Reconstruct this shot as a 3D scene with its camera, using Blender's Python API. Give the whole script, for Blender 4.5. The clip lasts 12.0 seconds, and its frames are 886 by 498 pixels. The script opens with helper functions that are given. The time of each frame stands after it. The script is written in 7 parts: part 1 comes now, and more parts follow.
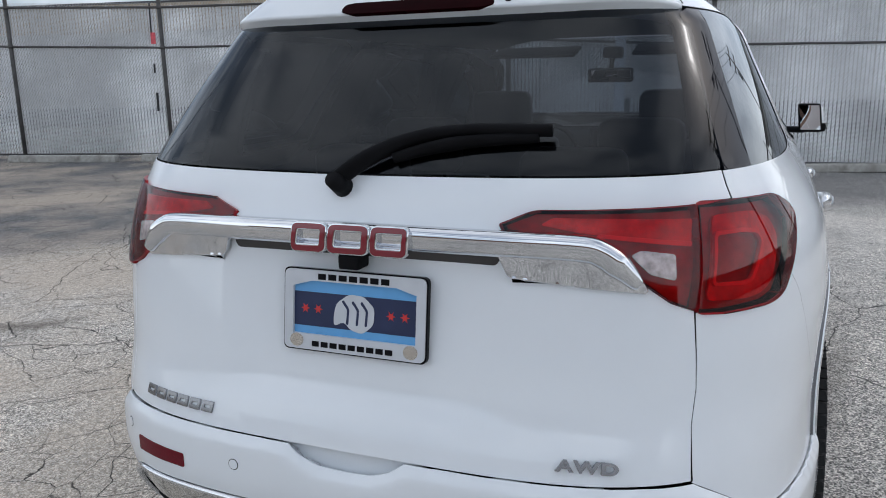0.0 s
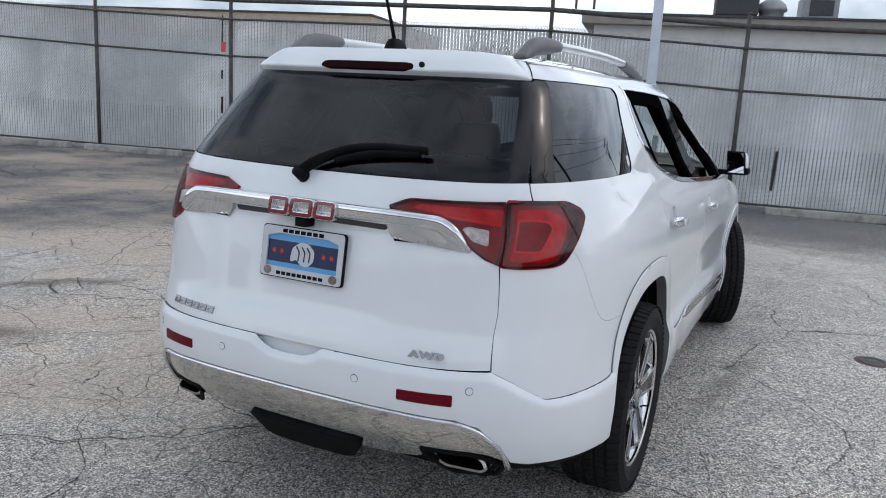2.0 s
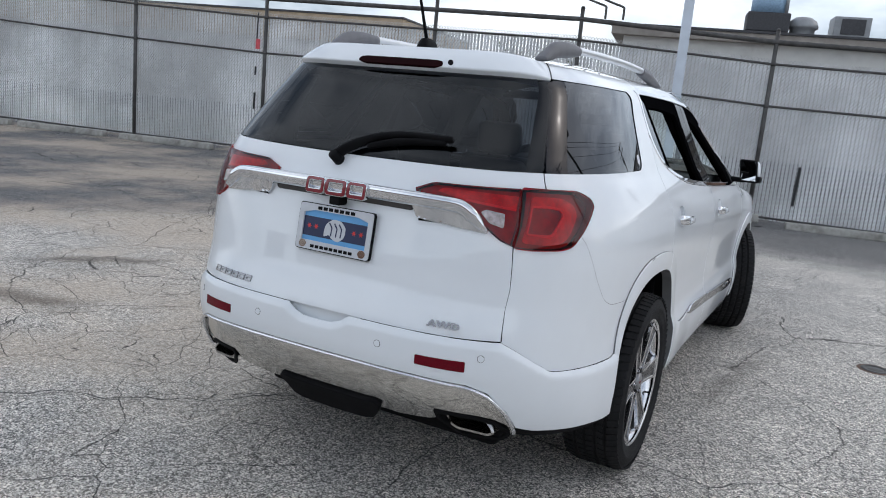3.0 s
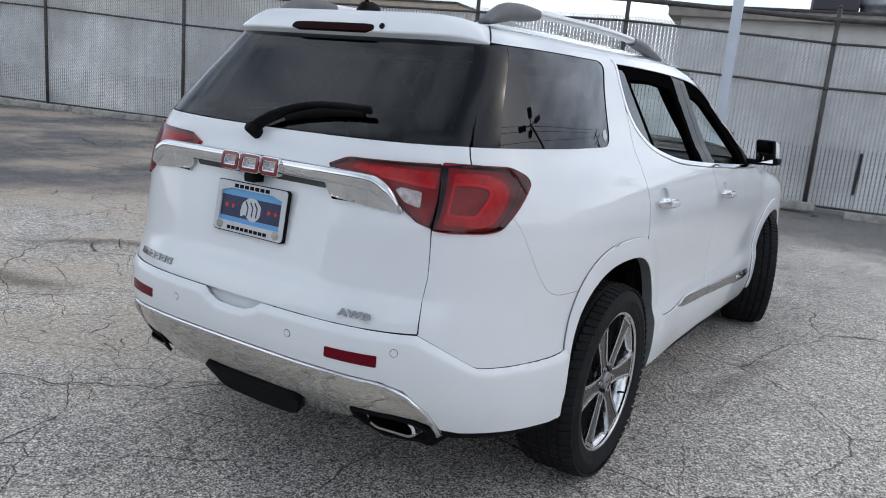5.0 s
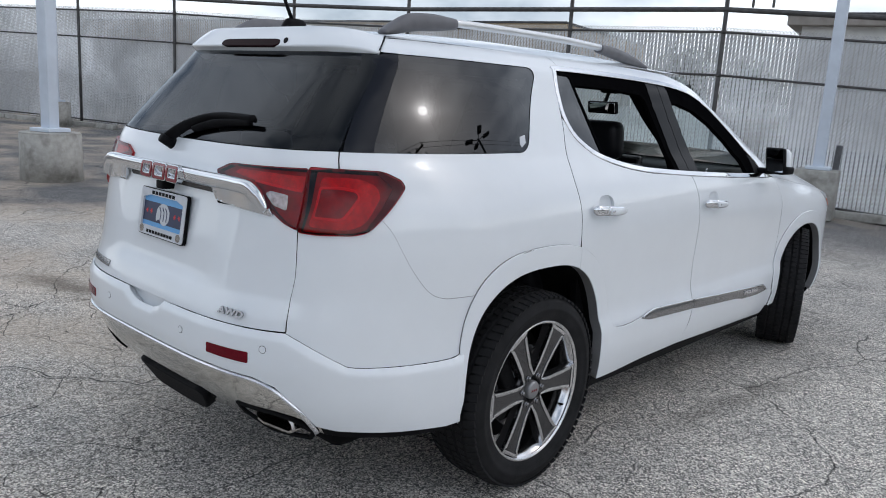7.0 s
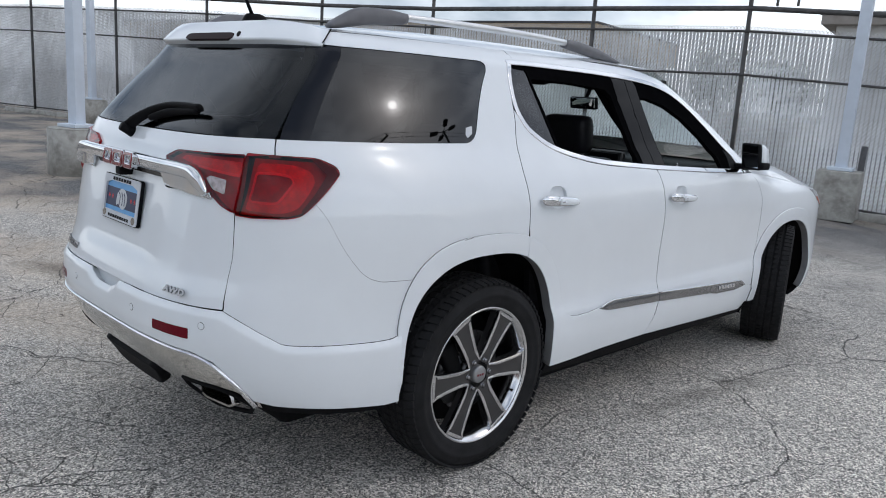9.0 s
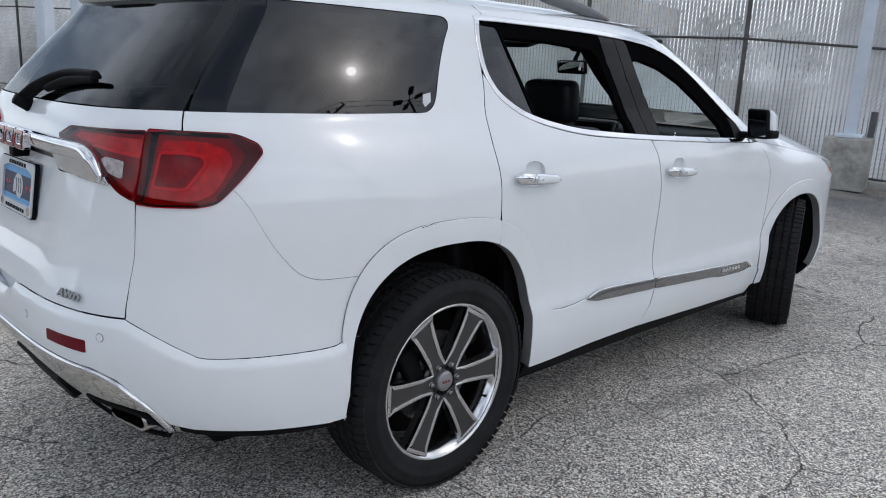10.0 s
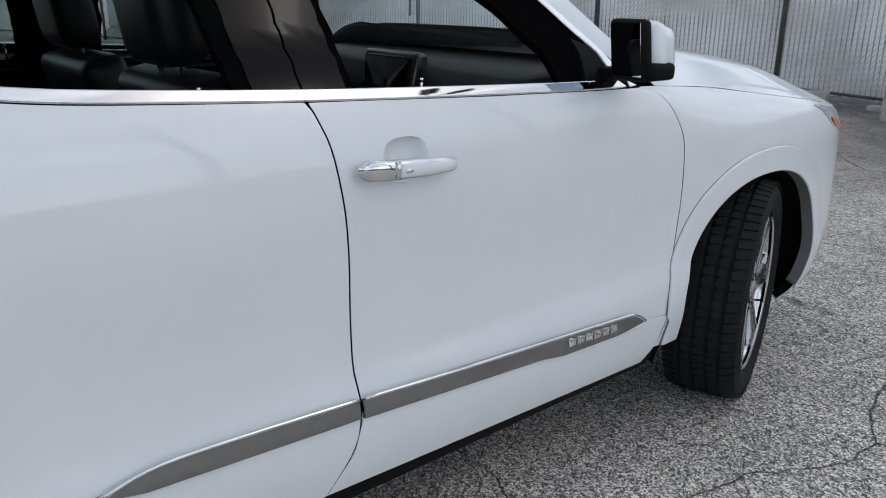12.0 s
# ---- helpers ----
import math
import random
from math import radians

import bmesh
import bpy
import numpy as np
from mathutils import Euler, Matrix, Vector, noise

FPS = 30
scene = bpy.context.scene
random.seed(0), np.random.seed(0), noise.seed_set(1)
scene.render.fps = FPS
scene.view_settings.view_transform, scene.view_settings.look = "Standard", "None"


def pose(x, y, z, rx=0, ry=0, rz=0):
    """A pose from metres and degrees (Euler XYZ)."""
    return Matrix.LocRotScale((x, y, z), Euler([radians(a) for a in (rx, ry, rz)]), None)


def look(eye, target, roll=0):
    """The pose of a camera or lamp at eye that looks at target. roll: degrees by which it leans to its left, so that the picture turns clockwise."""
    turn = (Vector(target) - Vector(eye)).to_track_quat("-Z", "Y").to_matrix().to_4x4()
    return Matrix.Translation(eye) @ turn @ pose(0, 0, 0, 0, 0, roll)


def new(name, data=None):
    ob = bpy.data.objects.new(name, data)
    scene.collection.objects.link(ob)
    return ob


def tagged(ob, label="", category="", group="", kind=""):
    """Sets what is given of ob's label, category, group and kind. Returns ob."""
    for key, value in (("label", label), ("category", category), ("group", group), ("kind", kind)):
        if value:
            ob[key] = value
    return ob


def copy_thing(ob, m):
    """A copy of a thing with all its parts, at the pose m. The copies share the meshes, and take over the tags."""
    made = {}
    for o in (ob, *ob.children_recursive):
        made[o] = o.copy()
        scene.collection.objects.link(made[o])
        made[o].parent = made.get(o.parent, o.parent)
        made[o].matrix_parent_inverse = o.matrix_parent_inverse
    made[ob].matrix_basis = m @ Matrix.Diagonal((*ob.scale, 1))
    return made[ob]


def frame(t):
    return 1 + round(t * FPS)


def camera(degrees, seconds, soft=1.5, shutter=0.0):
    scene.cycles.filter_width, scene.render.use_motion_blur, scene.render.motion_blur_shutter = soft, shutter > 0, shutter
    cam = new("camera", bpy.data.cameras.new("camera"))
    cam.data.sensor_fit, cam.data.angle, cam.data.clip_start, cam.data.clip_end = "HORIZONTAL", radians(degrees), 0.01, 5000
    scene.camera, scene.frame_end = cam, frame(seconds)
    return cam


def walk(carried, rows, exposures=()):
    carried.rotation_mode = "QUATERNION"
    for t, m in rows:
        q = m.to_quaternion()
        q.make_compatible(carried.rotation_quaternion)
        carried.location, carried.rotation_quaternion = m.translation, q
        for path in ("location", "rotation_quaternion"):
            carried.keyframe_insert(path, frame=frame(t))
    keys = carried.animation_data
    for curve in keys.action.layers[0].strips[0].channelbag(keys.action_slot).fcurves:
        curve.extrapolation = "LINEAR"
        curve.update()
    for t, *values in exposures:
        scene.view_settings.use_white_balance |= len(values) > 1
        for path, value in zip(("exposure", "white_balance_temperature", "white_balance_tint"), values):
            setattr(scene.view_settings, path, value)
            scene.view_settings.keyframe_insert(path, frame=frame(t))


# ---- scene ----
cam = camera(59.8, 12.0, soft=1.0)
PATH = [
    (0, (0.727, -1.257, 1.463), (-0.012, 0.55, 1.027), -1.2),
    (0.5, (0.917, -1.467, 1.479), (0.143, 0.328, 1.058), -0.5),
    (1, (1.042, -1.727, 1.504), (0.241, 0.058, 1.091), 0.5),
    (1.5, (1.267, -1.847, 1.512), (0.433, -0.073, 1.113), 1.7),
    (2, (1.467, -1.937, 1.527), (0.606, -0.173, 1.139), 3.1),
    (2.5, (1.536, -2.107, 1.512), (0.65, -0.355, 1.134), 4.4),
    (3, (1.587, -2.154, 1.492), (0.676, -0.414, 1.113), 5.3),
    (5, (1.856, -1.705, 1.465), (0.811, -0.053, 1.042), 5.0),
    (5.5, (1.911, -1.433, 1.474), (0.8, 0.176, 1.053), 4.5),
    (6, (2.106, -1.204, 1.489), (0.914, 0.347, 1.074), 3.8),
    (6.5, (2.311, -1.183, 1.474), (1.045, 0.313, 1.072), 3.4),
    (7, (2.519, -1.26, 1.473), (1.198, 0.19, 1.081), 3.4),
    (7.5, (2.698, -1.197, 1.475), (1.344, 0.225, 1.091), 3.7),
    (9.5, (2.839, -0.989, 1.453), (1.445, 0.386, 1.042), 3.4),
    (10, (2.641, -0.684, 1.433), (1.258, 0.684, 0.969), 2.7),
    (10.5, (2.493, -0.188, 1.382), (1.123, 1.171, 0.857), 1.8),
    (11, (2.384, 0.374, 1.362), (1.012, 1.708, 0.779), 1.2),
    (11.5, (2.245, 0.978, 1.351), (0.852, 2.271, 0.73), 0.5),
    (12, (2.15, 1.576, 1.352), (0.682, 2.779, 0.72), 0.1),
]
walk(cam, [(t, look(eye, target, roll)) for t, eye, target, roll in PATH], exposures=((0, 0.38), (3, 0.38), (5, 0.36), (6.5, 0.29), (9.5, 0.29), (11, 0.31), (12, 0.17)))
from mathutils.geometry import delaunay_2d_cdt

# ---- world and sun ----
SUN_DIR = Vector((0.560, 0.470, 0.682)).normalized()
world = bpy.data.worlds.new("overcast_sky")
scene.world = world
world.use_nodes = True
wn, wl = world.node_tree.nodes, world.node_tree.links
wn.clear()
w_out = wn.new("ShaderNodeOutputWorld")
w_bg = wn.new("ShaderNodeBackground")
w_sky = wn.new("ShaderNodeTexSky")
w_sky.sky_type, w_sky.sun_disc = "NISHITA", False
w_sky.sun_elevation = math.asin(SUN_DIR.z)
w_sky.sun_rotation = math.atan2(SUN_DIR.x, SUN_DIR.y)
w_sky.dust_density = 2.0
w_tc = wn.new("ShaderNodeTexCoord")
w_n = wn.new("ShaderNodeTexNoise")
w_n.inputs["Scale"].default_value = 2.2
w_n.inputs["Detail"].default_value = 6
w_n.inputs["Roughness"].default_value = 0.55
w_map = wn.new("ShaderNodeMapping")
w_map.inputs["Scale"].default_value = (1, 1, 2.2)
w_ramp = wn.new("ShaderNodeValToRGB")
w_ramp.color_ramp.elements[0].position, w_ramp.color_ramp.elements[0].color = 0.39, (2.6, 3.1, 3.9, 1)
w_ramp.color_ramp.elements[1].position, w_ramp.color_ramp.elements[1].color = 0.61, (10.2, 10.7, 11.5, 1)
w_mix = wn.new("ShaderNodeMix")
w_mix.data_type = "RGBA"
w_mix.inputs[0].default_value = 0.70
wl.new(w_tc.outputs["Generated"], w_map.inputs["Vector"])
wl.new(w_map.outputs["Vector"], w_n.inputs["Vector"])
wl.new(w_n.outputs["Fac"], w_ramp.inputs["Fac"])
wl.new(w_sky.outputs["Color"], w_mix.inputs[6])
wl.new(w_ramp.outputs["Color"], w_mix.inputs[7])
# the veil of cloud glows towards the hidden sun
w_dot = wn.new("ShaderNodeVectorMath")
w_dot.operation = "DOT_PRODUCT"
w_dot.inputs[1].default_value = SUN_DIR
wl.new(w_tc.outputs["Generated"], w_dot.inputs[0])
glow = None
for power, gain in ((6.0, 0.10), (40.0, 0.45), (260.0, 1.3), (1600.0, 4.0)):
    w_c = wn.new("ShaderNodeMath")
    w_c.operation = "MAXIMUM"
    w_c.inputs[1].default_value = 0.0
    wl.new(w_dot.outputs["Value"], w_c.inputs[0])
    w_p = wn.new("ShaderNodeMath")
    w_p.operation = "POWER"
    w_p.inputs[1].default_value = power
    wl.new(w_c.outputs[0], w_p.inputs[0])
    w_m = wn.new("ShaderNodeMath")
    w_m.operation = "MULTIPLY_ADD"
    w_m.inputs[1].default_value = gain
    w_m.inputs[2].default_value = 1.0
    wl.new(w_p.outputs[0], w_m.inputs[0])
    if glow:
        wl.new(glow, w_m.inputs[2])
    glow = w_m.outputs[0]
w_mul = wn.new("ShaderNodeMix")
w_mul.data_type, w_mul.blend_type = "RGBA", "MULTIPLY"
w_mul.inputs[0].default_value = 1.0
wl.new(w_mix.outputs[2], w_mul.inputs[6])
wl.new(glow, w_mul.inputs[7])
# the cloud is thicker overhead than low down
w_sep = wn.new("ShaderNodeSeparateXYZ")
w_high = wn.new("ShaderNodeMapRange")
for key, v in (("From Min", 0.1), ("From Max", 1.0), ("To Min", 1.06), ("To Max", 0.80)):
    w_high.inputs[key].default_value = v
wl.new(w_tc.outputs["Generated"], w_sep.inputs[0])
wl.new(w_sep.outputs["Z"], w_high.inputs["Value"])
w_thick = wn.new("ShaderNodeVectorMath")
w_thick.operation = "SCALE"
wl.new(w_mul.outputs[2], w_thick.inputs[0])
wl.new(w_high.outputs["Result"], w_thick.inputs["Scale"])
wl.new(w_thick.outputs["Vector"], w_bg.inputs["Color"])
w_bg.inputs["Strength"].default_value = 0.125
wl.new(w_bg.outputs["Background"], w_out.inputs["Surface"])

sun = new("sun", bpy.data.lights.new("sun", "SUN"))
sun.data.energy, sun.data.angle, sun.data.color = 0.006, radians(2.2), (1.0, 0.97, 0.93)
sun.matrix_world = look(SUN_DIR * 30, (0, 0, 0))


# ---- materials ----
def mat(name, color, rough=0.5, metal=0.0, var=0.0, scale=20.0, bump=0.0, bump_scale=200.0, coat=0.0, spec=0.5, dirt=None, dirt_at=(0.5, 0.7), dirt_scale=3.0, piece=0.0):
    """A surface with colour variation at two scales, fine relief and optional stains."""
    m = bpy.data.materials.new(name)
    m.use_nodes = True
    n, l = m.node_tree.nodes, m.node_tree.links
    b = n["Principled BSDF"]
    b.inputs["Base Color"].default_value = (*color, 1)
    b.inputs["Roughness"].default_value = rough
    b.inputs["Metallic"].default_value = metal
    b.inputs["Coat Weight"].default_value = coat
    b.inputs["Coat Roughness"].default_value = 0.03
    b.inputs["Specular IOR Level"].default_value = spec
    tc = n.new("ShaderNodeTexCoord")
    col = None
    if var:
        t = n.new("ShaderNodeTexNoise")
        t.inputs["Scale"].default_value, t.inputs["Detail"].default_value = scale, 6
        l.new(tc.outputs["Object"], t.inputs["Vector"])
        r = n.new("ShaderNodeValToRGB")
        r.color_ramp.elements[0].position, r.color_ramp.elements[1].position = 0.3, 0.7
        r.color_ramp.elements[0].color = (*[c * (1 - var) for c in color], 1)
        r.color_ramp.elements[1].color = (*[min(1, c * (1 + var)) for c in color], 1)
        l.new(t.outputs["Fac"], r.inputs["Fac"])
        col = r.outputs["Color"]
    if dirt:
        t = n.new("ShaderNodeTexNoise")
        t.inputs["Scale"].default_value, t.inputs["Detail"].default_value = dirt_scale, 9
        t.inputs["Roughness"].default_value = 0.65
        l.new(tc.outputs["Object"], t.inputs["Vector"])
        r = n.new("ShaderNodeMapRange")
        r.inputs["From Min"].default_value, r.inputs["From Max"].default_value = dirt_at
        l.new(t.outputs["Fac"], r.inputs["Value"])
        mx = n.new("ShaderNodeMix")
        mx.data_type = "RGBA"
        mx.inputs[6].default_value = (*color, 1)
        mx.inputs[7].default_value = (*dirt, 1)
        l.new(r.outputs["Result"], mx.inputs[0])
        if col:
            l.new(col, mx.inputs[6])
        col = mx.outputs[2]
    if piece:
        oi = n.new("ShaderNodeObjectInfo")
        mr = n.new("ShaderNodeMapRange")
        mr.inputs["To Min"].default_value, mr.inputs["To Max"].default_value = 1 - piece, 1 + piece
        l.new(oi.outputs["Random"], mr.inputs["Value"])
        hs = n.new("ShaderNodeHueSaturation")
        hs.inputs["Color"].default_value = (*color, 1)
        l.new(mr.outputs["Result"], hs.inputs["Value"])
        if col:
            l.new(col, hs.inputs["Color"])
        col = hs.outputs["Color"]
    if col:
        l.new(col, b.inputs["Base Color"])
    if bump:
        t = n.new("ShaderNodeTexNoise")
        t.inputs["Scale"].default_value, t.inputs["Detail"].default_value = bump_scale, 4
        l.new(tc.outputs["Object"], t.inputs["Vector"])
        bp = n.new("ShaderNodeBump")
        bp.inputs["Strength"].default_value, bp.inputs["Distance"].default_value = bump, 0.01
        l.new(t.outputs["Fac"], bp.inputs["Height"])
        l.new(bp.outputs["Normal"], b.inputs["Normal"])
    return m


def glass(name, tint, rough=0.0, ior=1.52, gloss=1.0):
    """Thin tinted glass: a tinted see-through layer under a clear reflecting face."""
    m = bpy.data.materials.new(name)
    m.use_nodes = True
    n, l = m.node_tree.nodes, m.node_tree.links
    n.clear()
    out = n.new("ShaderNodeOutputMaterial")
    tr = n.new("ShaderNodeBsdfTransparent")
    tr.inputs["Color"].default_value = (*tint, 1)
    gl = n.new("ShaderNodeBsdfGlossy")
    gl.inputs["Roughness"].default_value = rough
    gl.inputs["Color"].default_value = (0.92 * gloss, 0.96 * gloss, 1.0 * gloss, 1)
    fr = n.new("ShaderNodeFresnel")
    fr.inputs["IOR"].default_value = ior
    mx = n.new("ShaderNodeMixShader")
    l.new(fr.outputs["Fac"], mx.inputs["Fac"])
    l.new(tr.outputs["BSDF"], mx.inputs[1])
    l.new(gl.outputs["BSDF"], mx.inputs[2])
    l.new(mx.outputs["Shader"], out.inputs["Surface"])
    return m


PAINT = mat("white_car_paint", (0.77, 0.80, 0.825), 0.30, var=0.015, scale=6, coat=1.0, spec=0.08)
PAINT.node_tree.nodes["Principled BSDF"].inputs["Coat IOR"].default_value = 1.55
# near-black plastic; on panel flanges and behind shut lines it paints the gaps' shade
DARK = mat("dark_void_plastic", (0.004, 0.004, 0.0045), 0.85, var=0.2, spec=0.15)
BLACK = mat("black_trim_plastic", (0.006, 0.006, 0.007), 0.6, var=0.2, bump=0.06, bump_scale=600, spec=0.08)
GLOSS_BLACK = mat("gloss_black_trim", (0.005, 0.005, 0.006), 0.04, var=0.1, spec=0.06)
PILLAR_GLOSS = mat("gloss_black_pillar", (0.008, 0.009, 0.013), 0.05, var=0.1, spec=0.28)
CHROME = mat("chrome", (0.70, 0.71, 0.73), 0.035, metal=1.0, var=0.03)
SATIN = mat("brushed_satin_metal", (0.66, 0.64, 0.605), 0.09, metal=1.0, var=0.015, scale=8)
GUNMETAL = mat("dark_grey_painted_metal", (0.075, 0.073, 0.074), 0.26, metal=0.6, var=0.06)
CAP_GREY = mat("satin_grey_cap", (0.30, 0.30, 0.305), 0.35, metal=0.6, var=0.05)
TRIM_GREY = mat("grey_satin_trim_metal", (0.30, 0.30, 0.305), 0.16, metal=1.0, var=0.06, scale=30)
TIP = mat("smoked_exhaust_metal", (0.42, 0.405, 0.385), 0.22, metal=1.0, var=0.15, scale=30)
RAIL_SILVER = mat("satin_silver_rail", (0.72, 0.73, 0.74), 0.30, metal=0.7, var=0.04)
RAIL_GREY = mat("grey_rail_plastic", (0.13, 0.13, 0.14), 0.5, var=0.1)
RUBBER = mat("tyre_rubber", (0.016, 0.016, 0.017), 0.75, var=0.25, scale=14, bump=0.15, bump_scale=300, dirt=(0.026, 0.025, 0.024), dirt_at=(0.55, 0.85), dirt_scale=9, spec=0.15)
LEATHER = mat("black_leather", (0.013, 0.013, 0.016), 0.38, var=0.15, bump=0.12, bump_scale=350, spec=0.25)
LINER = mat("headliner_cloth", (0.012, 0.012, 0.012), 0.9, var=0.1)
CARPET = mat("dark_carpet", (0.02, 0.02, 0.02), 0.95, var=0.3, scale=200)
GLASS_DARK = glass("privacy_glass", (0.035, 0.035, 0.04), ior=1.58)
GLASS_REAR = glass("rear_privacy_glass", (0.15, 0.16, 0.185), ior=1.48, gloss=0.8)
GLASS_SCREEN = glass("windscreen_glass", (0.74, 0.80, 0.78))
GLASS_CLEAR = glass("light_tinted_glass", (0.46, 0.57, 0.54))
LENS_RED = glass("red_lamp_lens", (0.86, 0.022, 0.06), ior=1.45, gloss=0.9)
LAMP_BACK = mat("dark_red_lamp_housing", (0.34, 0.009, 0.014), 0.35, var=0.25, scale=60, bump=0.10, bump_scale=220, spec=0.3)
LAMP_BAND = mat("red_lamp_reflector", (0.72, 0.030, 0.05), 0.30, var=0.25, scale=45, bump=0.12, bump_scale=180, spec=0.4)
LENS_BRIGHT = mat("bright_red_light_guide", (0.98, 0.22, 0.22), 0.15, var=0.1, scale=40, spec=0.4)
LENS_DEEP = mat("smoked_red_lens", (0.085, 0.003, 0.006), 0.12, var=0.1, scale=30, spec=0.2)
FRAME_BLACK = mat("matt_black_window_frame", (0.0035, 0.0035, 0.004), 0.7, var=0.2, spec=0.0)
LENS_CLEAR = mat("clear_reverse_lens", (0.42, 0.36, 0.36), 0.12, var=0.35, scale=70, metal=0.2, spec=0.4)
REFLECTOR = mat("red_reflector_plastic", (0.13, 0.0025, 0.010), 0.2, var=0.2, scale=250, spec=0.15)
BADGE_RED = mat("red_badge_enamel", (0.19, 0.010, 0.02), 0.25, var=0.08, coat=0.5)
BADGE_METAL = mat("small_badge_metal", (0.27, 0.27, 0.28), 0.18, metal=1.0, var=0.05)
# grey of the panel seams, and of the shade painted on the flares' turned edges
FLARE_GREY = mat("wheel_well_edge_grey", (0.18, 0.18, 0.185), 0.55, var=0.1)
PLATE_WHITE = mat("plate_white", (0.55, 0.57, 0.60), 0.35, var=0.05)
PLATE_BLUE = mat("plate_light_blue", (0.12, 0.36, 0.66), 0.35, var=0.06)
PLATE_NAVY = mat("plate_navy", (0.015, 0.025, 0.075), 0.35, var=0.1)
PLATE_RED = mat("plate_red", (0.55, 0.03, 0.03), 0.4, var=0.1)
# ---- mesh helpers ----
def part(name, bm, material, parent=None, label="", smooth=True):
    """Links a bmesh as one mesh object under a thing or a part."""
    me = bpy.data.meshes.new(name)
    bm.to_mesh(me)
    bm.free()
    for m in material if isinstance(material, (list, tuple)) else [material]:
        me.materials.append(m)
    if smooth:
        me.polygons.foreach_set("use_smooth", [True] * len(me.polygons))
    ob = new(name, me)
    if parent:
        ob.parent = parent
    if label:
        ob["label"] = label
    return ob


def data_part(name, verts, faces, material, parent=None, label="", normals=None, smooth=True):
    me = bpy.data.meshes.new(name)
    me.from_pydata([tuple(v) for v in verts], [], [tuple(f) for f in faces])
    me.materials.append(material)
    me.polygons.foreach_set("use_smooth", [smooth] * len(me.polygons))
    if normals is not None:
        me.normals_split_custom_set_from_vertices([tuple(n) for n in normals])
    ob = new(name, me)
    if parent:
        ob.parent = parent
    if label:
        ob["label"] = label
    return ob


def add_box(bm, centre, size, rot=(0, 0, 0), bevel=0.0, seg=2, taper=1.0):
    """A box with bevelled edges; taper narrows its top."""
    r = bmesh.ops.create_cube(bm, size=1.0)
    vs = r["verts"]
    for v in vs:
        k = taper if v.co.z > 0 else 1.0
        v.co = Vector((v.co.x * size[0] * k, v.co.y * size[1] * k, v.co.z * size[2]))
    bmesh.ops.transform(bm, matrix=pose(*centre, *rot), verts=vs)
    if bevel:
        es = list({e for v in vs for e in v.link_edges})
        bmesh.ops.bevel(bm, geom=es, offset=bevel, segments=seg, profile=0.6, affect="EDGES")


def add_cyl(bm, a, b, r1, r2=None, seg=16, caps=True):
    a, b = Vector(a), Vector(b)
    r2 = r1 if r2 is None else r2
    d = b - a
    m = Matrix.Translation((a + b) / 2) @ d.to_track_quat("Z", "Y").to_matrix().to_4x4()
    bmesh.ops.create_cone(bm, cap_ends=caps, segments=seg, radius1=r1, radius2=r2, depth=d.length, matrix=m)


def sweep(path, profile, up=(0, 0, 1), closed=False, caps=True):
    """Verts and faces of a closed profile (a, b) carried along a path; a goes sideways, b upwards. profile may be a function of the fraction."""
    path = [Vector(p) for p in path]
    n = len(path)
    verts, faces = [], []
    for i, p in enumerate(path):
        t = (path[(i + 1) % n] - path[i - 1]) if closed else (path[min(i + 1, n - 1)] - path[max(i - 1, 0)])
        t.normalize()
        u = Vector(up(i / (n - 1), p) if callable(up) else up)
        s = t.cross(u).normalized()
        w = s.cross(t).normalized()
        pr = profile(i / (n - 1)) if callable(profile) else profile
        verts += [p + s * a + w * b for a, b in pr]
    k = len(pr)
    for i in range(n if closed else n - 1):
        for j in range(k):
            a, b = i * k + j, i * k + (j + 1) % k
            c, d = ((i + 1) % n) * k + (j + 1) % k, ((i + 1) % n) * k + j
            faces.append((a, d, c, b))
    if caps and not closed:
        faces.append(tuple(range(k)))
        faces.append(tuple(range((n - 1) * k, n * k))[::-1])
    return verts, faces


def oval(a, b, k=10, power=2.0):
    out = []
    for i in range(k):
        t = 2 * math.pi * i / k
        c, s = math.cos(t), math.sin(t)
        out.append((a * math.copysign(abs(c) ** (2 / power), c), b * math.copysign(abs(s) ** (2 / power), s)))
    return out


def lathe(profile, seg=64, axis="x"):
    """Verts and faces of (radius, along) turned about an axis."""
    verts, faces = [], []
    k = len(profile)
    for i in range(seg):
        t = 2 * math.pi * i / seg
        c, s = math.cos(t), math.sin(t)
        for r, h in profile:
            verts.append((h, r * c, r * s) if axis == "x" else (r * c, r * s, h))
    for i in range(seg):
        for j in range(k - 1):
            a, b = i * k + j, i * k + j + 1
            c, d = ((i + 1) % seg) * k + j + 1, ((i + 1) % seg) * k + j
            faces.append((a, b, c, d))
    return verts, faces


def smoothstep(a, b, v):
    t = np.clip((np.asarray(v, float) - a) / (b - a), 0, 1)
    return t * t * (3 - 2 * t)


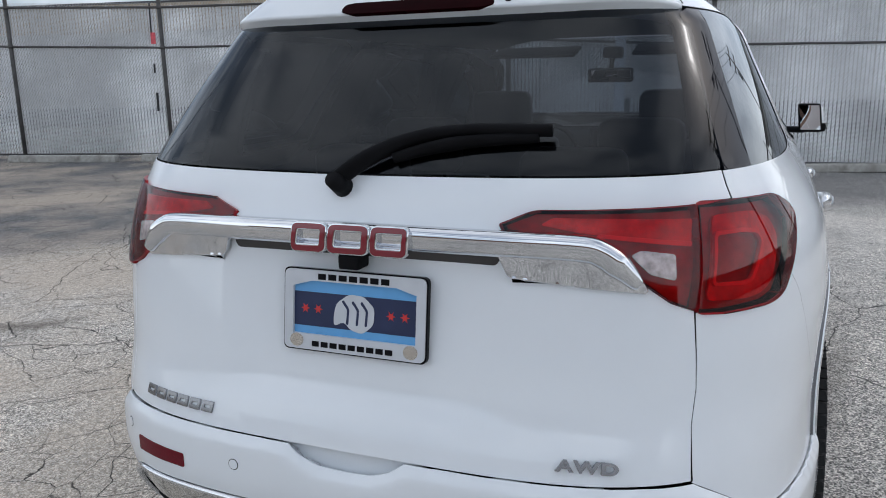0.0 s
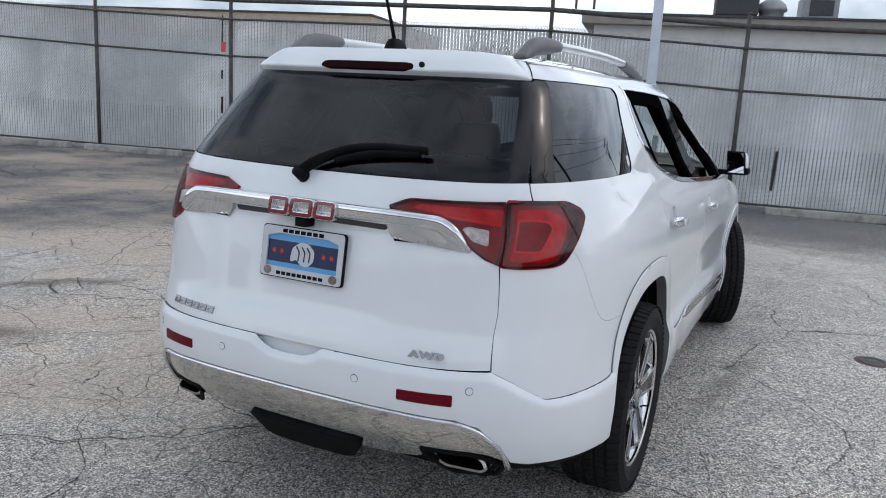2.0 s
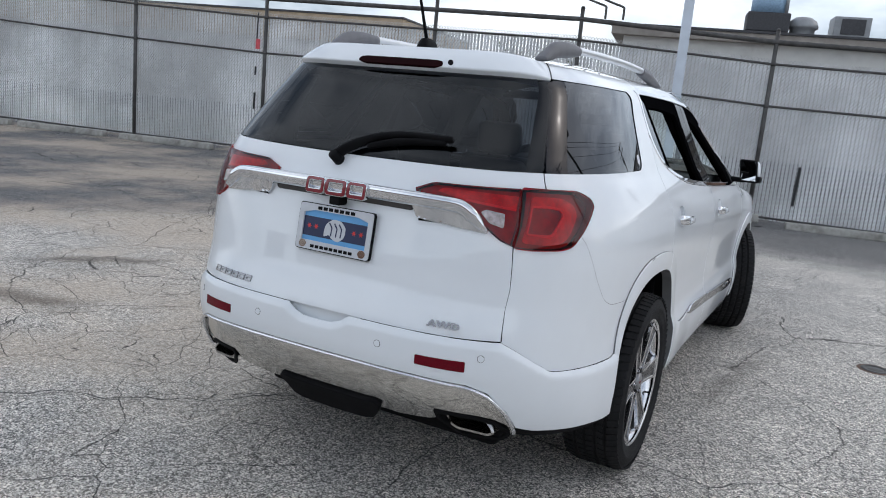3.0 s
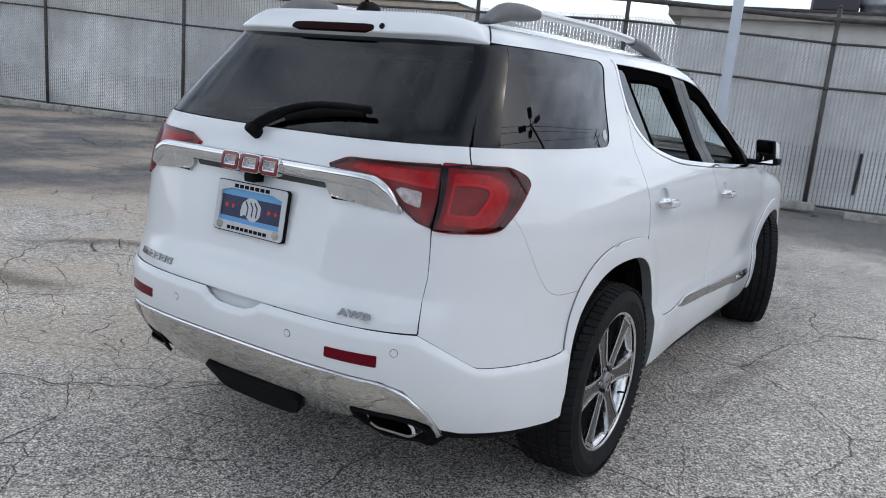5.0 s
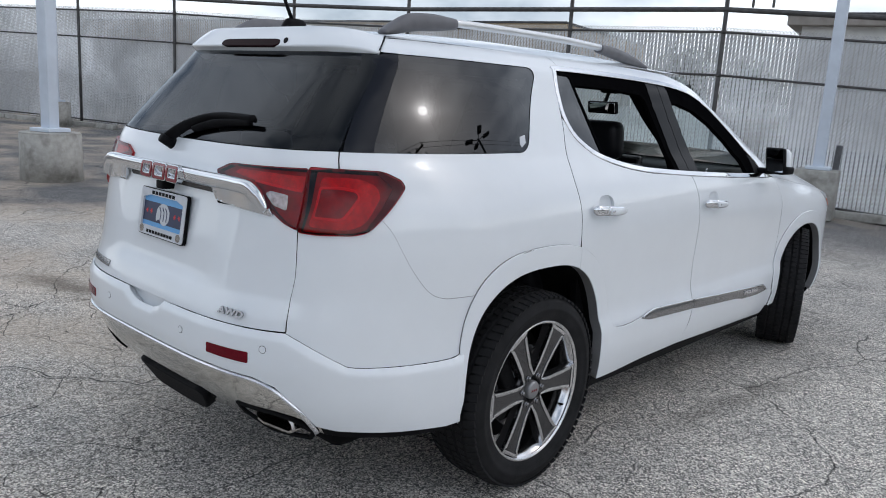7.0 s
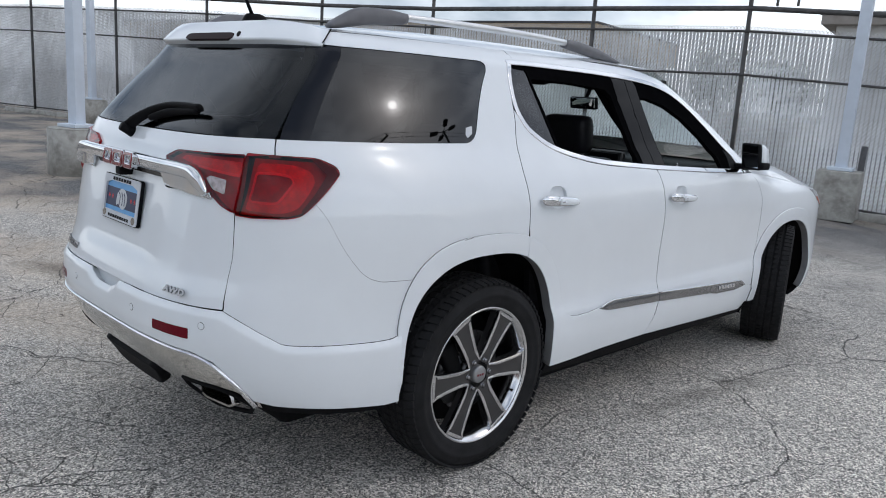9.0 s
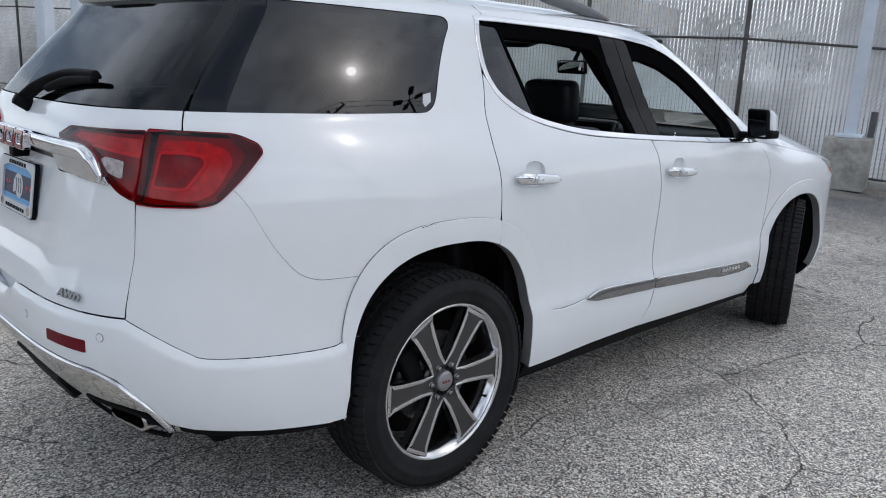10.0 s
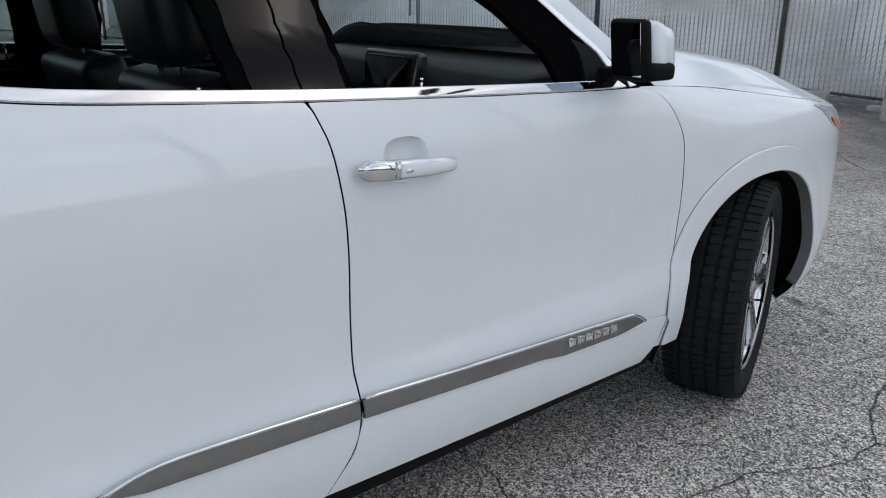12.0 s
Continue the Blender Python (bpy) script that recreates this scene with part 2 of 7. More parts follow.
def curve_of(pts):
    """A smooth curve through (position, value) pairs."""
    xs = np.array([p[0] for p in pts], float)
    ys = np.array([p[1] for p in pts], float)
    d = np.diff(ys) / np.diff(xs)
    m = np.concatenate([[d[0]], [0 if a * b <= 0 else 2 * a * b / (a + b) for a, b in zip(d[:-1], d[1:])], [d[-1]]])

    def f(v):
        v = np.clip(np.asarray(v, float), xs[0], xs[-1])
        i = np.clip(np.searchsorted(xs, v, side="right") - 1, 0, len(xs) - 2)
        h = xs[i + 1] - xs[i]
        t = (v - xs[i]) / h
        return (2 * t**3 - 3 * t**2 + 1) * ys[i] + (t**3 - 2 * t**2 + t) * h * m[i] + (-2 * t**3 + 3 * t**2) * ys[i + 1] + (t**3 - t**2) * h * m[i + 1]

    return f


def fillet(poly, r):
    """Rounds the corners of a polygon; r is one radius or one for each corner."""
    out, n = [], len(poly)
    for i in range(n):
        a, b, c = (np.array(poly[(i + k) % n], float) for k in (-1, 0, 1))
        rr = r[i] if isinstance(r, (list, tuple)) else r
        la, lc = np.linalg.norm(a - b), np.linalg.norm(c - b)
        d = min(rr, la * 0.48, lc * 0.48)
        if d < 1e-4:
            out.append(tuple(b))
            continue
        p, q = b + (a - b) / la * d, b + (c - b) / lc * d
        for k in range(7):
            t = k / 6
            out.append(tuple((1 - t) ** 2 * p + 2 * t * (1 - t) * b + t * t * q))
    return out


def dense(poly, step, closed=True):
    out, n = [], len(poly)
    for i in range(n if closed else n - 1):
        a, b = np.array(poly[i], float), np.array(poly[(i + 1) % n], float)
        k = max(1, int(math.ceil(np.linalg.norm(b - a) / step)))
        out += [tuple(a + (b - a) * j / k) for j in range(k)]
    if not closed:
        out.append(tuple(poly[-1]))
    return out


def inside(px, py, poly):
    """Which of the points lie in the polygon."""
    p = np.array(poly, float)
    x0, y0 = p[:, 0], p[:, 1]
    x1, y1 = np.roll(x0, -1), np.roll(y0, -1)
    res = np.zeros(len(px), bool)
    for a, b, c, d in zip(x0, y0, x1, y1):
        if b != d:
            res ^= ((b > py) != (d > py)) & (px < (c - a) * (py - b) / (d - b) + a)
    return res


def mesh_2d(loops, step, fine=None):
    """A triangle mesh of a polygon (first loop) with holes, filled with an even lattice. fine: a smaller step along the edges."""
    loops = [dense(lp, fine or step) for lp in loops]
    pts, edges = [], []
    for lp in loops:
        k = len(pts)
        pts += lp
        edges += [(k + i, k + (i + 1) % len(lp)) for i in range(len(lp))]
    outer = np.array(loops[0])
    lo, hi = outer.min(0), outer.max(0)
    gx, gy = np.meshgrid(np.arange(lo[0] + step * 0.37, hi[0], step), np.arange(lo[1] + step * 0.41, hi[1], step * 0.87))
    gx[1::2] += step / 2
    gx, gy = gx.ravel(), gy.ravel()
    ok = inside(gx, gy, loops[0])
    for lp in loops[1:]:
        ok &= ~inside(gx, gy, lp)
    gx, gy = gx[ok], gy[ok]
    bp = np.array(pts)
    if len(gx):
        near = np.array([np.min((bp[:, 0] - a) ** 2 + (bp[:, 1] - b) ** 2) for a, b in zip(gx, gy)])
        keep = near > (0.45 * step) ** 2
        gx, gy = gx[keep], gy[keep]
    pts = pts + list(zip(gx, gy))
    v, _, f, _, _, _ = delaunay_2d_cdt([Vector(p) for p in pts], edges, [], 0, 1e-6)
    v = np.array([tuple(p) for p in v])
    f = [tuple(t) for t in f]
    cx = np.array([np.mean(v[list(t), 0]) for t in f])
    cy = np.array([np.mean(v[list(t), 1]) for t in f])
    ok = inside(cx, cy, loops[0])
    for lp in loops[1:]:
        ok &= ~inside(cx, cy, lp)
    f = [t for t, k in zip(f, ok) if k]
    return v, f
# ---- the car's outer surface: plan outlines stacked by height; y forward from the rear bumper, x to the right ----
YC, Y_REAR_AXLE, Y_FRONT_AXLE, HUB_Z = 1.6, 1.07, 3.93, 0.375
rear_y = curve_of([(0.20, 0.22), (0.34, 0.13), (0.44, 0.05), (0.54, 0.0), (0.64, -0.025), (0.72, -0.022), (0.76, -0.014), (0.80, 0.0), (0.84, 0.013), (0.90, 0.025), (0.96, 0.036), (1.08, 0.06), (1.20, 0.085), (1.28, 0.12), (1.36, 0.19), (1.46, 0.285), (1.56, 0.38), (1.62, 0.42), (1.66, 0.46), (1.70, 0.60)])
front_y = curve_of([(0.20, 4.70), (0.35, 4.82), (0.60, 4.87), (0.85, 4.84), (0.95, 4.77), (1.00, 4.66), (1.04, 4.48), (1.08, 4.20), (1.12, 3.95), (1.17, 3.80), (1.30, 3.53), (1.45, 3.25), (1.58, 2.98), (1.66, 2.75), (1.70, 2.5)])
width = curve_of([(0.20, 0.84), (0.27, 0.895), (0.36, 0.925), (0.46, 0.936), (0.53, 0.935), (0.555, 0.930), (0.60, 0.916), (0.64, 0.913), (0.72, 0.912), (0.84, 0.918), (0.95, 0.924), (1.03, 0.918), (1.09, 0.906), (1.13, 0.892), (1.18, 0.867), (1.23, 0.836), (1.265, 0.812), (1.30, 0.794), (1.40, 0.746), (1.50, 0.698), (1.58, 0.658), (1.62, 0.615), (1.66, 0.55), (1.70, 0.44)])
width_rear = curve_of([(0.20, 0.84), (0.27, 0.895), (0.36, 0.920), (0.46, 0.923), (0.555, 0.920), (0.60, 0.917), (0.64, 0.9145), (0.72, 0.912), (0.84, 0.918), (0.95, 0.924), (1.03, 0.918)])
width_front = curve_of([(0.20, 0.84), (0.27, 0.895), (0.36, 0.925), (0.46, 0.935), (0.62, 0.925), (0.84, 0.928), (0.95, 0.918), (1.00, 0.90), (1.04, 0.875), (1.08, 0.84), (1.11, 0.81), (1.14, 0.81), (1.20, 0.82), (1.28, 0.80), (1.40, 0.742), (1.50, 0.695), (1.58, 0.655), (1.70, 0.44)])
corner_n = curve_of([(0.2, 4.2), (0.7, 4.1), (0.9, 4.1), (1.08, 4.3), (1.18, 4.5), (1.3, 5.0), (1.6, 6.0), (1.7, 6.0)])
front_c = curve_of([(0.2, 2.6), (1.2, 2.6), (1.45, 2.2), (1.7, 1.9)])
front_n = curve_of([(0.2, 6.6), (0.90, 6.6), (1.0, 6.2), (1.06, 5.6), (1.14, 4.2), (1.7, 4.2)])
_phi = np.linspace(0, math.pi / 2, 4001)
_rx, _ry = 0.92 * np.sin(_phi) ** (2 / 3.7), -1.55 * np.cos(_phi) ** (2 / 3.7)
_s = np.concatenate([[0], np.cumsum(np.hypot(np.diff(_rx), np.diff(_ry)))])
U_REAR, U_MID = float(_s[-1]), 1.2
U_FRONT = U_REAR + U_MID
U_END = U_FRONT + U_REAR


def plate_recess(x, z):
    """The shallow pocket round the number plate."""
    return 0.009 * smoothstep(0.37, 0.20, np.abs(x)) * smoothstep(0.80, 0.86, z) * smoothstep(1.16, 1.11, z)


def skin(u, z, off=0.0):
    """Points of the car's skin; u runs from the rear's middle round the right side to the front."""
    u, z = np.broadcast_arrays(np.asarray(u, float), np.asarray(z, float))
    sg, a = np.where(u < 0, -1.0, 1.0), np.abs(u)
    ph_r = np.interp(np.clip(a, 0, U_REAR), _s, _phi)
    ph_f = np.interp(np.clip(U_END - a, 0, U_REAR), _s, _phi)
    n, nf = corner_n(z), front_n(z)
    yr, yf, fc = rear_y(z), front_y(z), front_c(z)
    y_r = YC - (YC - yr) * np.cos(ph_r) ** (2 / n)
    y_f = fc + (yf - fc) * np.cos(ph_f) ** (2 / nf)
    y_m = YC + (fc - YC) * np.clip((a - U_REAR) / U_MID, 0, 1)
    y = np.where(a <= U_REAR, y_r, np.where(a >= U_FRONT, y_f, y_m))
    g = np.where(a <= U_REAR, np.sin(ph_r) ** (2 / n), np.where(a >= U_FRONT, np.sin(ph_f) ** (2 / nf), 1.0))
    b = smoothstep(3.3, 3.9, y)
    c = smoothstep(0.95, 0.60, y) * (z < 1.02)
    x = g * ((width(z) * (1 - c) + width_rear(z) * c) * (1 - b) + width_front(z) * b)
    y = y + np.where(a < U_REAR, plate_recess(x, z), 0)
    p = np.stack([sg * x, y, z], -1)
    if np.any(off):
        p = p + normal(u, z) * np.asarray(off)[..., None]
    return p


def normal(u, z, h=0.006):
    """The skin's outward direction."""
    du = skin(u + h, z) - skin(u - h, z)
    dz = skin(u, np.minimum(z + h, 1.699)) - skin(u, np.maximum(z - h, 0.201))
    n = np.cross(du, dz)
    return n / np.maximum(np.linalg.norm(n, axis=-1, keepdims=True), 1e-9)


def u_at(kind, v, z):
    """The u of the skin where x (on the rear) or y (on the side) has the value v at the height z."""
    v, z = np.broadcast_arrays(np.asarray(v, float), np.asarray(z, float))
    lo = np.zeros(v.shape)
    hi = np.full(v.shape, U_REAR if kind == "x" else U_END)
    w = np.abs(v) if kind == "x" else v
    for _ in range(28):
        mid = (lo + hi) / 2
        less = skin(mid, z)[..., 0 if kind == "x" else 1] < w
        lo, hi = np.where(less, mid, lo), np.where(less, hi, mid)
    u = (lo + hi) / 2
    u = np.copysign(u, v) if kind == "x" else u
    return float(u) if u.ndim == 0 else u


def chart(points):
    """Corners given as ("x" or "y", value, height), in the skin's own coordinates; long straight edges on the side get points between."""
    pts = []
    for i, (k, v, z) in enumerate(points):
        if i and k == "y" == points[i - 1][0] and min(v, points[i - 1][1]) > 1.3:
            v0, z0 = points[i - 1][1:]
            m = int(math.hypot(v - v0, z - z0) / 0.05)
            pts += [("y", v0 + (v - v0) * j / (m + 1), z0 + (z - z0) * j / (m + 1)) for j in range(1, m + 1)]
        pts.append((k, v, z))
    us = np.zeros(len(pts))
    for kind in "xy":
        ids = [i for i, p in enumerate(pts) if p[0] == kind]
        if ids:
            us[ids] = u_at(kind, np.array([pts[i][1] for i in ids]), np.array([pts[i][2] for i in ids]))
    return [(float(u), p[2]) for u, p in zip(us, pts)]
# ---- the car ----
def patch(name, loops, material, parent, off=0.0, step=0.035, flange=0.03, mirror=False, label="", fine=None, r=0.0, bevel=0.0012, dip=None, edge_mat=None):
    """A panel on the skin: a polygon with holes in skin coordinates, its edges rounded and turned inwards. dip: how far points sink, by u and z."""
    loops = [fillet(lp, r) if r else lp for lp in loops]
    v2, f = mesh_2d(loops, step, fine)
    s = -1.0 if mirror else 1.0
    u, z = v2[:, 0] * s, v2[:, 1]
    n = normal(u, z)
    p = skin(u, z) + n * off
    if dip:
        p = p - n * dip(v2[:, 0], z)[:, None]
    fs = []
    for t in f:
        a, b, c = (p[i] for i in t)
        fs.append(t if np.dot(np.cross(b - a, c - a), n[t[0]]) > 0 else t[::-1])
    if dip:
        n = np.zeros_like(p)
        for t in fs:
            c = np.cross(p[t[1]] - p[t[0]], p[t[2]] - p[t[0]])
            for i in t:
                n[i] += c
        n /= np.maximum(np.linalg.norm(n, axis=1, keepdims=True), 1e-12)
    count = {}
    for t in fs:
        for i, j in ((t[0], t[1]), (t[1], t[2]), (t[2], t[0])):
            count[(i, j)] = 1
    rim = [(i, j) for i, j in count if (j, i) not in count]
    verts, norms, edge_faces = [p], [n], []
    hole_box = [inset(lp, -0.004) for lp in loops[1:]]
    k = len(p)
    if flange:
        out = np.zeros_like(p)
        for i, j in rim:
            d = np.cross(p[j] - p[i], n[i])
            d = d / max(np.linalg.norm(d), 1e-9)
            out[i] += d
            out[j] += d
        ids = sorted({i for e in rim for i in e})
        at = {i: q for q, i in enumerate(ids)}
        o = out[ids]
        o = o / np.maximum(np.linalg.norm(o, axis=1, keepdims=True), 1e-9)
        m, ni = len(ids), n[ids]
        for q in (1, 2, 3):
            g = q / 3 * math.pi / 2
            verts.append(p[ids] + o * bevel * math.sin(g) - ni * bevel * (1 - math.cos(g)))
            norms.append(o * math.sin(g) + ni * math.cos(g))
        verts.append(p[ids] + o * bevel - ni * max(flange, bevel))
        norms.append(o)
        for i, j in rim:
            a, b = k + at[i], k + at[j]
            fs.append((j, i, a, b))
            for q in range(3):
                if q == 2 and not any(inside(v2[i:i + 1, 0], v2[i:i + 1, 1], hb)[0] for hb in hole_box):
                    edge_faces.append(len(fs))
                fs.append((b + q * m, a + q * m, a + (q + 1) * m, b + (q + 1) * m))
    ob = data_part(name, np.concatenate(verts), fs, material, parent, label, np.concatenate(norms))
    # second material colours the turned-in edges; DARK there paints shade into the shut lines
    if edge_mat:
        ob.data.materials.append(edge_mat)
        for i in edge_faces:
            ob.data.polygons[i].material_index = 1
    return ob


def even_out(ob):
    """Gives a pane one evenly curved reflection."""
    me = ob.data
    p = np.array([tuple(v.co) for v in me.vertices])
    n = np.array([tuple(v.normal) for v in me.vertices])
    y, z = p[:, 1] - p[:, 1].mean(), p[:, 2] - p[:, 2].mean()
    a = np.stack([np.ones_like(y), y, z, y * z], 1)
    fit = a @ np.linalg.lstsq(a, n, rcond=None)[0]
    me.normals_split_custom_set_from_vertices([tuple(q / np.linalg.norm(q)) for q in fit])


def spl(pts, k=5):
    """A smooth line through the points."""
    p = [np.array(q, float) for q in pts]
    out = []
    for i in range(len(p) - 1):
        a, b, c, d = p[max(i - 1, 0)], p[i], p[i + 1], p[min(i + 2, len(p) - 1)]
        for j in range(k):
            t = j / k
            out.append(tuple(0.5 * (2 * b + (c - a) * t + (2 * a - 5 * b + 4 * c - d) * t * t + (3 * b - a - 3 * c + d) * t**3)))
    return out + [tuple(p[-1])]


def shift(pts, d):
    return [(a + d, b) for a, b in pts]


def inset(loop, d):
    """A loop drawn in by d."""
    p = np.array(loop, float)
    nx = np.roll(p, -1, 0) - np.roll(p, 1, 0)
    nx /= np.maximum(np.linalg.norm(nx, axis=1, keepdims=True), 1e-9)
    area = np.sum(p[:, 0] * np.roll(p[:, 1], -1) - np.roll(p[:, 0], -1) * p[:, 1])
    w = np.stack([-nx[:, 1], nx[:, 0]], 1) * (1 if area > 0 else -1)
    return [tuple(q) for q in p + w * d]


def empty_thing(name, at=(0, 0, 0), **tags):
    ob = new(name)
    ob.location = at
    return tagged(ob, **tags)


def arch(y0, z0, half, top, low, k=44, front=1, power=2.6):
    """A wheel opening, from its rear foot over the top to its front foot."""
    out = []
    for i in range(k + 1):
        a = math.pi * (1 - i / k)
        c, s = math.cos(a), math.sin(a)
        out.append((y0 + half * math.copysign(abs(c) ** (2 / power), c), z0 + (top - z0) * abs(s) ** (2 / power)))
    return [(out[0][0], low)] + out + [(out[-1][0], low)]


def top_at(loop, y):
    """The height of a wheel opening's line over a place."""
    p = sorted((a, b) for a, b in loop if b > 0.5)
    return float(np.interp(y, [a for a, b in p], [b for a, b in p]))


def away(line, deep=0.003, reach=0.05):
    """How far a flare's face sinks towards its outer edge, so that it is rounded across."""
    q = np.array(dense(chart([("y", a, b) for a, b in line if b > 0.50]), 0.006, closed=False))

    def f(u, z):
        d = np.min(np.hypot(u[:, None] - q[None, :, 0], z[:, None] - q[None, :, 1]), axis=1)
        return deep * (1 - smoothstep(0.0, reach, d))

    return f


def Y(pts):
    return [("y", a, b) for a, b in pts]


def X(pts):
    return [("x", a, b) for a, b in pts]


car = empty_thing("car", label="white sport utility vehicle with closed tailgate and chrome trim", category="car")

bonnet_edge = curve_of([(3.30, 1.120), (3.7, 1.082), (4.0, 1.040), (4.3, 0.998), (4.6, 0.950), (4.80, 0.91)])
REAR_ARCH = arch(1.075, 0.44, 0.412, 0.872, 0.33)
REAR_TRIM = [p for p in arch(1.075, 0.46, 0.438, 0.945, 0.33, power=3.0) if p[0] < 1.045] + [(1.028, 0.9449), (1.056, 0.9454), (1.084, 0.9453), (1.110, 0.9448)] + [p for p in arch(1.075, 0.46, 0.486, 0.945, 0.33, power=2.5) if p[0] > 1.105]
REAR_UNDER = arch(1.075, 0.46, 0.424, 0.922, 0.33, power=3.0)
FRONT_ARCH = arch(3.94, 0.42, 0.436, 0.806, 0.26, power=2.25)
FRONT_TRIM = arch(3.94, 0.44, 0.506, 0.876, 0.26, power=2.25)
H = 0.0031  # half of a shut line
SEAM_C = spl([(1.289, 0.80), (1.289, 0.93), (1.291, 1.05), (1.286, 1.14), (1.290, 1.20), (1.315, 1.30), (1.338, 1.365), (1.352, 1.43)])
SEAM_B = spl([(2.291, 1.164), (2.307, 1.12), (2.325, 1.05), (2.345, 0.86), (2.347, 0.63), (2.350, 0.50), (2.326, 0.42), (2.264, 0.335)])
SEAM_A = spl([(3.285, 1.118), (3.368, 1.085), (3.432, 1.01), (3.458, 0.94), (3.475, 0.80), (3.473, 0.70), (3.443, 0.45), (3.402, 0.34), (3.365, 0.295)])
DLO = spl([(3.262, 1.122), (3.10, 1.126), (2.75, 1.140), (2.29, 1.163), (1.95, 1.186), (1.80, 1.201), (1.69, 1.219), (1.58, 1.244), (1.49, 1.276), (1.41, 1.327), (1.374, 1.376), (1.358, 1.43), (1.362, 1.50), (1.374, 1.56), (1.397, 1.598), (1.44, 1.614), (1.80, 1.613), (2.10, 1.607), (2.42, 1.590), (2.65, 1.556), (2.84, 1.486), (3.00, 1.371), (3.165, 1.221)], 4)

gate_edge = [("x", 0.656, 0.735), ("x", 0.648, 0.833), ("x", 0.652, 0.90), ("x", 0.643, 1.04)]
gate_upper = [("x", 0.690, 1.225), ("x", 0.668, 1.287)]
lamp_out = [("x", 0.645, 1.038), ("x", 0.690, 1.034), ("y", 0.262, 1.036), ("y", 0.300, 1.046), ("y", 0.432, 1.178), ("y", 0.425, 1.200), ("y", 0.375, 1.226), ("x", 0.630, 1.232)]
bump_line = [("x", 0.656, 0.7285), ("x", 0.690, 0.705), ("y", 0.165, 0.672), ("y", 0.215, 0.638), ("y", 0.26, 0.618), ("y", 0.42, 0.606), ("y", 0.60, 0.602), ("y", 0.655, 0.618)]



def HANDLE_HOLE(y, z, k=20):
    return chart(Y([(y + a, z + b) for a, b in oval(0.058, 0.046, k, 2.7)]))


def handle(y0, y1, z0, z1, yc, zc, side):
    """A door handle: scooped cup, a chromed bar and its rear cap."""
    s = -1 if side else 1
    hole = HANDLE_HOLE(yc, zc)
    cu, cz = u_at("y", yc, zc), zc
    patch("handle_cup", [hole], PAINT, car, mirror=side, step=0.010, flange=0, dip=lambda u, z: 0.021 * np.clip(1 - np.abs((u - cu) / 0.060) ** 3 - np.abs((z - cz) / 0.048) ** 3, 0, 1) ** 0.8 + 0.0004)
    x = float(skin(u_at("y", (y0 + y1) / 2, z0), z0)[0])

    def bar(a, b, name, label, mt):
        pts, n = [], 14
        for i in range(n + 1):
            t = a + (b - a) * i / n
            bow = 0.034 - 0.022 * abs(2 * t - 1) ** 3
            pts.append((s * (x + bow), y0 + (y1 - y0) * t, z0 + (z1 - z0) * t))
        def prof(q):
            t = a + (b - a) * q
            e = math.sqrt(max(0.12, 1 - max(0.0, 1 - t / 0.10) ** 2 - max(0.0, 1 - (1 - t) / 0.04) ** 2))
            return oval(0.012 * e, (0.0215 - 0.0075 * t**3) * e, 12, 2.8)

        vs, fs = sweep(pts, prof)
        return data_part(name, vs, fs, mt, car, label)

    bar(0.0, 0.295, "handle_cap", "chrome door handle end cap", CHROME)
    ob = bar(0.305, 1.0, "door_handle", "chrome-edged white door handle", CHROME)
    pts = [(s * (x + 0.047 - 0.024 * abs(2 * t - 1) ** 3), y0 + (y1 - y0) * t, z0 + (z1 - z0) * t) for t in np.linspace(0.33, 0.95, 10)]
    vs, fs = sweep(pts, lambda q: oval(0.0035, 0.0135 - 0.004 * q**2, 8, 3.0))
    data_part("grip_face", vs, fs, PAINT, ob)
    bm = bmesh.new()
    add_box(bm, (s * (x + 0.0495), y0 + (y1 - y0) * 0.40, z0 + (z1 - z0) * 0.4), (0.004, 0.020, 0.008), bevel=0.0015, seg=1)
    part("lock_button", bm, CHROME, ob)


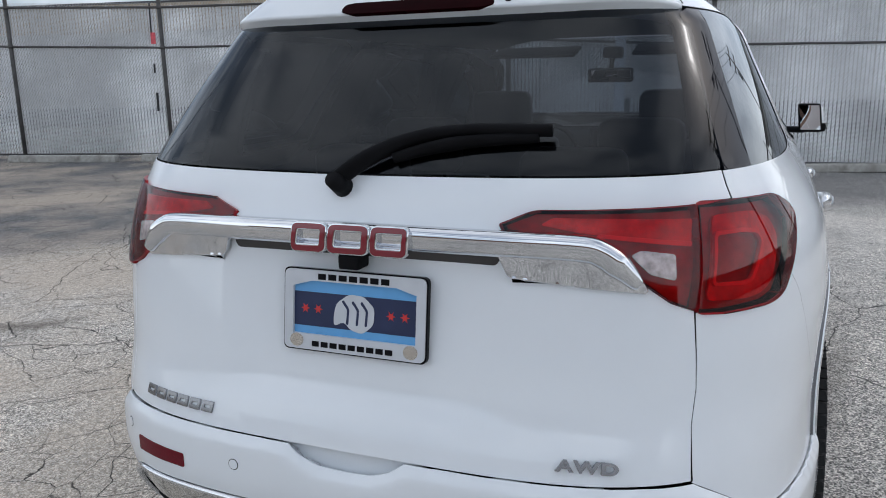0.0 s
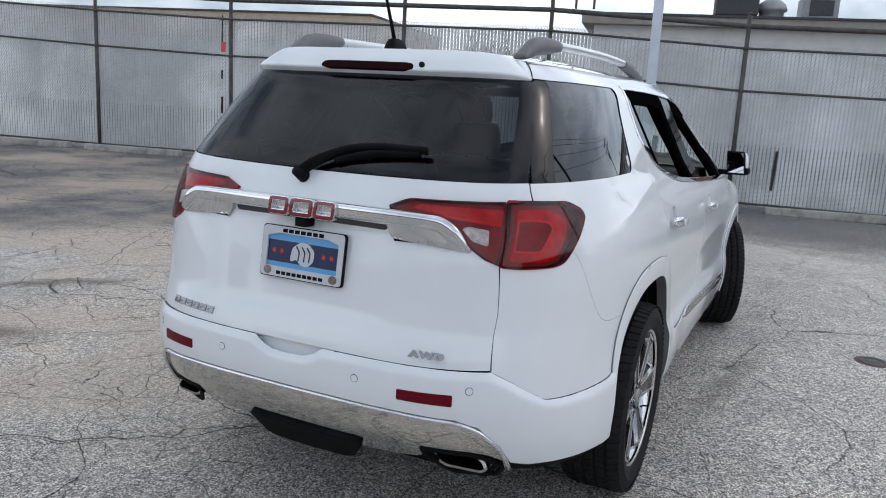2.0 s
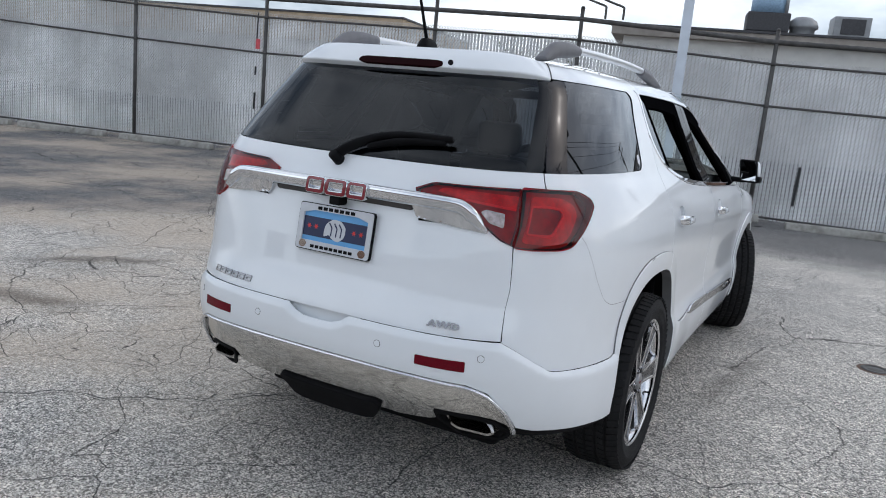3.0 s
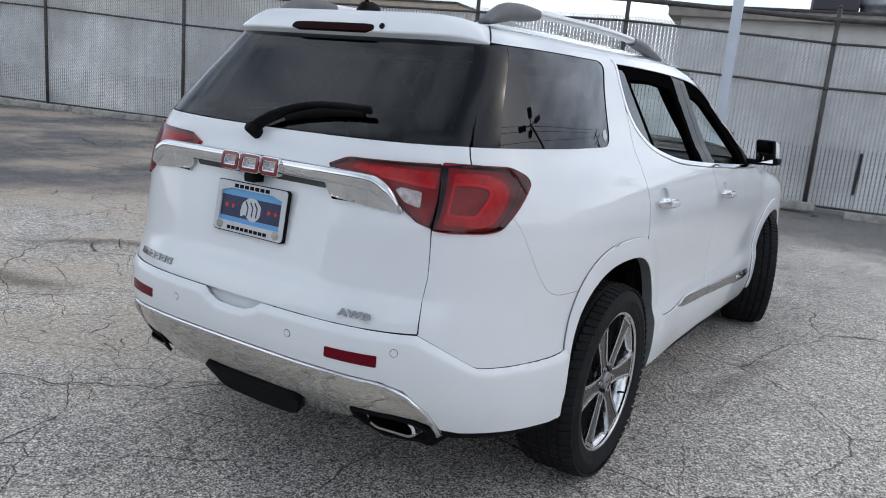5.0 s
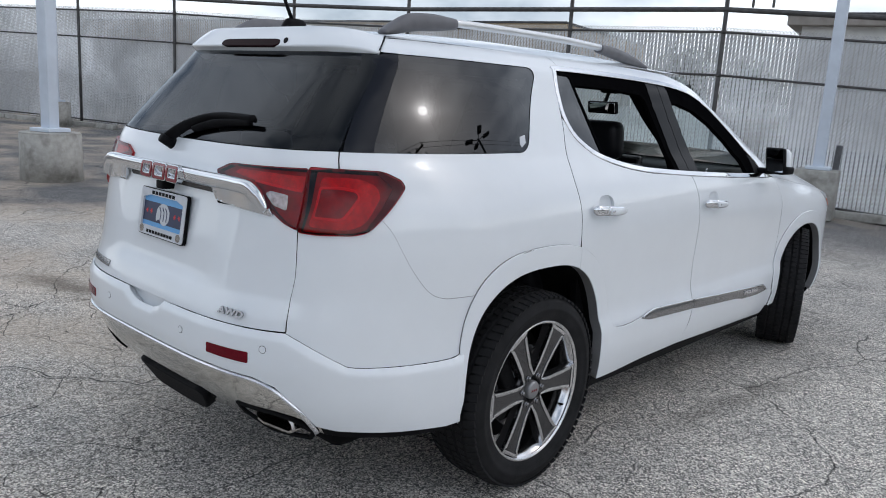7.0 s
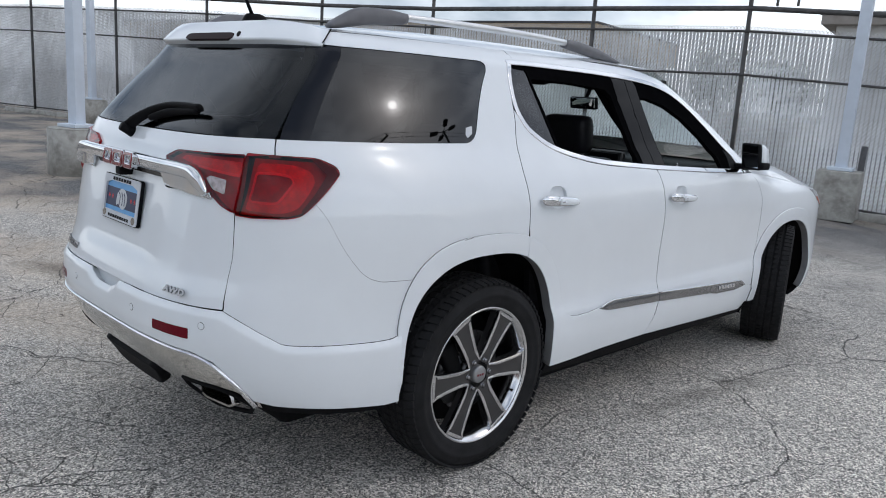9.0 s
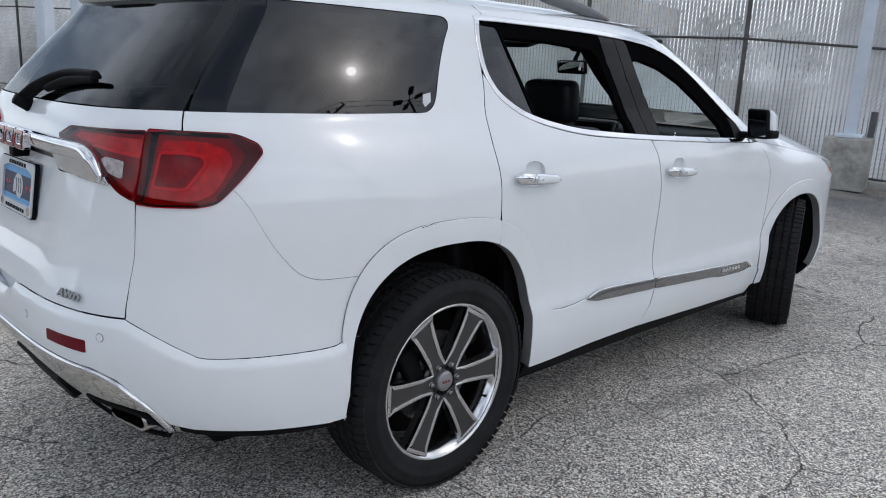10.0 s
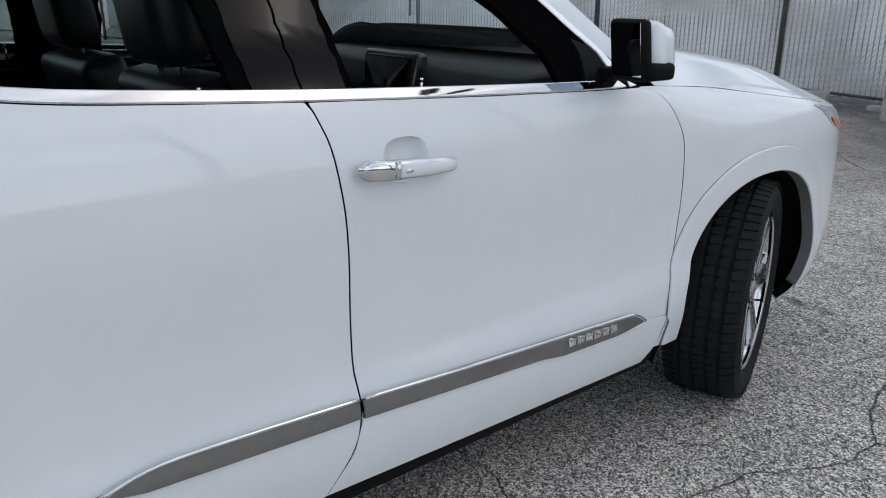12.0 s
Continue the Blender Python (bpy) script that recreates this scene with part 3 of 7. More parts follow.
for side in (False, True):
    # rear quarter panel with the pillar behind the rear door and the strip above the side glass
    q = chart([("x", 0.6585, 0.733)] + [(k, v + 0.0020, z) for k, v, z in gate_edge[1:3]] + lamp_out[:1])
    q += chart(lamp_out[1:7])
    q += chart([("x", 0.692, 1.232), ("x", 0.672, 1.281)])
    q += chart(Y([(0.45, 1.281)] + fillet([(0.75, 1.279), (1.064, 1.280), (1.266, 1.599), (0.85, 1.600)], [0, 0.055, 0.05, 0])) + X([(0.595, 1.600), (0.5615, 1.602), (0.508, 1.650)]))
    q += chart(Y([(0.7, 1.652), (1.0, 1.654), (1.46, 1.655), (1.46, 1.618), (1.40, 1.598), (1.366, 1.53), (1.352, 1.46)] + [(y - H, z) for y, z in SEAM_C[::-1] if 0.93 < z < 1.425] + [(1.2859, 0.89)]))
    q += chart(Y([(y, z) for y, z in REAR_UNDER[::-1] if z > 0.61 and y < 1.22]))
    q += spl(chart([(k, v, z + 0.003) for k, v, z in bump_line[::-1]]), 4)
    # body panels get DARK flanges: shut-line shade put into the colour
    patch("quarter_panel", [q], PAINT, car, edge_mat=DARK, mirror=side, step=0.026)
    # flare over the rear wheel, its part on the quarter and the part on the door
    inner = [p for p in REAR_ARCH if p[0] < 1.28] + [(1.2848, top_at(REAR_ARCH, 1.2848))]
    outer = [p for p in REAR_TRIM if p[0] < 1.28] + [(1.2848, top_at(REAR_TRIM, 1.2848))]
    # the grey flange paints a shade line along the flare's step
    patch("wheel_arch_flare", [chart(Y([p for p in inner if p[1] > 0.33] + [p for p in outer[::-1] if p[1] > 0.60] + [(0.645, 0.60), (0.655, 0.36)]))], PAINT, car, off=0.0118, mirror=side, flange=0.045, bevel=0.0035, step=0.0186, dip=away(REAR_TRIM), edge_mat=FLARE_GREY)
    # rear door
    d = [(y + H, z) for y, z in SEAM_C if 0.93 < z < 1.415] + [(1.372, 1.373), (1.41, 1.323)] + spl([(1.49, 1.270), (1.58, 1.238), (1.69, 1.213), (1.80, 1.195), (1.95, 1.180), (2.286, 1.158)])
    d += [(y - H, z) for y, z in SEAM_B if z < 1.15] + [(1.50, 0.335)]
    d = Y(d)
    d += Y([p for p in REAR_ARCH[::-1] if p[0] > 1.2915 and p[1] > 0.34])
    patch("rear_door", [chart(d), HANDLE_HOLE(1.477, 1.068)], PAINT, car, edge_mat=DARK, mirror=side)
    handle(1.352, 1.596, 1.063, 1.047, 1.477, 1.068, side)
    outer = [(1.2912, top_at(REAR_TRIM, 1.2912))] + [p for p in REAR_TRIM if p[0] > 1.30]
    inner = [(1.2912, top_at(REAR_ARCH, 1.2912))] + [p for p in REAR_ARCH if p[0] > 1.30]
    patch("door_arch_flare", [chart(Y([p for p in outer if p[1] > 0.575] + [(1.572, 0.558), (1.585, 0.545), (1.605, 0.538), (1.66, 0.533), (1.74, 0.534), (1.825, 0.541), (1.93, 0.557), (2.14, 0.551), (2.340, 0.541), (2.343, 0.495), (2.319, 0.42), (2.262, 0.340), (1.90, 0.338), (1.50, 0.335)] + [p for p in inner[::-1] if p[1] > 0.34]))], PAINT, car, off=0.0118, mirror=side, flange=0.045, bevel=0.0035, step=0.0207, edge_mat=FLARE_GREY, dip=lambda u, z: np.maximum(away(REAR_TRIM)(u, z), 0.0085 * smoothstep(u_at("y", 1.56, 0.5), u_at("y", 1.95, 0.5), u)))
    patch("door_lower_panel", [chart(Y([(2.3565, 0.541), (2.90, 0.511), (3.215, 0.493), (3.265, 0.484), (3.306, 0.458), (3.437, 0.44), (3.398, 0.342), (3.36, 0.300), (2.80, 0.319), (2.270, 0.340), (2.3315, 0.42), (2.3565, 0.50)]))], PAINT, car, off=0.0025, mirror=side, flange=0.02, bevel=0.002, edge_mat=DARK)
    # front door
    d = Y([(3.275, 1.115)] + [(y - H, z) for y, z in SEAM_A if z < 1.12] + [(2.80, 0.315)] + [(y + H, z) for y, z in SEAM_B[::-1] if z < 1.15] + [(2.296, 1.157), (2.75, 1.134), (3.10, 1.120)])
    patch("front_door", [chart(d), HANDLE_HOLE(2.490, 1.032)], PAINT, car, edge_mat=DARK, mirror=side)
    handle(2.362, 2.608, 1.027, 1.013, 2.490, 1.032, side)
    # front fender and the side of the front bumper
    d = Y([(y + H, z) for y, z in SEAM_A if 0.335 < z < 1.12])
    d += Y([(3.500, 0.335)] + [p for p in FRONT_ARCH if p[1] > 0.345 or p[0] > 4.2])
    d += Y([(4.355, 0.22), (4.60, 0.21), (4.75, 0.50), (4.76, 0.80), (4.70, 0.90)] + [(y, float(bonnet_edge(y)) - 0.0015) for y in (4.65, 4.5, 4.3, 4.0, 3.7, 3.5, 3.36)])
    patch("front_fender", [chart(d)], PAINT, car, edge_mat=DARK, mirror=side)
    patch("front_arch_flare", [chart(Y([(3.500, 0.345)] + [p for p in FRONT_ARCH if p[1] > 0.36] + [(4.355, 0.30), (4.42, 0.30)] + [p for p in FRONT_TRIM[::-1] if p[1] > 0.44] + [(3.45, 0.42), (3.435, 0.345)]))], PAINT, car, off=0.0118, mirror=side, flange=0.045, bevel=0.006, step=0.0207, dip=away(FRONT_TRIM), edge_mat=FLARE_GREY)
    # roof side strip and windscreen pillar
    d = Y([(1.465, 1.655), (2.0, 1.654), (2.45, 1.640), (2.72, 1.60), (2.90, 1.53), (3.06, 1.43), (3.20, 1.29), (3.33, 1.145), (3.285, 1.137), (3.245, 1.150), (3.165, 1.225), (3.00, 1.375), (2.84, 1.490), (2.65, 1.560), (2.42, 1.594), (2.10, 1.610), (1.80, 1.616), (1.465, 1.616)])
    patch("roof_side_rail", [chart(d)], PAINT, car, edge_mat=DARK, mirror=side)
    # gloss-black pillar cover and the fixed quarter glass
    patch("pillar_cover", [chart(X([(0.676, 1.284), (0.7215, 1.282), (0.5905, 1.5975), (0.570, 1.598), (0.560, 1.585)]))], PILLAR_GLOSS, car, off=-0.003, mirror=side)
    qg = chart(X([(0.7218, 1.282)]) + Y(fillet([(0.75, 1.2815), (1.062, 1.2825), (1.262, 1.5965), (0.85, 1.5975)], [0, 0.055, 0.05, 0])) + X([(0.5910, 1.5975)]))
    pane = patch("quarter_glass", [qg], GLASS_DARK, car, off=-0.003, mirror=side, flange=0, step=0.025)
    pane.visible_shadow = False
    even_out(pane)
    # glass in the doors: the small fixed pane on both sides, the large panes only where they are wound up
    pane = chart(Y([(1.372, 1.43), (1.386, 1.372), (1.425, 1.325), (1.495, 1.276), (1.590, 1.241), (1.506, 1.592), (1.430, 1.598), (1.395, 1.588), (1.378, 1.53)]))
    pane = patch("fixed_pane", [pane], GLASS_DARK, car, off=-0.012, mirror=side, flange=0, step=0.03)
    pane.visible_shadow = False
    even_out(pane)
    if side:
        patch("rear_door_glass", [chart(Y([(1.51, 1.27), (1.62, 1.225), (1.9, 1.182), (2.19, 1.166), (2.13, 1.588), (1.455, 1.596)]))], GLASS_CLEAR, car, off=-0.014, mirror=side, flange=0, step=0.08).visible_shadow = False
        patch("front_door_glass", [chart(Y([(2.37, 1.163), (3.10, 1.145), (3.10, 1.27), (2.95, 1.40), (2.80, 1.495), (2.62, 1.55), (2.37, 1.578)]))], GLASS_CLEAR, car, off=-0.014, mirror=side, flange=0, step=0.08).visible_shadow = False
    # black window surrounds: upper frames, the divider and the two halves of the centre pillar
    patch("rear_window_frame", [chart(Y([(1.46, 1.613), (1.80, 1.612), (2.235, 1.600), (2.255, 1.575), (2.279, 1.30), (2.291, 1.168), (2.165, 1.168), (2.145, 1.30), (2.107, 1.500), (2.07, 1.528), (1.80, 1.545), (1.536, 1.548), (1.524, 1.540), (1.604, 1.2355), (1.588, 1.2405), (1.506, 1.585), (1.44, 1.590), (1.425, 1.600)]))], FRAME_BLACK, car, off=-0.008, mirror=side, flange=0.02)
    patch("front_window_frame", [chart(Y([(2.262, 1.575), (2.258, 1.598), (2.42, 1.590), (2.65, 1.556), (2.84, 1.486), (3.00, 1.371), (3.16, 1.222), (3.235, 1.132), (2.99, 1.142), (2.965, 1.225), (2.87, 1.318), (2.735, 1.410), (2.59, 1.470), (2.44, 1.500), (2.362, 1.500), (2.386, 1.30), (2.400, 1.160), (2.297, 1.160), (2.285, 1.30)]))], FRAME_BLACK, car, off=-0.008, mirror=side, flange=0.02)
    patch("pillar_applique", [chart(Y([(2.150, 1.545), (2.182, 1.30), (2.198, 1.166), (2.290, 1.164), (2.279, 1.30), (2.255, 1.590), (2.15, 1.592)]))], GLOSS_BLACK, car, off=-0.004, mirror=side)
    patch("pillar_applique", [chart(Y([(2.261, 1.590), (2.285, 1.30), (2.296, 1.164), (2.388, 1.162), (2.374, 1.30), (2.346, 1.560), (2.325, 1.588)]))], GLOSS_BLACK, car, off=-0.004, mirror=side)
    # bright surround of the door windows
    patch("window_chrome", [chart(Y(DLO)), chart(Y(inset(DLO, 0.0155)))], CHROME, car, off=0.003, mirror=side, flange=0.012, step=0.05, bevel=0.004, label="bright chrome surround of the side windows")
    # ribbed trim strips low on the doors
    for nm, pts in (("door_trim", [(1.825, 0.541), (1.93, 0.559), (2.14, 0.553), (2.341, 0.543), (2.343, 0.505), (1.90, 0.527)]), ("door_trim", [(2.355, 0.542), (2.90, 0.512), (3.215, 0.494), (3.265, 0.484), (3.306, 0.458), (3.20, 0.449), (2.97, 0.457), (2.89, 0.470), (2.355, 0.503)])):
        patch(nm, [chart(Y(pts))], TRIM_GREY, car, off=0.0105, mirror=side, flange=0.014, step=0.04, bevel=0.003, label="grey satin metal door trim strip")
    for pts in ([(1.83, 0.545), (1.93, 0.562), (2.14, 0.556), (2.341, 0.546)], [(2.355, 0.545), (2.90, 0.515), (3.215, 0.497), (3.265, 0.488), (3.31, 0.462)]):
        ln = chart(Y(spl(pts, 6)))
        pp = skin(np.array([q[0] for q in ln]) * (-1 if side else 1), np.array([q[1] for q in ln]), 0.0115)
        vs, fs = sweep(pp, oval(0.005, 0.0055, 8), up=(0, 0, 1))
        data_part("trim_edge", vs, fs, CHROME, car)
    for i in range(6):
        y0 = 2.985 + i * 0.034
        z0 = 0.491 - (y0 - 2.9) * 0.052
        patch("trim_mark", [chart(Y([(y0, z0 - 0.010), (y0 + 0.026, z0 - 0.0115), (y0 + 0.026, z0 + 0.0085), (y0, z0 + 0.010)]))], CHROME, car, off=0.0135, mirror=side, flange=0.003, bevel=0.001)
    # sill under the doors
    patch("sill", [chart(Y([(1.50, 0.331), (2.265, 0.331), (2.80, 0.311), (3.36, 0.291), (3.44, 0.30), (3.44, 0.245), (1.50, 0.275)]))], BLACK, car, off=-0.012, mirror=side, step=0.06)
    # dark sheet added behind the shut lines to stand in for the gaps' shade
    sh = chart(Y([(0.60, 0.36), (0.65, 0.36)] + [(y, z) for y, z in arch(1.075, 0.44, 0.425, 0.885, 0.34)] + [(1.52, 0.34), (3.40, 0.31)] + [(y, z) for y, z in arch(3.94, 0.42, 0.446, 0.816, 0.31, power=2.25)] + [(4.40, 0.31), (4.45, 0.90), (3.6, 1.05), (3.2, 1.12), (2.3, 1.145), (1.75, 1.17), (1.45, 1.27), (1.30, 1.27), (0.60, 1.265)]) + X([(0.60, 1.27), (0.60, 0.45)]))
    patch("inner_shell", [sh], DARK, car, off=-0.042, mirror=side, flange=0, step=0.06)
    for line in ([(0.340, 1.085), (0.372, 1.04), (0.424, 0.941), (0.475, 0.872), (0.515, 0.835), (0.565, 0.816), (0.62, 0.812), (0.700, 0.810)], [(0.648, 0.622), (0.700, 0.620)]):
        ln = spl(line, 5) if len(line) > 2 else line
        patch("panel_seam", [chart(Y([(y, z + 0.0009) for y, z in ln] + [(y, z - 0.0009) for y, z in ln[::-1]]))], FLARE_GREY, car, off=0.0007, mirror=side, flange=0)
    # rear lamp on the body
    lm = chart(lamp_out)
    lamp = patch("tail_lamp", [fillet(lm, [0.01, 0, 0.03, 0.03, 0.03, 0.02, 0.04, 0.01])], LENS_RED, car, off=0.008, mirror=side, flange=0.03, label="glossy red wrap-around lamp lens", step=0.02, edge_mat=LAMP_BACK)
    lamp.visible_shadow = False
    back = chart([("x", 0.651, 1.043), ("x", 0.690, 1.040), ("y", 0.262, 1.042), ("y", 0.297, 1.052), ("y", 0.424, 1.178), ("y", 0.418, 1.197), ("y", 0.370, 1.221), ("x", 0.648, 1.226)])
    patch("lamp_housing", [back], LAMP_BACK, lamp, off=-0.018, mirror=side, flange=0, step=0.02)
    band = chart(X([(0.664, 1.058), (0.735, 1.052)]) + Y([(0.255, 1.054), (0.292, 1.070), (0.352, 1.155), (0.348, 1.186), (0.31, 1.205), (0.27, 1.209)]) + X([(0.664, 1.208)]))
    hole = chart(X([(0.672, 1.086), (0.725, 1.081)]) + Y([(0.238, 1.084), (0.290, 1.150), (0.284, 1.170), (0.25, 1.177)]) + X([(0.670, 1.176)]))
    patch("lamp_reflector", [fillet(band, 0.02), fillet(hole, 0.012)], LAMP_BAND, lamp, off=-0.010, mirror=side, flange=0.006, step=0.02, label="red reflector round the lamp's core")
    patch("light_guide", [fillet(inset(hole, -0.003), 0.012), fillet(inset(hole, 0.004), 0.010)], LENS_BRIGHT, lamp, off=-0.003, mirror=side, flange=0.006, step=0.02, label="bright red light guide loop")
    tip = chart(Y([(0.306, 1.054), (0.428, 1.178), (0.421, 1.198), (0.372, 1.2225), (0.355, 1.223), (0.392, 1.176), (0.300, 1.062)]))
    patch("smoked_edge", [fillet(tip, 0.006)], LENS_DEEP, lamp, off=0.0030, mirror=side, flange=0.0015, step=0.02, label="smoked dark red outer lens edge")
    # wheel wells
    for y0, arc in ((1.075, arch(1.075, 0.44, 0.424, 0.884, 0.37, 36)), (3.94, arch(3.94, 0.42, 0.448, 0.818, 0.24, 36, power=2.25))):
        vs, fs = [], []
        for xx in (0.915, 0.90, 0.60, 0.585):
            for yy, zz in arc:
                k = 0.93 if xx == 0.585 else 1
                xs = min(xx, float(skin(u_at("y", yy, zz), zz)[0]) - 0.012)
                vs.append((-xs if side else xs, y0 + (yy - y0) * k, zz - (0.02 if xx == 0.585 else 0)))
        m = len(arc)
        for a in range(3):
            for b in range(m - 1):
                fs.append((a * m + b, a * m + b + 1, (a + 1) * m + b + 1, (a + 1) * m + b))
        fs.append(tuple(range(3 * m, 4 * m)))
        data_part("wheel_well_liner", vs, fs, DARK, car)

# tailgate: painted lower door, glass, spoiler
gate = chart([(k, v - 0.0011, z) for k, v, z in gate_edge])
gl = [(-u, z) for u, z in gate]
low_edge = chart(X([(-0.6535, 0.735), (-0.40, 0.735), (0.0, 0.734), (0.40, 0.735), (0.6535, 0.735)]))
lamp_in = X([(0.640, 1.042), (0.600, 1.058), (0.556, 1.090), (0.485, 1.150), (0.445, 1.168), (0.300, 1.180), (0.290, 1.192), (0.355, 1.221), (0.640, 1.228)])
li = chart(lamp_in)
top_edge = chart(X([(0.6875, 1.234), (0.668, 1.282), (0.50, 1.278), (0.25, 1.274), (0.0, 1.272)]))
body = low_edge + gate[1:3] + li + top_edge + [(-u, z) for u, z in top_edge[::-1][1:]] + [(-u, z) for u, z in li[::-1]] + [(-u, z) for u, z in gate[1:3][::-1]]
tailgate = patch("tailgate", [body], PAINT, car, edge_mat=DARK, step=0.028)
glass_e = chart(X([(0.668, 1.286), (0.50, 1.283), (0.25, 1.279), (0.0, 1.277)]))
glass_t = chart(X([(0.558, 1.600), (0.30, 1.600), (0.0, 1.600)]))
patch("rear_window", [[(-u, z) for u, z in glass_e] + glass_e[::-1][1:] + glass_t + [(-u, z) for u, z in glass_t[::-1][1:]]], GLASS_REAR, tailgate, off=-0.002, flange=0, step=0.06, label="dark tinted rear window").visible_shadow = False
for s in (1, -1):
    edge = chart(X([(0.666, 1.284), (0.560, 1.592), (0.530, 1.592), (0.625, 1.284)]))
    patch("window_border", [edge], GLOSS_BLACK, tailgate, off=-0.004, mirror=s < 0, flange=0, step=0.04)
sp_b = chart(X([(0.5565, 1.601), (0.30, 1.601), (0.0, 1.601)]))
sp_t = chart(X([(0.502, 1.655), (0.30, 1.657), (0.0, 1.657)]))
u_sp = sp_b[0][0]
SP_DIP = lambda u, z: 0.022 * np.clip(np.abs(u) / u_sp, 0, 1) ** 5
patch("spoiler", [[(-u, z) for u, z in sp_b] + sp_b[::-1][1:] + sp_t + [(-u, z) for u, z in sp_t[::-1][1:]]], PAINT, tailgate, off=0.026, flange=0.05, step=0.016, bevel=0.008, dip=SP_DIP)
bl = chart(X([(0.160, 1.595), (0.186, 1.600), (0.180, 1.613), (0.155, 1.6165), (0.0, 1.617)]))
patch("high_brake_lamp", [fillet([(-u, z) for u, z in bl] + bl[::-1][1:], 0.01)], mat("dark_red_brake_lamp", (0.012, 0.0012, 0.002), 0.30, var=0.2, spec=0.03), tailgate, off=0.028, flange=0.015, step=0.03, label="narrow dark red high brake lamp")
nz = chart(X([(0.214, 1.612)]))[0]
for s in (False, True):
    patch("gate_seam", [chart(X([(0.5578, 1.6005), (0.5605, 1.6005), (0.5065, 1.655), (0.5040, 1.655)]))], DARK, tailgate, off=0.0052, mirror=s, flange=0)
patch("washer_nozzle", [[(nz[0] + 0.012 * math.cos(a * math.pi / 6), nz[1] + 0.008 * math.sin(a * math.pi / 6)) for a in range(12)]], BLACK, tailgate, off=0.029, flange=0.01)
# lamps on the tailgate
for s in (False, True):
    ob = patch("tailgate_lamp", [fillet(chart(X([(0.638, 1.046), (0.602, 1.061), (0.559, 1.092), (0.488, 1.152), (0.447, 1.171), (0.300, 1.183), (0.294, 1.193), (0.356, 1.219), (0.627, 1.2265)])), [0.005, 0.02, 0.01, 0.02, 0.02, 0.004, 0.004, 0.02, 0.004])], LENS_RED, tailgate, off=0.010, mirror=s, flange=0.03, step=0.018, label="red wedge-shaped lamp lens", edge_mat=LAMP_BACK)
    ob.visible_shadow = False
    patch("reversing_lens", [fillet(chart(X([(0.604, 1.100), (0.562, 1.112), (0.530, 1.144), (0.545, 1.152), (0.600, 1.144)])), 0.006)], LENS_CLEAR, ob, off=0.0112, mirror=s, flange=0.0015, step=0.014, label="clear reversing light lens")
    patch("lamp_housing", [chart(X([(0.634, 1.050), (0.603, 1.064), (0.561, 1.095), (0.490, 1.155), (0.448, 1.174), (0.306, 1.186), (0.302, 1.193), (0.358, 1.216), (0.632, 1.222)]))], LAMP_BACK, ob, off=-0.014, mirror=s, flange=0, step=0.02)
    patch("lamp_reflector", [fillet(chart(X([(0.630, 1.160), (0.44, 1.184), (0.37, 1.196), (0.39, 1.208), (0.50, 1.208), (0.630, 1.205)])), 0.004)], LAMP_BAND, ob, off=-0.006, mirror=s, flange=0.004, step=0.02)
    patch("light_guide", [fillet(chart(X([(0.630, 1.158), (0.47, 1.176), (0.475, 1.181), (0.630, 1.165)])), 0.002)], LENS_BRIGHT, ob, off=-0.002, mirror=s, flange=0.0015, step=0.016)

# bumper: painted cover, chrome skirt, black tow cover
bu = spl(chart(bump_line), 4)
lowline = chart(X([(0.0, 0.596), (0.20, 0.597), (0.40, 0.596), (0.57, 0.587), (0.630, 0.562), (0.680, 0.490), (0.698, 0.425)]) + Y([(0.245, 0.408), (0.42, 0.384), (0.60, 0.368)]))
arch_edge = chart(Y([(0.655, 0.372), (0.648, 0.50), (0.650, 0.60)]))
half = bu[:1] + chart(X([(0.45, 0.7312), (0.20, 0.7308)]))
pocket = chart(X([(0.132, 0.7300), (0.100, 0.708), (0.058, 0.694), (0.0, 0.692)]))
top = [(-u, z) for u, z in bu[::-1]] + [(-u, z) for u, z in half[1:]] + [(-u, z) for u, z in pocket] + pocket[::-1][1:] + half[1:][::-1] + bu
loop = top + arch_edge[::-1] + lowline[::-1][:-1] + [(-u, z) for u, z in lowline] + [(-u, z) for u, z in arch_edge]
ledge = np.array(dense(top, 0.012, closed=False))


def ledge_dip(u, z):
    """The bumper's upper edge rolls inwards to a narrow ledge."""
    d = np.sqrt(np.array([np.min((ledge[:, 0] - a) ** 2 + (ledge[:, 1] - b) ** 2) for a, b in zip(u, z)]))
    return 0.012 * (1 - np.clip(d / 0.020, 0, 1)) ** 1.3


bumper = patch("rear_bumper", [loop], PAINT, car, off=0.018, step=0.013, flange=0.03, bevel=0.003, dip=ledge_dip)
pk = chart(X([(0.170, 0.735), (0.122, 0.692), (0.065, 0.672), (0.0, 0.670)]))
patch("tow_pocket", [[(-u, z) for u, z in pk] + pk[::-1][1:]], PAINT, bumper, off=-0.020, flange=0)
skirt_low = chart(X([(0.0, 0.395), (0.18, 0.388), (0.30, 0.385), (0.42, 0.402), (0.455, 0.418), (0.462, 0.452), (0.592, 0.448), (0.634, 0.428), (0.660, 0.398), (0.690, 0.375)]))
ch = [(-u, z) for u, z in lowline[1:7][::-1]] + lowline[:7]
chrome_loop = [(u, z - 0.003) for u, z in ch] + skirt_low[::-1] + [(-u, z) for u, z in skirt_low[1:]]
patch("chrome_skirt", [chrome_loop], SATIN, bumper, off=0.0105, step=0.014, flange=0.02, dip=lambda u, z: 0.010 * np.clip(np.abs(z - 0.505) / 0.09, 0, 1) ** 2, label="satin chrome lower bumper skirt")
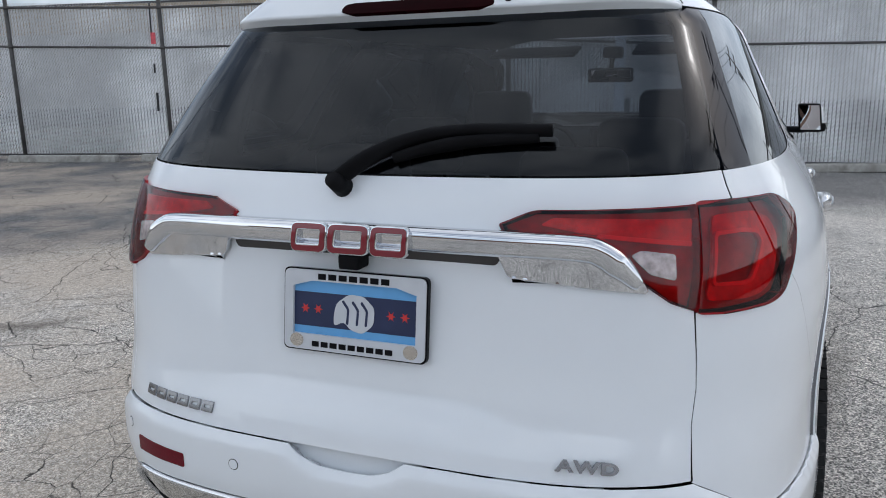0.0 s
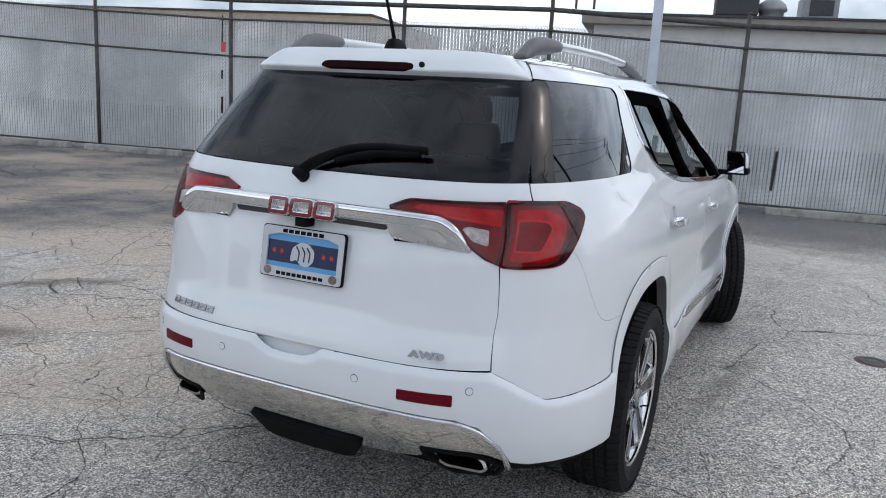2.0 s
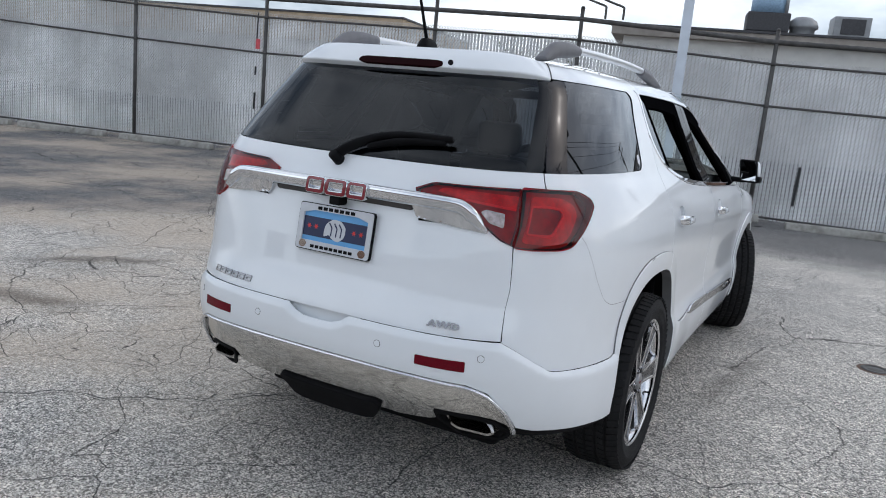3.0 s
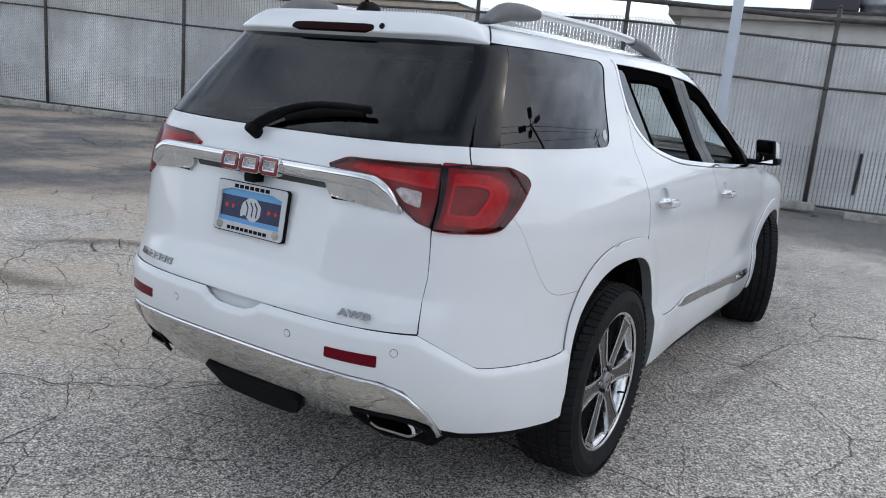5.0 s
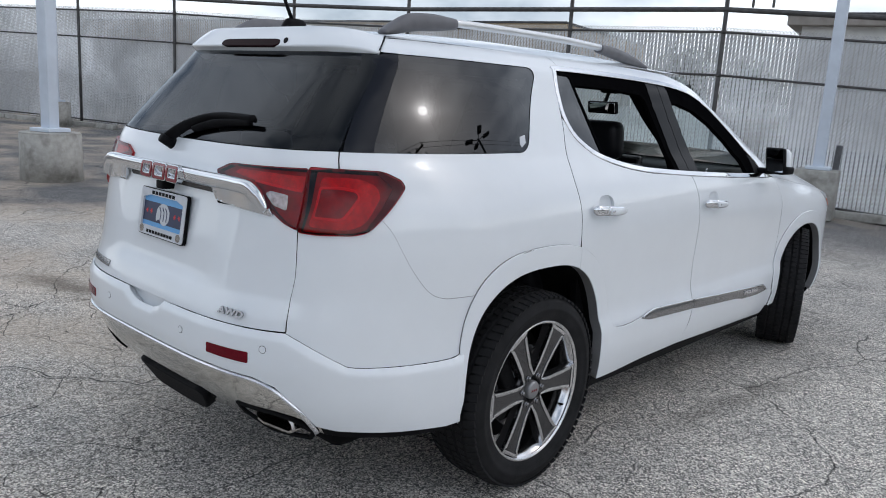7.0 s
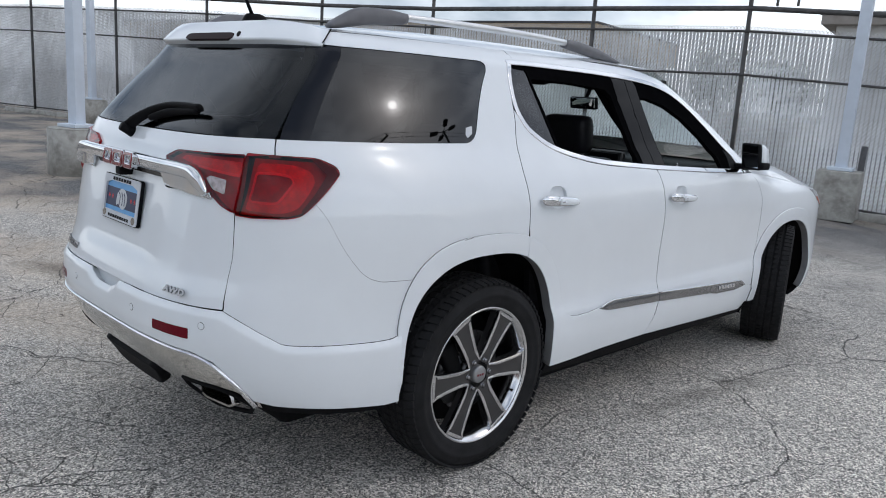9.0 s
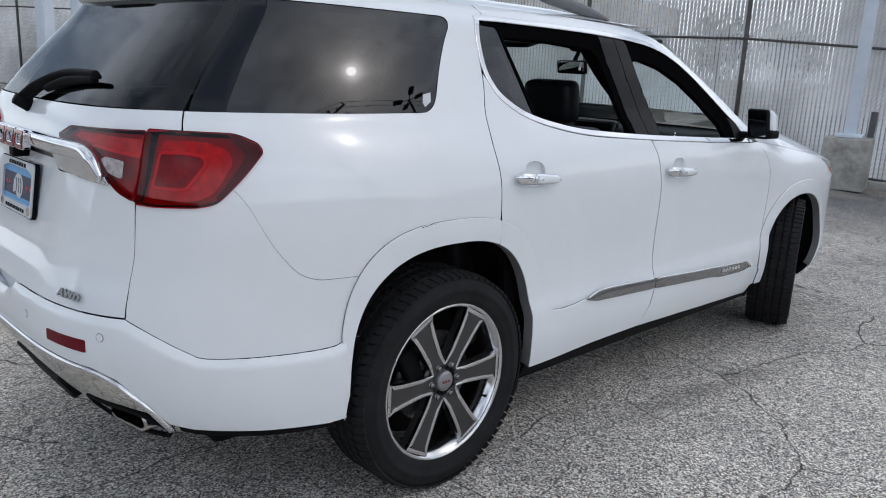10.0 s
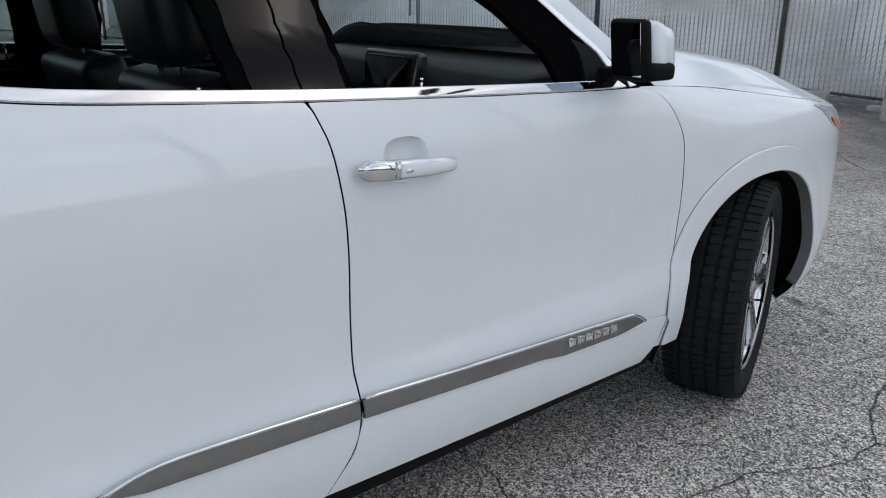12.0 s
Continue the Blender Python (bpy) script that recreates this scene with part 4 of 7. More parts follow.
lip = [("x", v, z) for v, z in ((0.0, 0.594), (0.20, 0.595), (0.40, 0.594), (0.57, 0.585), (0.627, 0.560), (0.676, 0.490), (0.694, 0.40))]
lip = chart(lip)
lipline = [(-u, z) for u, z in lip[::-1]] + lip[1:]
lipd = dense(fillet(lipline, 0.03)[3:-3], 0.02, closed=False)
pts = skin(np.array([p[0] for p in lipd]), np.array([p[1] for p in lipd]) - 0.008, 0.018)
vs, fs = sweep(pts, oval(0.007, 0.010, 8), up=lambda t, p: (0, -1, 0.2))
data_part("chrome_lip", vs, fs, CHROME, bumper, "bright chrome lip along the skirt")
tow = chart(X([(0.0, 0.412), (0.16, 0.414), (0.205, 0.420), (0.222, 0.408), (0.178, 0.352), (0.145, 0.340), (0.0, 0.333)]))
patch("tow_cover", [tow[::-1] + [(-u, z) for u, z in tow[1:-1]]], BLACK, bumper, off=0.016, flange=0.05, bevel=0.010, dip=lambda u, z: -0.014 * smoothstep(0.41, 0.34, z))
for s in (False, True):
    patch("lower_valance", [chart(X([(0.69, 0.41)]) + Y([(0.25, 0.405), (0.42, 0.380), (0.62, 0.368), (0.62, 0.335), (0.42, 0.345), (0.26, 0.36)]) + X([(0.68, 0.37)]))], BLACK, bumper, off=-0.004, mirror=s, flange=0.02)
    patch("reflector", [fillet(chart(X([(0.404, 0.632), (0.562, 0.629), (0.562, 0.661), (0.404, 0.661)])), 0.004)], REFLECTOR, bumper, off=0.0205, mirror=s, flange=0.01, step=0.03, label="dark red bumper reflector strip")
    for x, z in ((0.605, 0.677), (0.262, 0.668)):
        c = chart(X([(x, z)]))[0]
        circ = lambda r: [(c[0] + r * math.cos(a * math.pi / 10), c[1] + r * math.sin(a * math.pi / 10)) for a in range(20)]
        patch("parking_sensor", [circ(0.0098)], PAINT, bumper, off=0.0196, mirror=s, flange=0.004, step=0.02)
        patch("sensor_ring", [circ(0.0114), circ(0.0101)], BLACK, bumper, off=0.0188, mirror=s, flange=0.002, step=0.02)

# roof, windscreen, bonnet
crown = curve_of([(0.42, 1.662), (0.6, 1.684), (0.9, 1.702), (1.4, 1.716), (2.0, 1.716), (2.5, 1.694), (2.95, 1.640)])
vs, fs = [], []
kx, ky = 32, 44
cs = -1 + 2 * np.arange(kx + 1) / kx
y_back = skin(u_at("x", np.abs(cs) * 0.545, 1.655), np.full(kx + 1, 1.655))[:, 1] - 0.022 * (1 - np.abs(cs) ** 3)
for j in range(ky + 1):
    ys = y_back + (2.80 - y_back) * (j / ky)
    ws = np.where(ys < 2.6, np.abs(skin(u_at("y", np.maximum(ys, 0.60), 1.655), np.full(kx + 1, 1.655))[:, 0]), 0.545)
    zs = crown(ys) if j else np.full(kx + 1, 1.657)
    vs += list(zip(ws * cs, ys, zs - np.maximum(0.0, zs - 1.655) * np.abs(cs) ** 3.4))
for j in range(ky):
    for i in range(kx):
        a = j * (kx + 1) + i
        fs.append((a, a + 1, a + kx + 2, a + kx + 1))
data_part("roof", vs, fs, PAINT, car)
vs, fs = [], []
for j in range(25):
    t = j / 24
    for i in range(25):
        x = -1 + 2 * i / 24
        z = 1.64 - 0.50 * t
        w = 0.56 + 0.26 * t
        y = float(front_y(z)) - 0.02 - (0.10 + 0.38 * t) * abs(x) ** 2.2
        vs.append((w * x, y, z))
for j in range(24):
    for i in range(24):
        a = j * 25 + i
        fs.append((a, a + 25, a + 26, a + 1))
data_part("windscreen", vs, fs, GLASS_SCREEN, car).visible_shadow = False
bz = curve_of([(3.35, 1.245), (3.7, 1.208), (4.0, 1.165), (4.3, 1.115), (4.52, 1.055), (4.66, 1.00), (4.76, 0.935)])
vs, fs = [], []
for j in range(37):
    y = 3.35 + 1.42 * j / 36
    ze = float(bonnet_edge(y))
    xe = float(skin(u_at("y", y, ze), ze)[0])
    for i in range(41):
        x = -1 + 2 * i / 40
        a = abs(x)
        ridge = 0.014 * float(smoothstep(0.50, 0.62, a) * smoothstep(0.90, 0.74, a) * smoothstep(4.75, 4.3, y))
        vs.append((xe * x, y, ze + (float(bz(y)) - ze) * (1 - a**4.2) + ridge))
for j in range(36):
    for i in range(40):
        a = j * 41 + i
        fs.append((a, a + 1, a + 42, a + 41))
data_part("bonnet", vs, fs, PAINT, car)
fr = chart(Y([(4.70, 0.92), (4.74, 0.80), (4.74, 0.50), (4.60, 0.22)]))
patch("front_bumper", [fr[::-1] + [(U_END, 0.22), (U_END, 0.92)]], PAINT, car, step=0.06)
patch("front_bumper", [fr[::-1] + [(U_END, 0.22), (U_END, 0.92)]], PAINT, car, step=0.06, mirror=True)
HEADLAMP = mat("headlamp_lens", (0.55, 0.56, 0.58), 0.06, var=0.2, scale=40, metal=0.4, coat=1.0)
AMBER = mat("amber_reflector", (0.65, 0.12, 0.03), 0.15, var=0.1, coat=0.6)
for s in (False, True):
    hl = patch("headlamp", [fillet(chart(Y([(4.30, 0.982), (4.48, 0.955), (4.62, 0.925), (4.68, 0.84), (4.60, 0.850), (4.44, 0.905)])), 0.02)], HEADLAMP, car, off=0.004, mirror=s, step=0.03, label="clear wrap-around headlamp")
    patch("side_marker", [fillet(chart(Y([(4.44, 0.925), (4.52, 0.905), (4.60, 0.865), (4.56, 0.862), (4.47, 0.900)])), 0.008)], AMBER, hl, off=0.007, mirror=s, flange=0.003, step=0.02, label="amber side marker in the headlamp")
# ---- ground, fence, poles ----
def node_mat(name):
    m = bpy.data.materials.new(name)
    m.use_nodes = True
    return m, m.node_tree.nodes, m.node_tree.links, m.node_tree.nodes["Principled BSDF"]


def noise_node(n, l, src, scale, detail=6, rough=0.6):
    t = n.new("ShaderNodeTexNoise")
    t.inputs["Scale"].default_value, t.inputs["Detail"].default_value, t.inputs["Roughness"].default_value = scale, detail, rough
    l.new(src, t.inputs["Vector"])
    return t.outputs["Fac"]


def remap(n, l, src, a, b, c=0.0, d=1.0):
    r = n.new("ShaderNodeMapRange")
    for key, v in (("From Min", a), ("From Max", b), ("To Min", c), ("To Max", d)):
        r.inputs[key].default_value = v
    l.new(src, r.inputs["Value"])
    return r.outputs["Result"]


def mix_col(n, l, fac, a, b, blend="MIX"):
    m = n.new("ShaderNodeMix")
    m.data_type, m.blend_type = "RGBA", blend
    for slot, v in ((0, fac), (6, a), (7, b)):
        if isinstance(v, bpy.types.NodeSocket):
            l.new(v, m.inputs[slot])
        else:
            m.inputs[slot].default_value = v if slot == 0 else (*v, 1)
    return m.outputs[2]


def math_node(n, l, op, a, b=None, c=None):
    m = n.new("ShaderNodeMath")
    m.operation = op
    for i, v in enumerate((a, b, c)):
        if v is None:
            continue
        if isinstance(v, bpy.types.NodeSocket):
            l.new(v, m.inputs[i])
        else:
            m.inputs[i].default_value = v
    return m.outputs[0]


FA, FB = 13.15, 0.225  # the fence line y = FA + FB * x


def asphalt():
    """Worn asphalt with bared pale stones, patches, stains and a net of cracks."""
    m, n, l, b = node_mat("worn_asphalt")
    pos = n.new("ShaderNodeNewGeometry").outputs["Position"]
    grain = n.new("ShaderNodeTexVoronoi")
    grain.inputs["Scale"].default_value = 165
    l.new(pos, grain.inputs["Vector"])
    stone = n.new("ShaderNodeSeparateColor")
    l.new(grain.outputs["Color"], stone.inputs["Color"])
    fine = noise_node(n, l, pos, 320, 3)
    big = noise_node(n, l, pos, 0.35, 8, 0.68)
    clump = noise_node(n, l, pos, 34, 6, 0.75)
    mid = noise_node(n, l, pos, 2.3, 10, 0.78)
    xyz = n.new("ShaderNodeSeparateXYZ")
    l.new(pos, xyz.inputs[0])
    # distance from the fence line: a darker, newer lane runs along it
    lane = math_node(n, l, "SUBTRACT", math_node(n, l, "MULTIPLY_ADD", xyz.outputs["X"], FB, 0.0), xyz.outputs["Y"])
    lane = math_node(n, l, "ADD", lane, math_node(n, l, "MULTIPLY", big, 3.0))
    lane = remap(n, l, lane, -8.4, -6.0)
    # a darker resurfaced area runs slantwise to the left of the car
    slant = math_node(n, l, "MULTIPLY_ADD", xyz.outputs["X"], -1.6, xyz.outputs["Y"])
    slant = math_node(n, l, "ADD", slant, math_node(n, l, "MULTIPLY", mid, 3.0))
    lane = math_node(n, l, "MULTIPLY", remap(n, l, lane, 0.0, 1.0, 0.15, 1.0), remap(n, l, slant, 12.6, 14.0, 1.0, 0.0))
    # how bare the stones are: strong close to the car, less in the dark lane by the fence
    bare = remap(n, l, math_node(n, l, "ADD", math_node(n, l, "MULTIPLY", big, 0.7), math_node(n, l, "MULTIPLY", mid, 0.6)), 0.30, 0.78)
    bare = math_node(n, l, "MULTIPLY", bare, remap(n, l, lane, 0.0, 1.0, 0.0, 1.0))
    bare = math_node(n, l, "MINIMUM", math_node(n, l, "ADD", bare, math_node(n, l, "MULTIPLY", remap(n, l, xyz.outputs["X"], 0.9, 2.2, 0.0, 0.30), lane)), 1.0)
    base = mix_col(n, l, bare, (0.105, 0.105, 0.106), (0.485, 0.453, 0.405))
    pale = mix_col(n, l, bare, (0.24, 0.24, 0.242), (0.97, 0.915, 0.83))
    col = mix_col(n, l, remap(n, l, stone.outputs["Red"], 0.45, 0.62), base, pale)
    dark = mix_col(n, l, remap(n, l, stone.outputs["Green"], 0.62, 0.72, 0.0, 0.82), col, (0.035, 0.034, 0.034))
    col = mix_col(n, l, remap(n, l, fine, 0.35, 0.7, 0.0, 0.25), dark, (0.14, 0.138, 0.134))
    tan = math_node(n, l, "MULTIPLY", remap(n, l, noise_node(n, l, pos, 0.55, 6, 0.6), 0.43, 0.60), remap(n, l, xyz.outputs["X"], 0.3, -1.8))
    col = mix_col(n, l, math_node(n, l, "MULTIPLY", tan, 0.62), col, (0.47, 0.395, 0.315))
    grit = math_node(n, l, "MULTIPLY", remap(n, l, clump, 0.30, 0.70, 0.5, 1.8), 1.0)
    gritty = n.new("ShaderNodeMix")
    gritty.data_type, gritty.blend_type = "RGBA", "MULTIPLY"
    gritty.inputs[0].default_value = 0.75
    l.new(col, gritty.inputs[6])
    l.new(grit, gritty.inputs[7])
    col = gritty.outputs[2]
    # long oily streaks on the pale part
    for ax, ay, bx, by, wide in ((-3.20, 2.28, -3.95, 1.40, 0.13), (-2.55, 0.95, -3.45, 0.72, 0.20), (1.02, 2.0, 1.20, 3.3, 0.11)):
        ln = math.hypot(bx - ax, by - ay)
        dx, dy = (bx - ax) / ln, (by - ay) / ln
        along = math_node(n, l, "ADD", math_node(n, l, "MULTIPLY", xyz.outputs["X"], dx), math_node(n, l, "MULTIPLY_ADD", xyz.outputs["Y"], dy, -(ax * dx + ay * dy)))
        side = math_node(n, l, "ADD", math_node(n, l, "MULTIPLY", xyz.outputs["X"], -dy), math_node(n, l, "MULTIPLY_ADD", xyz.outputs["Y"], dx, ax * dy - ay * dx))
        side = math_node(n, l, "ABSOLUTE", math_node(n, l, "ADD", side, math_node(n, l, "MULTIPLY_ADD", mid, 0.5, -0.25)))
        m1 = math_node(n, l, "MULTIPLY", remap(n, l, side, wide * 0.2, wide, 1.0, 0.0), math_node(n, l, "MULTIPLY", remap(n, l, along, -0.1, 0.25), remap(n, l, along, ln - 0.3, ln + 0.15, 1.0, 0.0)))
        col = mix_col(n, l, math_node(n, l, "MULTIPLY", m1, 0.62 if ax < 0 else 0.4), col, (0.075, 0.062, 0.05))
    # two scales of cracks, wandering
    warp = n.new("ShaderNodeTexNoise")
    warp.inputs["Scale"].default_value, warp.inputs["Detail"].default_value = 1.3, 6
    l.new(pos, warp.inputs["Vector"])
    bent = n.new("ShaderNodeVectorMath")
    bent.operation = "MULTIPLY_ADD"
    l.new(warp.outputs["Color"], bent.inputs[0])
    bent.inputs[1].default_value = (0.5, 0.5, 0)
    l.new(pos, bent.inputs[2])
    masks = []
    for scale, wid, keep in ((0.55, 0.0030, 0.36), (1.7, 0.0058, 0.41), (4.2, 0.011, 0.465)):
        v = n.new("ShaderNodeTexVoronoi")
        v.feature = "DISTANCE_TO_EDGE"
        v.inputs["Scale"].default_value = scale
        l.new(bent.outputs["Vector"], v.inputs["Vector"])
        some = remap(n, l, noise_node(n, l, pos, 0.8 if scale < 1 else 0.45 * scale**0.5, 3), keep, keep + 0.08)
        line = remap(n, l, v.outputs["Distance"], wid * 0.35, wid, 1.0, 0.0)
        masks.append(math_node(n, l, "MULTIPLY", math_node(n, l, "MULTIPLY", line, remap(n, l, clump, 0.34, 0.52, 0.25, 1.0)), some))
    few = remap(n, l, xyz.outputs["X"], 0.4, 1.8, 1.0, 0.35)
    crack = math_node(n, l, "MAXIMUM", masks[0], math_node(n, l, "MULTIPLY", math_node(n, l, "MAXIMUM", masks[1], masks[2]), few))
    col = mix_col(n, l, math_node(n, l, "MULTIPLY", crack, 0.9), col, (0.018, 0.017, 0.016))
    l.new(col, b.inputs["Base Color"])
    b.inputs["Roughness"].default_value = 0.88
    b.inputs["Specular IOR Level"].default_value = 0.2
    h = math_node(n, l, "ADD", math_node(n, l, "MULTIPLY", grain.outputs["Distance"], -0.6), math_node(n, l, "MULTIPLY", crack, -2.0))
    bp = n.new("ShaderNodeBump")
    bp.inputs["Strength"].default_value, bp.inputs["Distance"].default_value = 0.55, 0.006
    l.new(h, bp.inputs["Height"])
    l.new(bp.outputs["Normal"], b.inputs["Normal"])
    return m


ASPHALT = asphalt()
DROP_X, DROP_Z = (-3.0, -0.1, 3.5, 20.0), (0.0, -0.19, -0.24, -0.30)
bm = bmesh.new()
bmesh.ops.create_grid(bm, x_segments=60, y_segments=60, size=1.0)
for v in bm.verts:
    v.co.x = math.copysign(abs(v.co.x) ** 3, v.co.x) * 900
    v.co.y = math.copysign(abs(v.co.y) ** 3, v.co.y) * 900
for x in np.linspace(-6, 6, 25):
    bmesh.ops.bisect_plane(bm, geom=bm.verts[:] + bm.edges[:] + bm.faces[:], plane_co=(x, 0, 0), plane_no=(1, 0, 0))
for y in np.linspace(4, 14, 21):
    bmesh.ops.bisect_plane(bm, geom=bm.verts[:] + bm.edges[:] + bm.faces[:], plane_co=(0, y, 0), plane_no=(0, 1, 0))
for v in bm.verts:
    v.co.z = float(np.interp(v.co.x, DROP_X, DROP_Z) * smoothstep(4.5, 11.5, v.co.y))
ground = tagged(part("ground", bm, ASPHALT), "worn grey asphalt car park with cracks and bared stones", "asphalt ground", kind="structure")

FDIR = Vector((1, FB, 0)).normalized()
FNORM = Vector((FB, -1, 0)).normalized()


def foot_z(x):
    """How far the fence's foot lies above or below the car park."""
    return float(np.interp(x, (-44, -21, -13.1, -3.5, -0.1, 3.5, 20), (0.10, 0.07, 0.0, 0.0, -0.19, -0.24, -0.30)))


def rail_z(x):
    """How far the fence's rails rise or fall along it."""
    return float(np.interp(x, (-44, -25.4, -21, -17.1, -13.1, -9.95, -3.5, -0.1, 3.5, 20), (0.75, 0.53, 0.42, 0.31, 0.12, 0.02, 0.0, -0.19, -0.24, -0.30)))


def on_fence(x, z=0.0, d=0.0):
    return Vector((x, FA + FB * x, z)) + FNORM * d


STEEL = mat("galvanised_steel_weathered", (0.55, 0.55, 0.55), 0.5, metal=0.2, var=0.25, scale=8, dirt=(0.12, 0.09, 0.07), dirt_at=(0.55, 0.8))
DARK_STEEL = mat("dark_weathered_steel", (0.085, 0.082, 0.08), 0.6, metal=0.4, var=0.3, scale=9)
SLAT = mat("grey_white_privacy_slat", (0.85, 0.86, 0.87), 0.5, var=0.06, scale=30, dirt=(0.52, 0.52, 0.51), dirt_at=(0.5, 0.9), dirt_scale=2.0, piece=0.07)
CONCRETE = mat("weathered_concrete", (0.38, 0.37, 0.34), 0.9, var=0.15, scale=14, bump=0.4, bump_scale=60, dirt=(0.17, 0.16, 0.14), dirt_at=(0.48, 0.75), dirt_scale=4)
POLE_PAINT = mat("pale_blue_painted_steel", (0.62, 0.68, 0.76), 0.45, var=0.06, scale=5, dirt=(0.42, 0.40, 0.38), dirt_at=(0.62, 0.85))


def translucent(m, share, color):
    """Lets some light through a thin plastic surface."""
    n, l = m.node_tree.nodes, m.node_tree.links
    t = n.new("ShaderNodeBsdfTranslucent")
    t.inputs["Color"].default_value = (*color, 1)
    mx = n.new("ShaderNodeMixShader")
    mx.inputs["Fac"].default_value = share
    l.new(n["Principled BSDF"].outputs["BSDF"], mx.inputs[1])
    l.new(t.outputs["BSDF"], mx.inputs[2])
    l.new(mx.outputs["Shader"], n["Material Output"].inputs["Surface"])


translucent(SLAT, 0.62, (0.92, 0.93, 0.94))


def weathered(m, low, high):
    """Broad lighter and darker patches over a surface, where it was cleaned and painted over."""
    n, l = m.node_tree.nodes, m.node_tree.links
    pos = n.new("ShaderNodeNewGeometry").outputs["Position"]
    broad = remap(n, l, noise_node(n, l, pos, 0.55, 5, 0.6), 0.38, 0.62, low, high)
    fine = remap(n, l, noise_node(n, l, pos, 3.0, 4, 0.7), 0.3, 0.7, 0.92, 1.08)
    grey = n.new("ShaderNodeCombineColor")
    for k in range(3):
        l.new(math_node(n, l, "MULTIPLY", broad, fine), grey.inputs[k])
    for node, slot in ((n["Principled BSDF"], "Base Color"), (next(q for q in n if q.type == "BSDF_TRANSLUCENT"), "Color")):
        sock = node.inputs[slot]
        src = sock.links[0].from_socket if sock.links else tuple(sock.default_value)[:3]
        l.new(mix_col(n, l, 1.0, src, grey.outputs[0], "MULTIPLY"), sock)


weathered(SLAT, 0.84, 1.16)
ALLOY = mat("machined_alloy", (0.66, 0.66, 0.67), 0.16, metal=1.0, var=0.04, scale=90)
# ---- wheels ----
def make_tyre(parent):
    """A road tyre with rounded shoulders, grooves and tread blocks."""
    prof = [(0.272, -0.100), (0.285, -0.112), (0.320, -0.119), (0.350, -0.116), (0.368, -0.106), (0.377, -0.095)]
    for x in (-0.062, -0.022, 0.022, 0.062):
        prof += [(0.3805, x - 0.006), (0.373, x - 0.0045), (0.373, x + 0.0045), (0.3805, x + 0.006)]
    prof += [(0.377, 0.095), (0.368, 0.106), (0.350, 0.116), (0.335, 0.1185), (0.333, 0.1205), (0.322, 0.1205), (0.320, 0.119), (0.300, 0.117), (0.285, 0.112), (0.272, 0.100)]
    vs, fs = lathe([(r, h) for r, h in prof], 90)
    tyre = data_part("tyre", vs, fs, RUBBER, parent, "black rubber tyre with worn tread")
    bm = bmesh.new()
    for i in range(72):
        a = 2 * math.pi * i / 72
        for x, w, sk in ((-0.092, 0.045, 10), (-0.042, 0.026, -14), (0.0, 0.028, 14), (0.042, 0.026, -14), (0.092, 0.045, 10)):
            r = 0.3815 if abs(x) < 0.07 else 0.377
            m = pose(0, 0, 0, math.degrees(a)) @ pose(x, 0, r - 0.001, 0, 0 if abs(x) < 0.07 else math.copysign(14, x), sk)
            q = bmesh.ops.create_cube(bm, size=1.0)["verts"]
            for v in q:
                v.co = Vector((v.co.x * w, v.co.y * 0.0255, v.co.z * 0.008))
            bmesh.ops.transform(bm, matrix=m, verts=q)
    part("tread", bm, RUBBER, tyre, smooth=False)
    return tyre


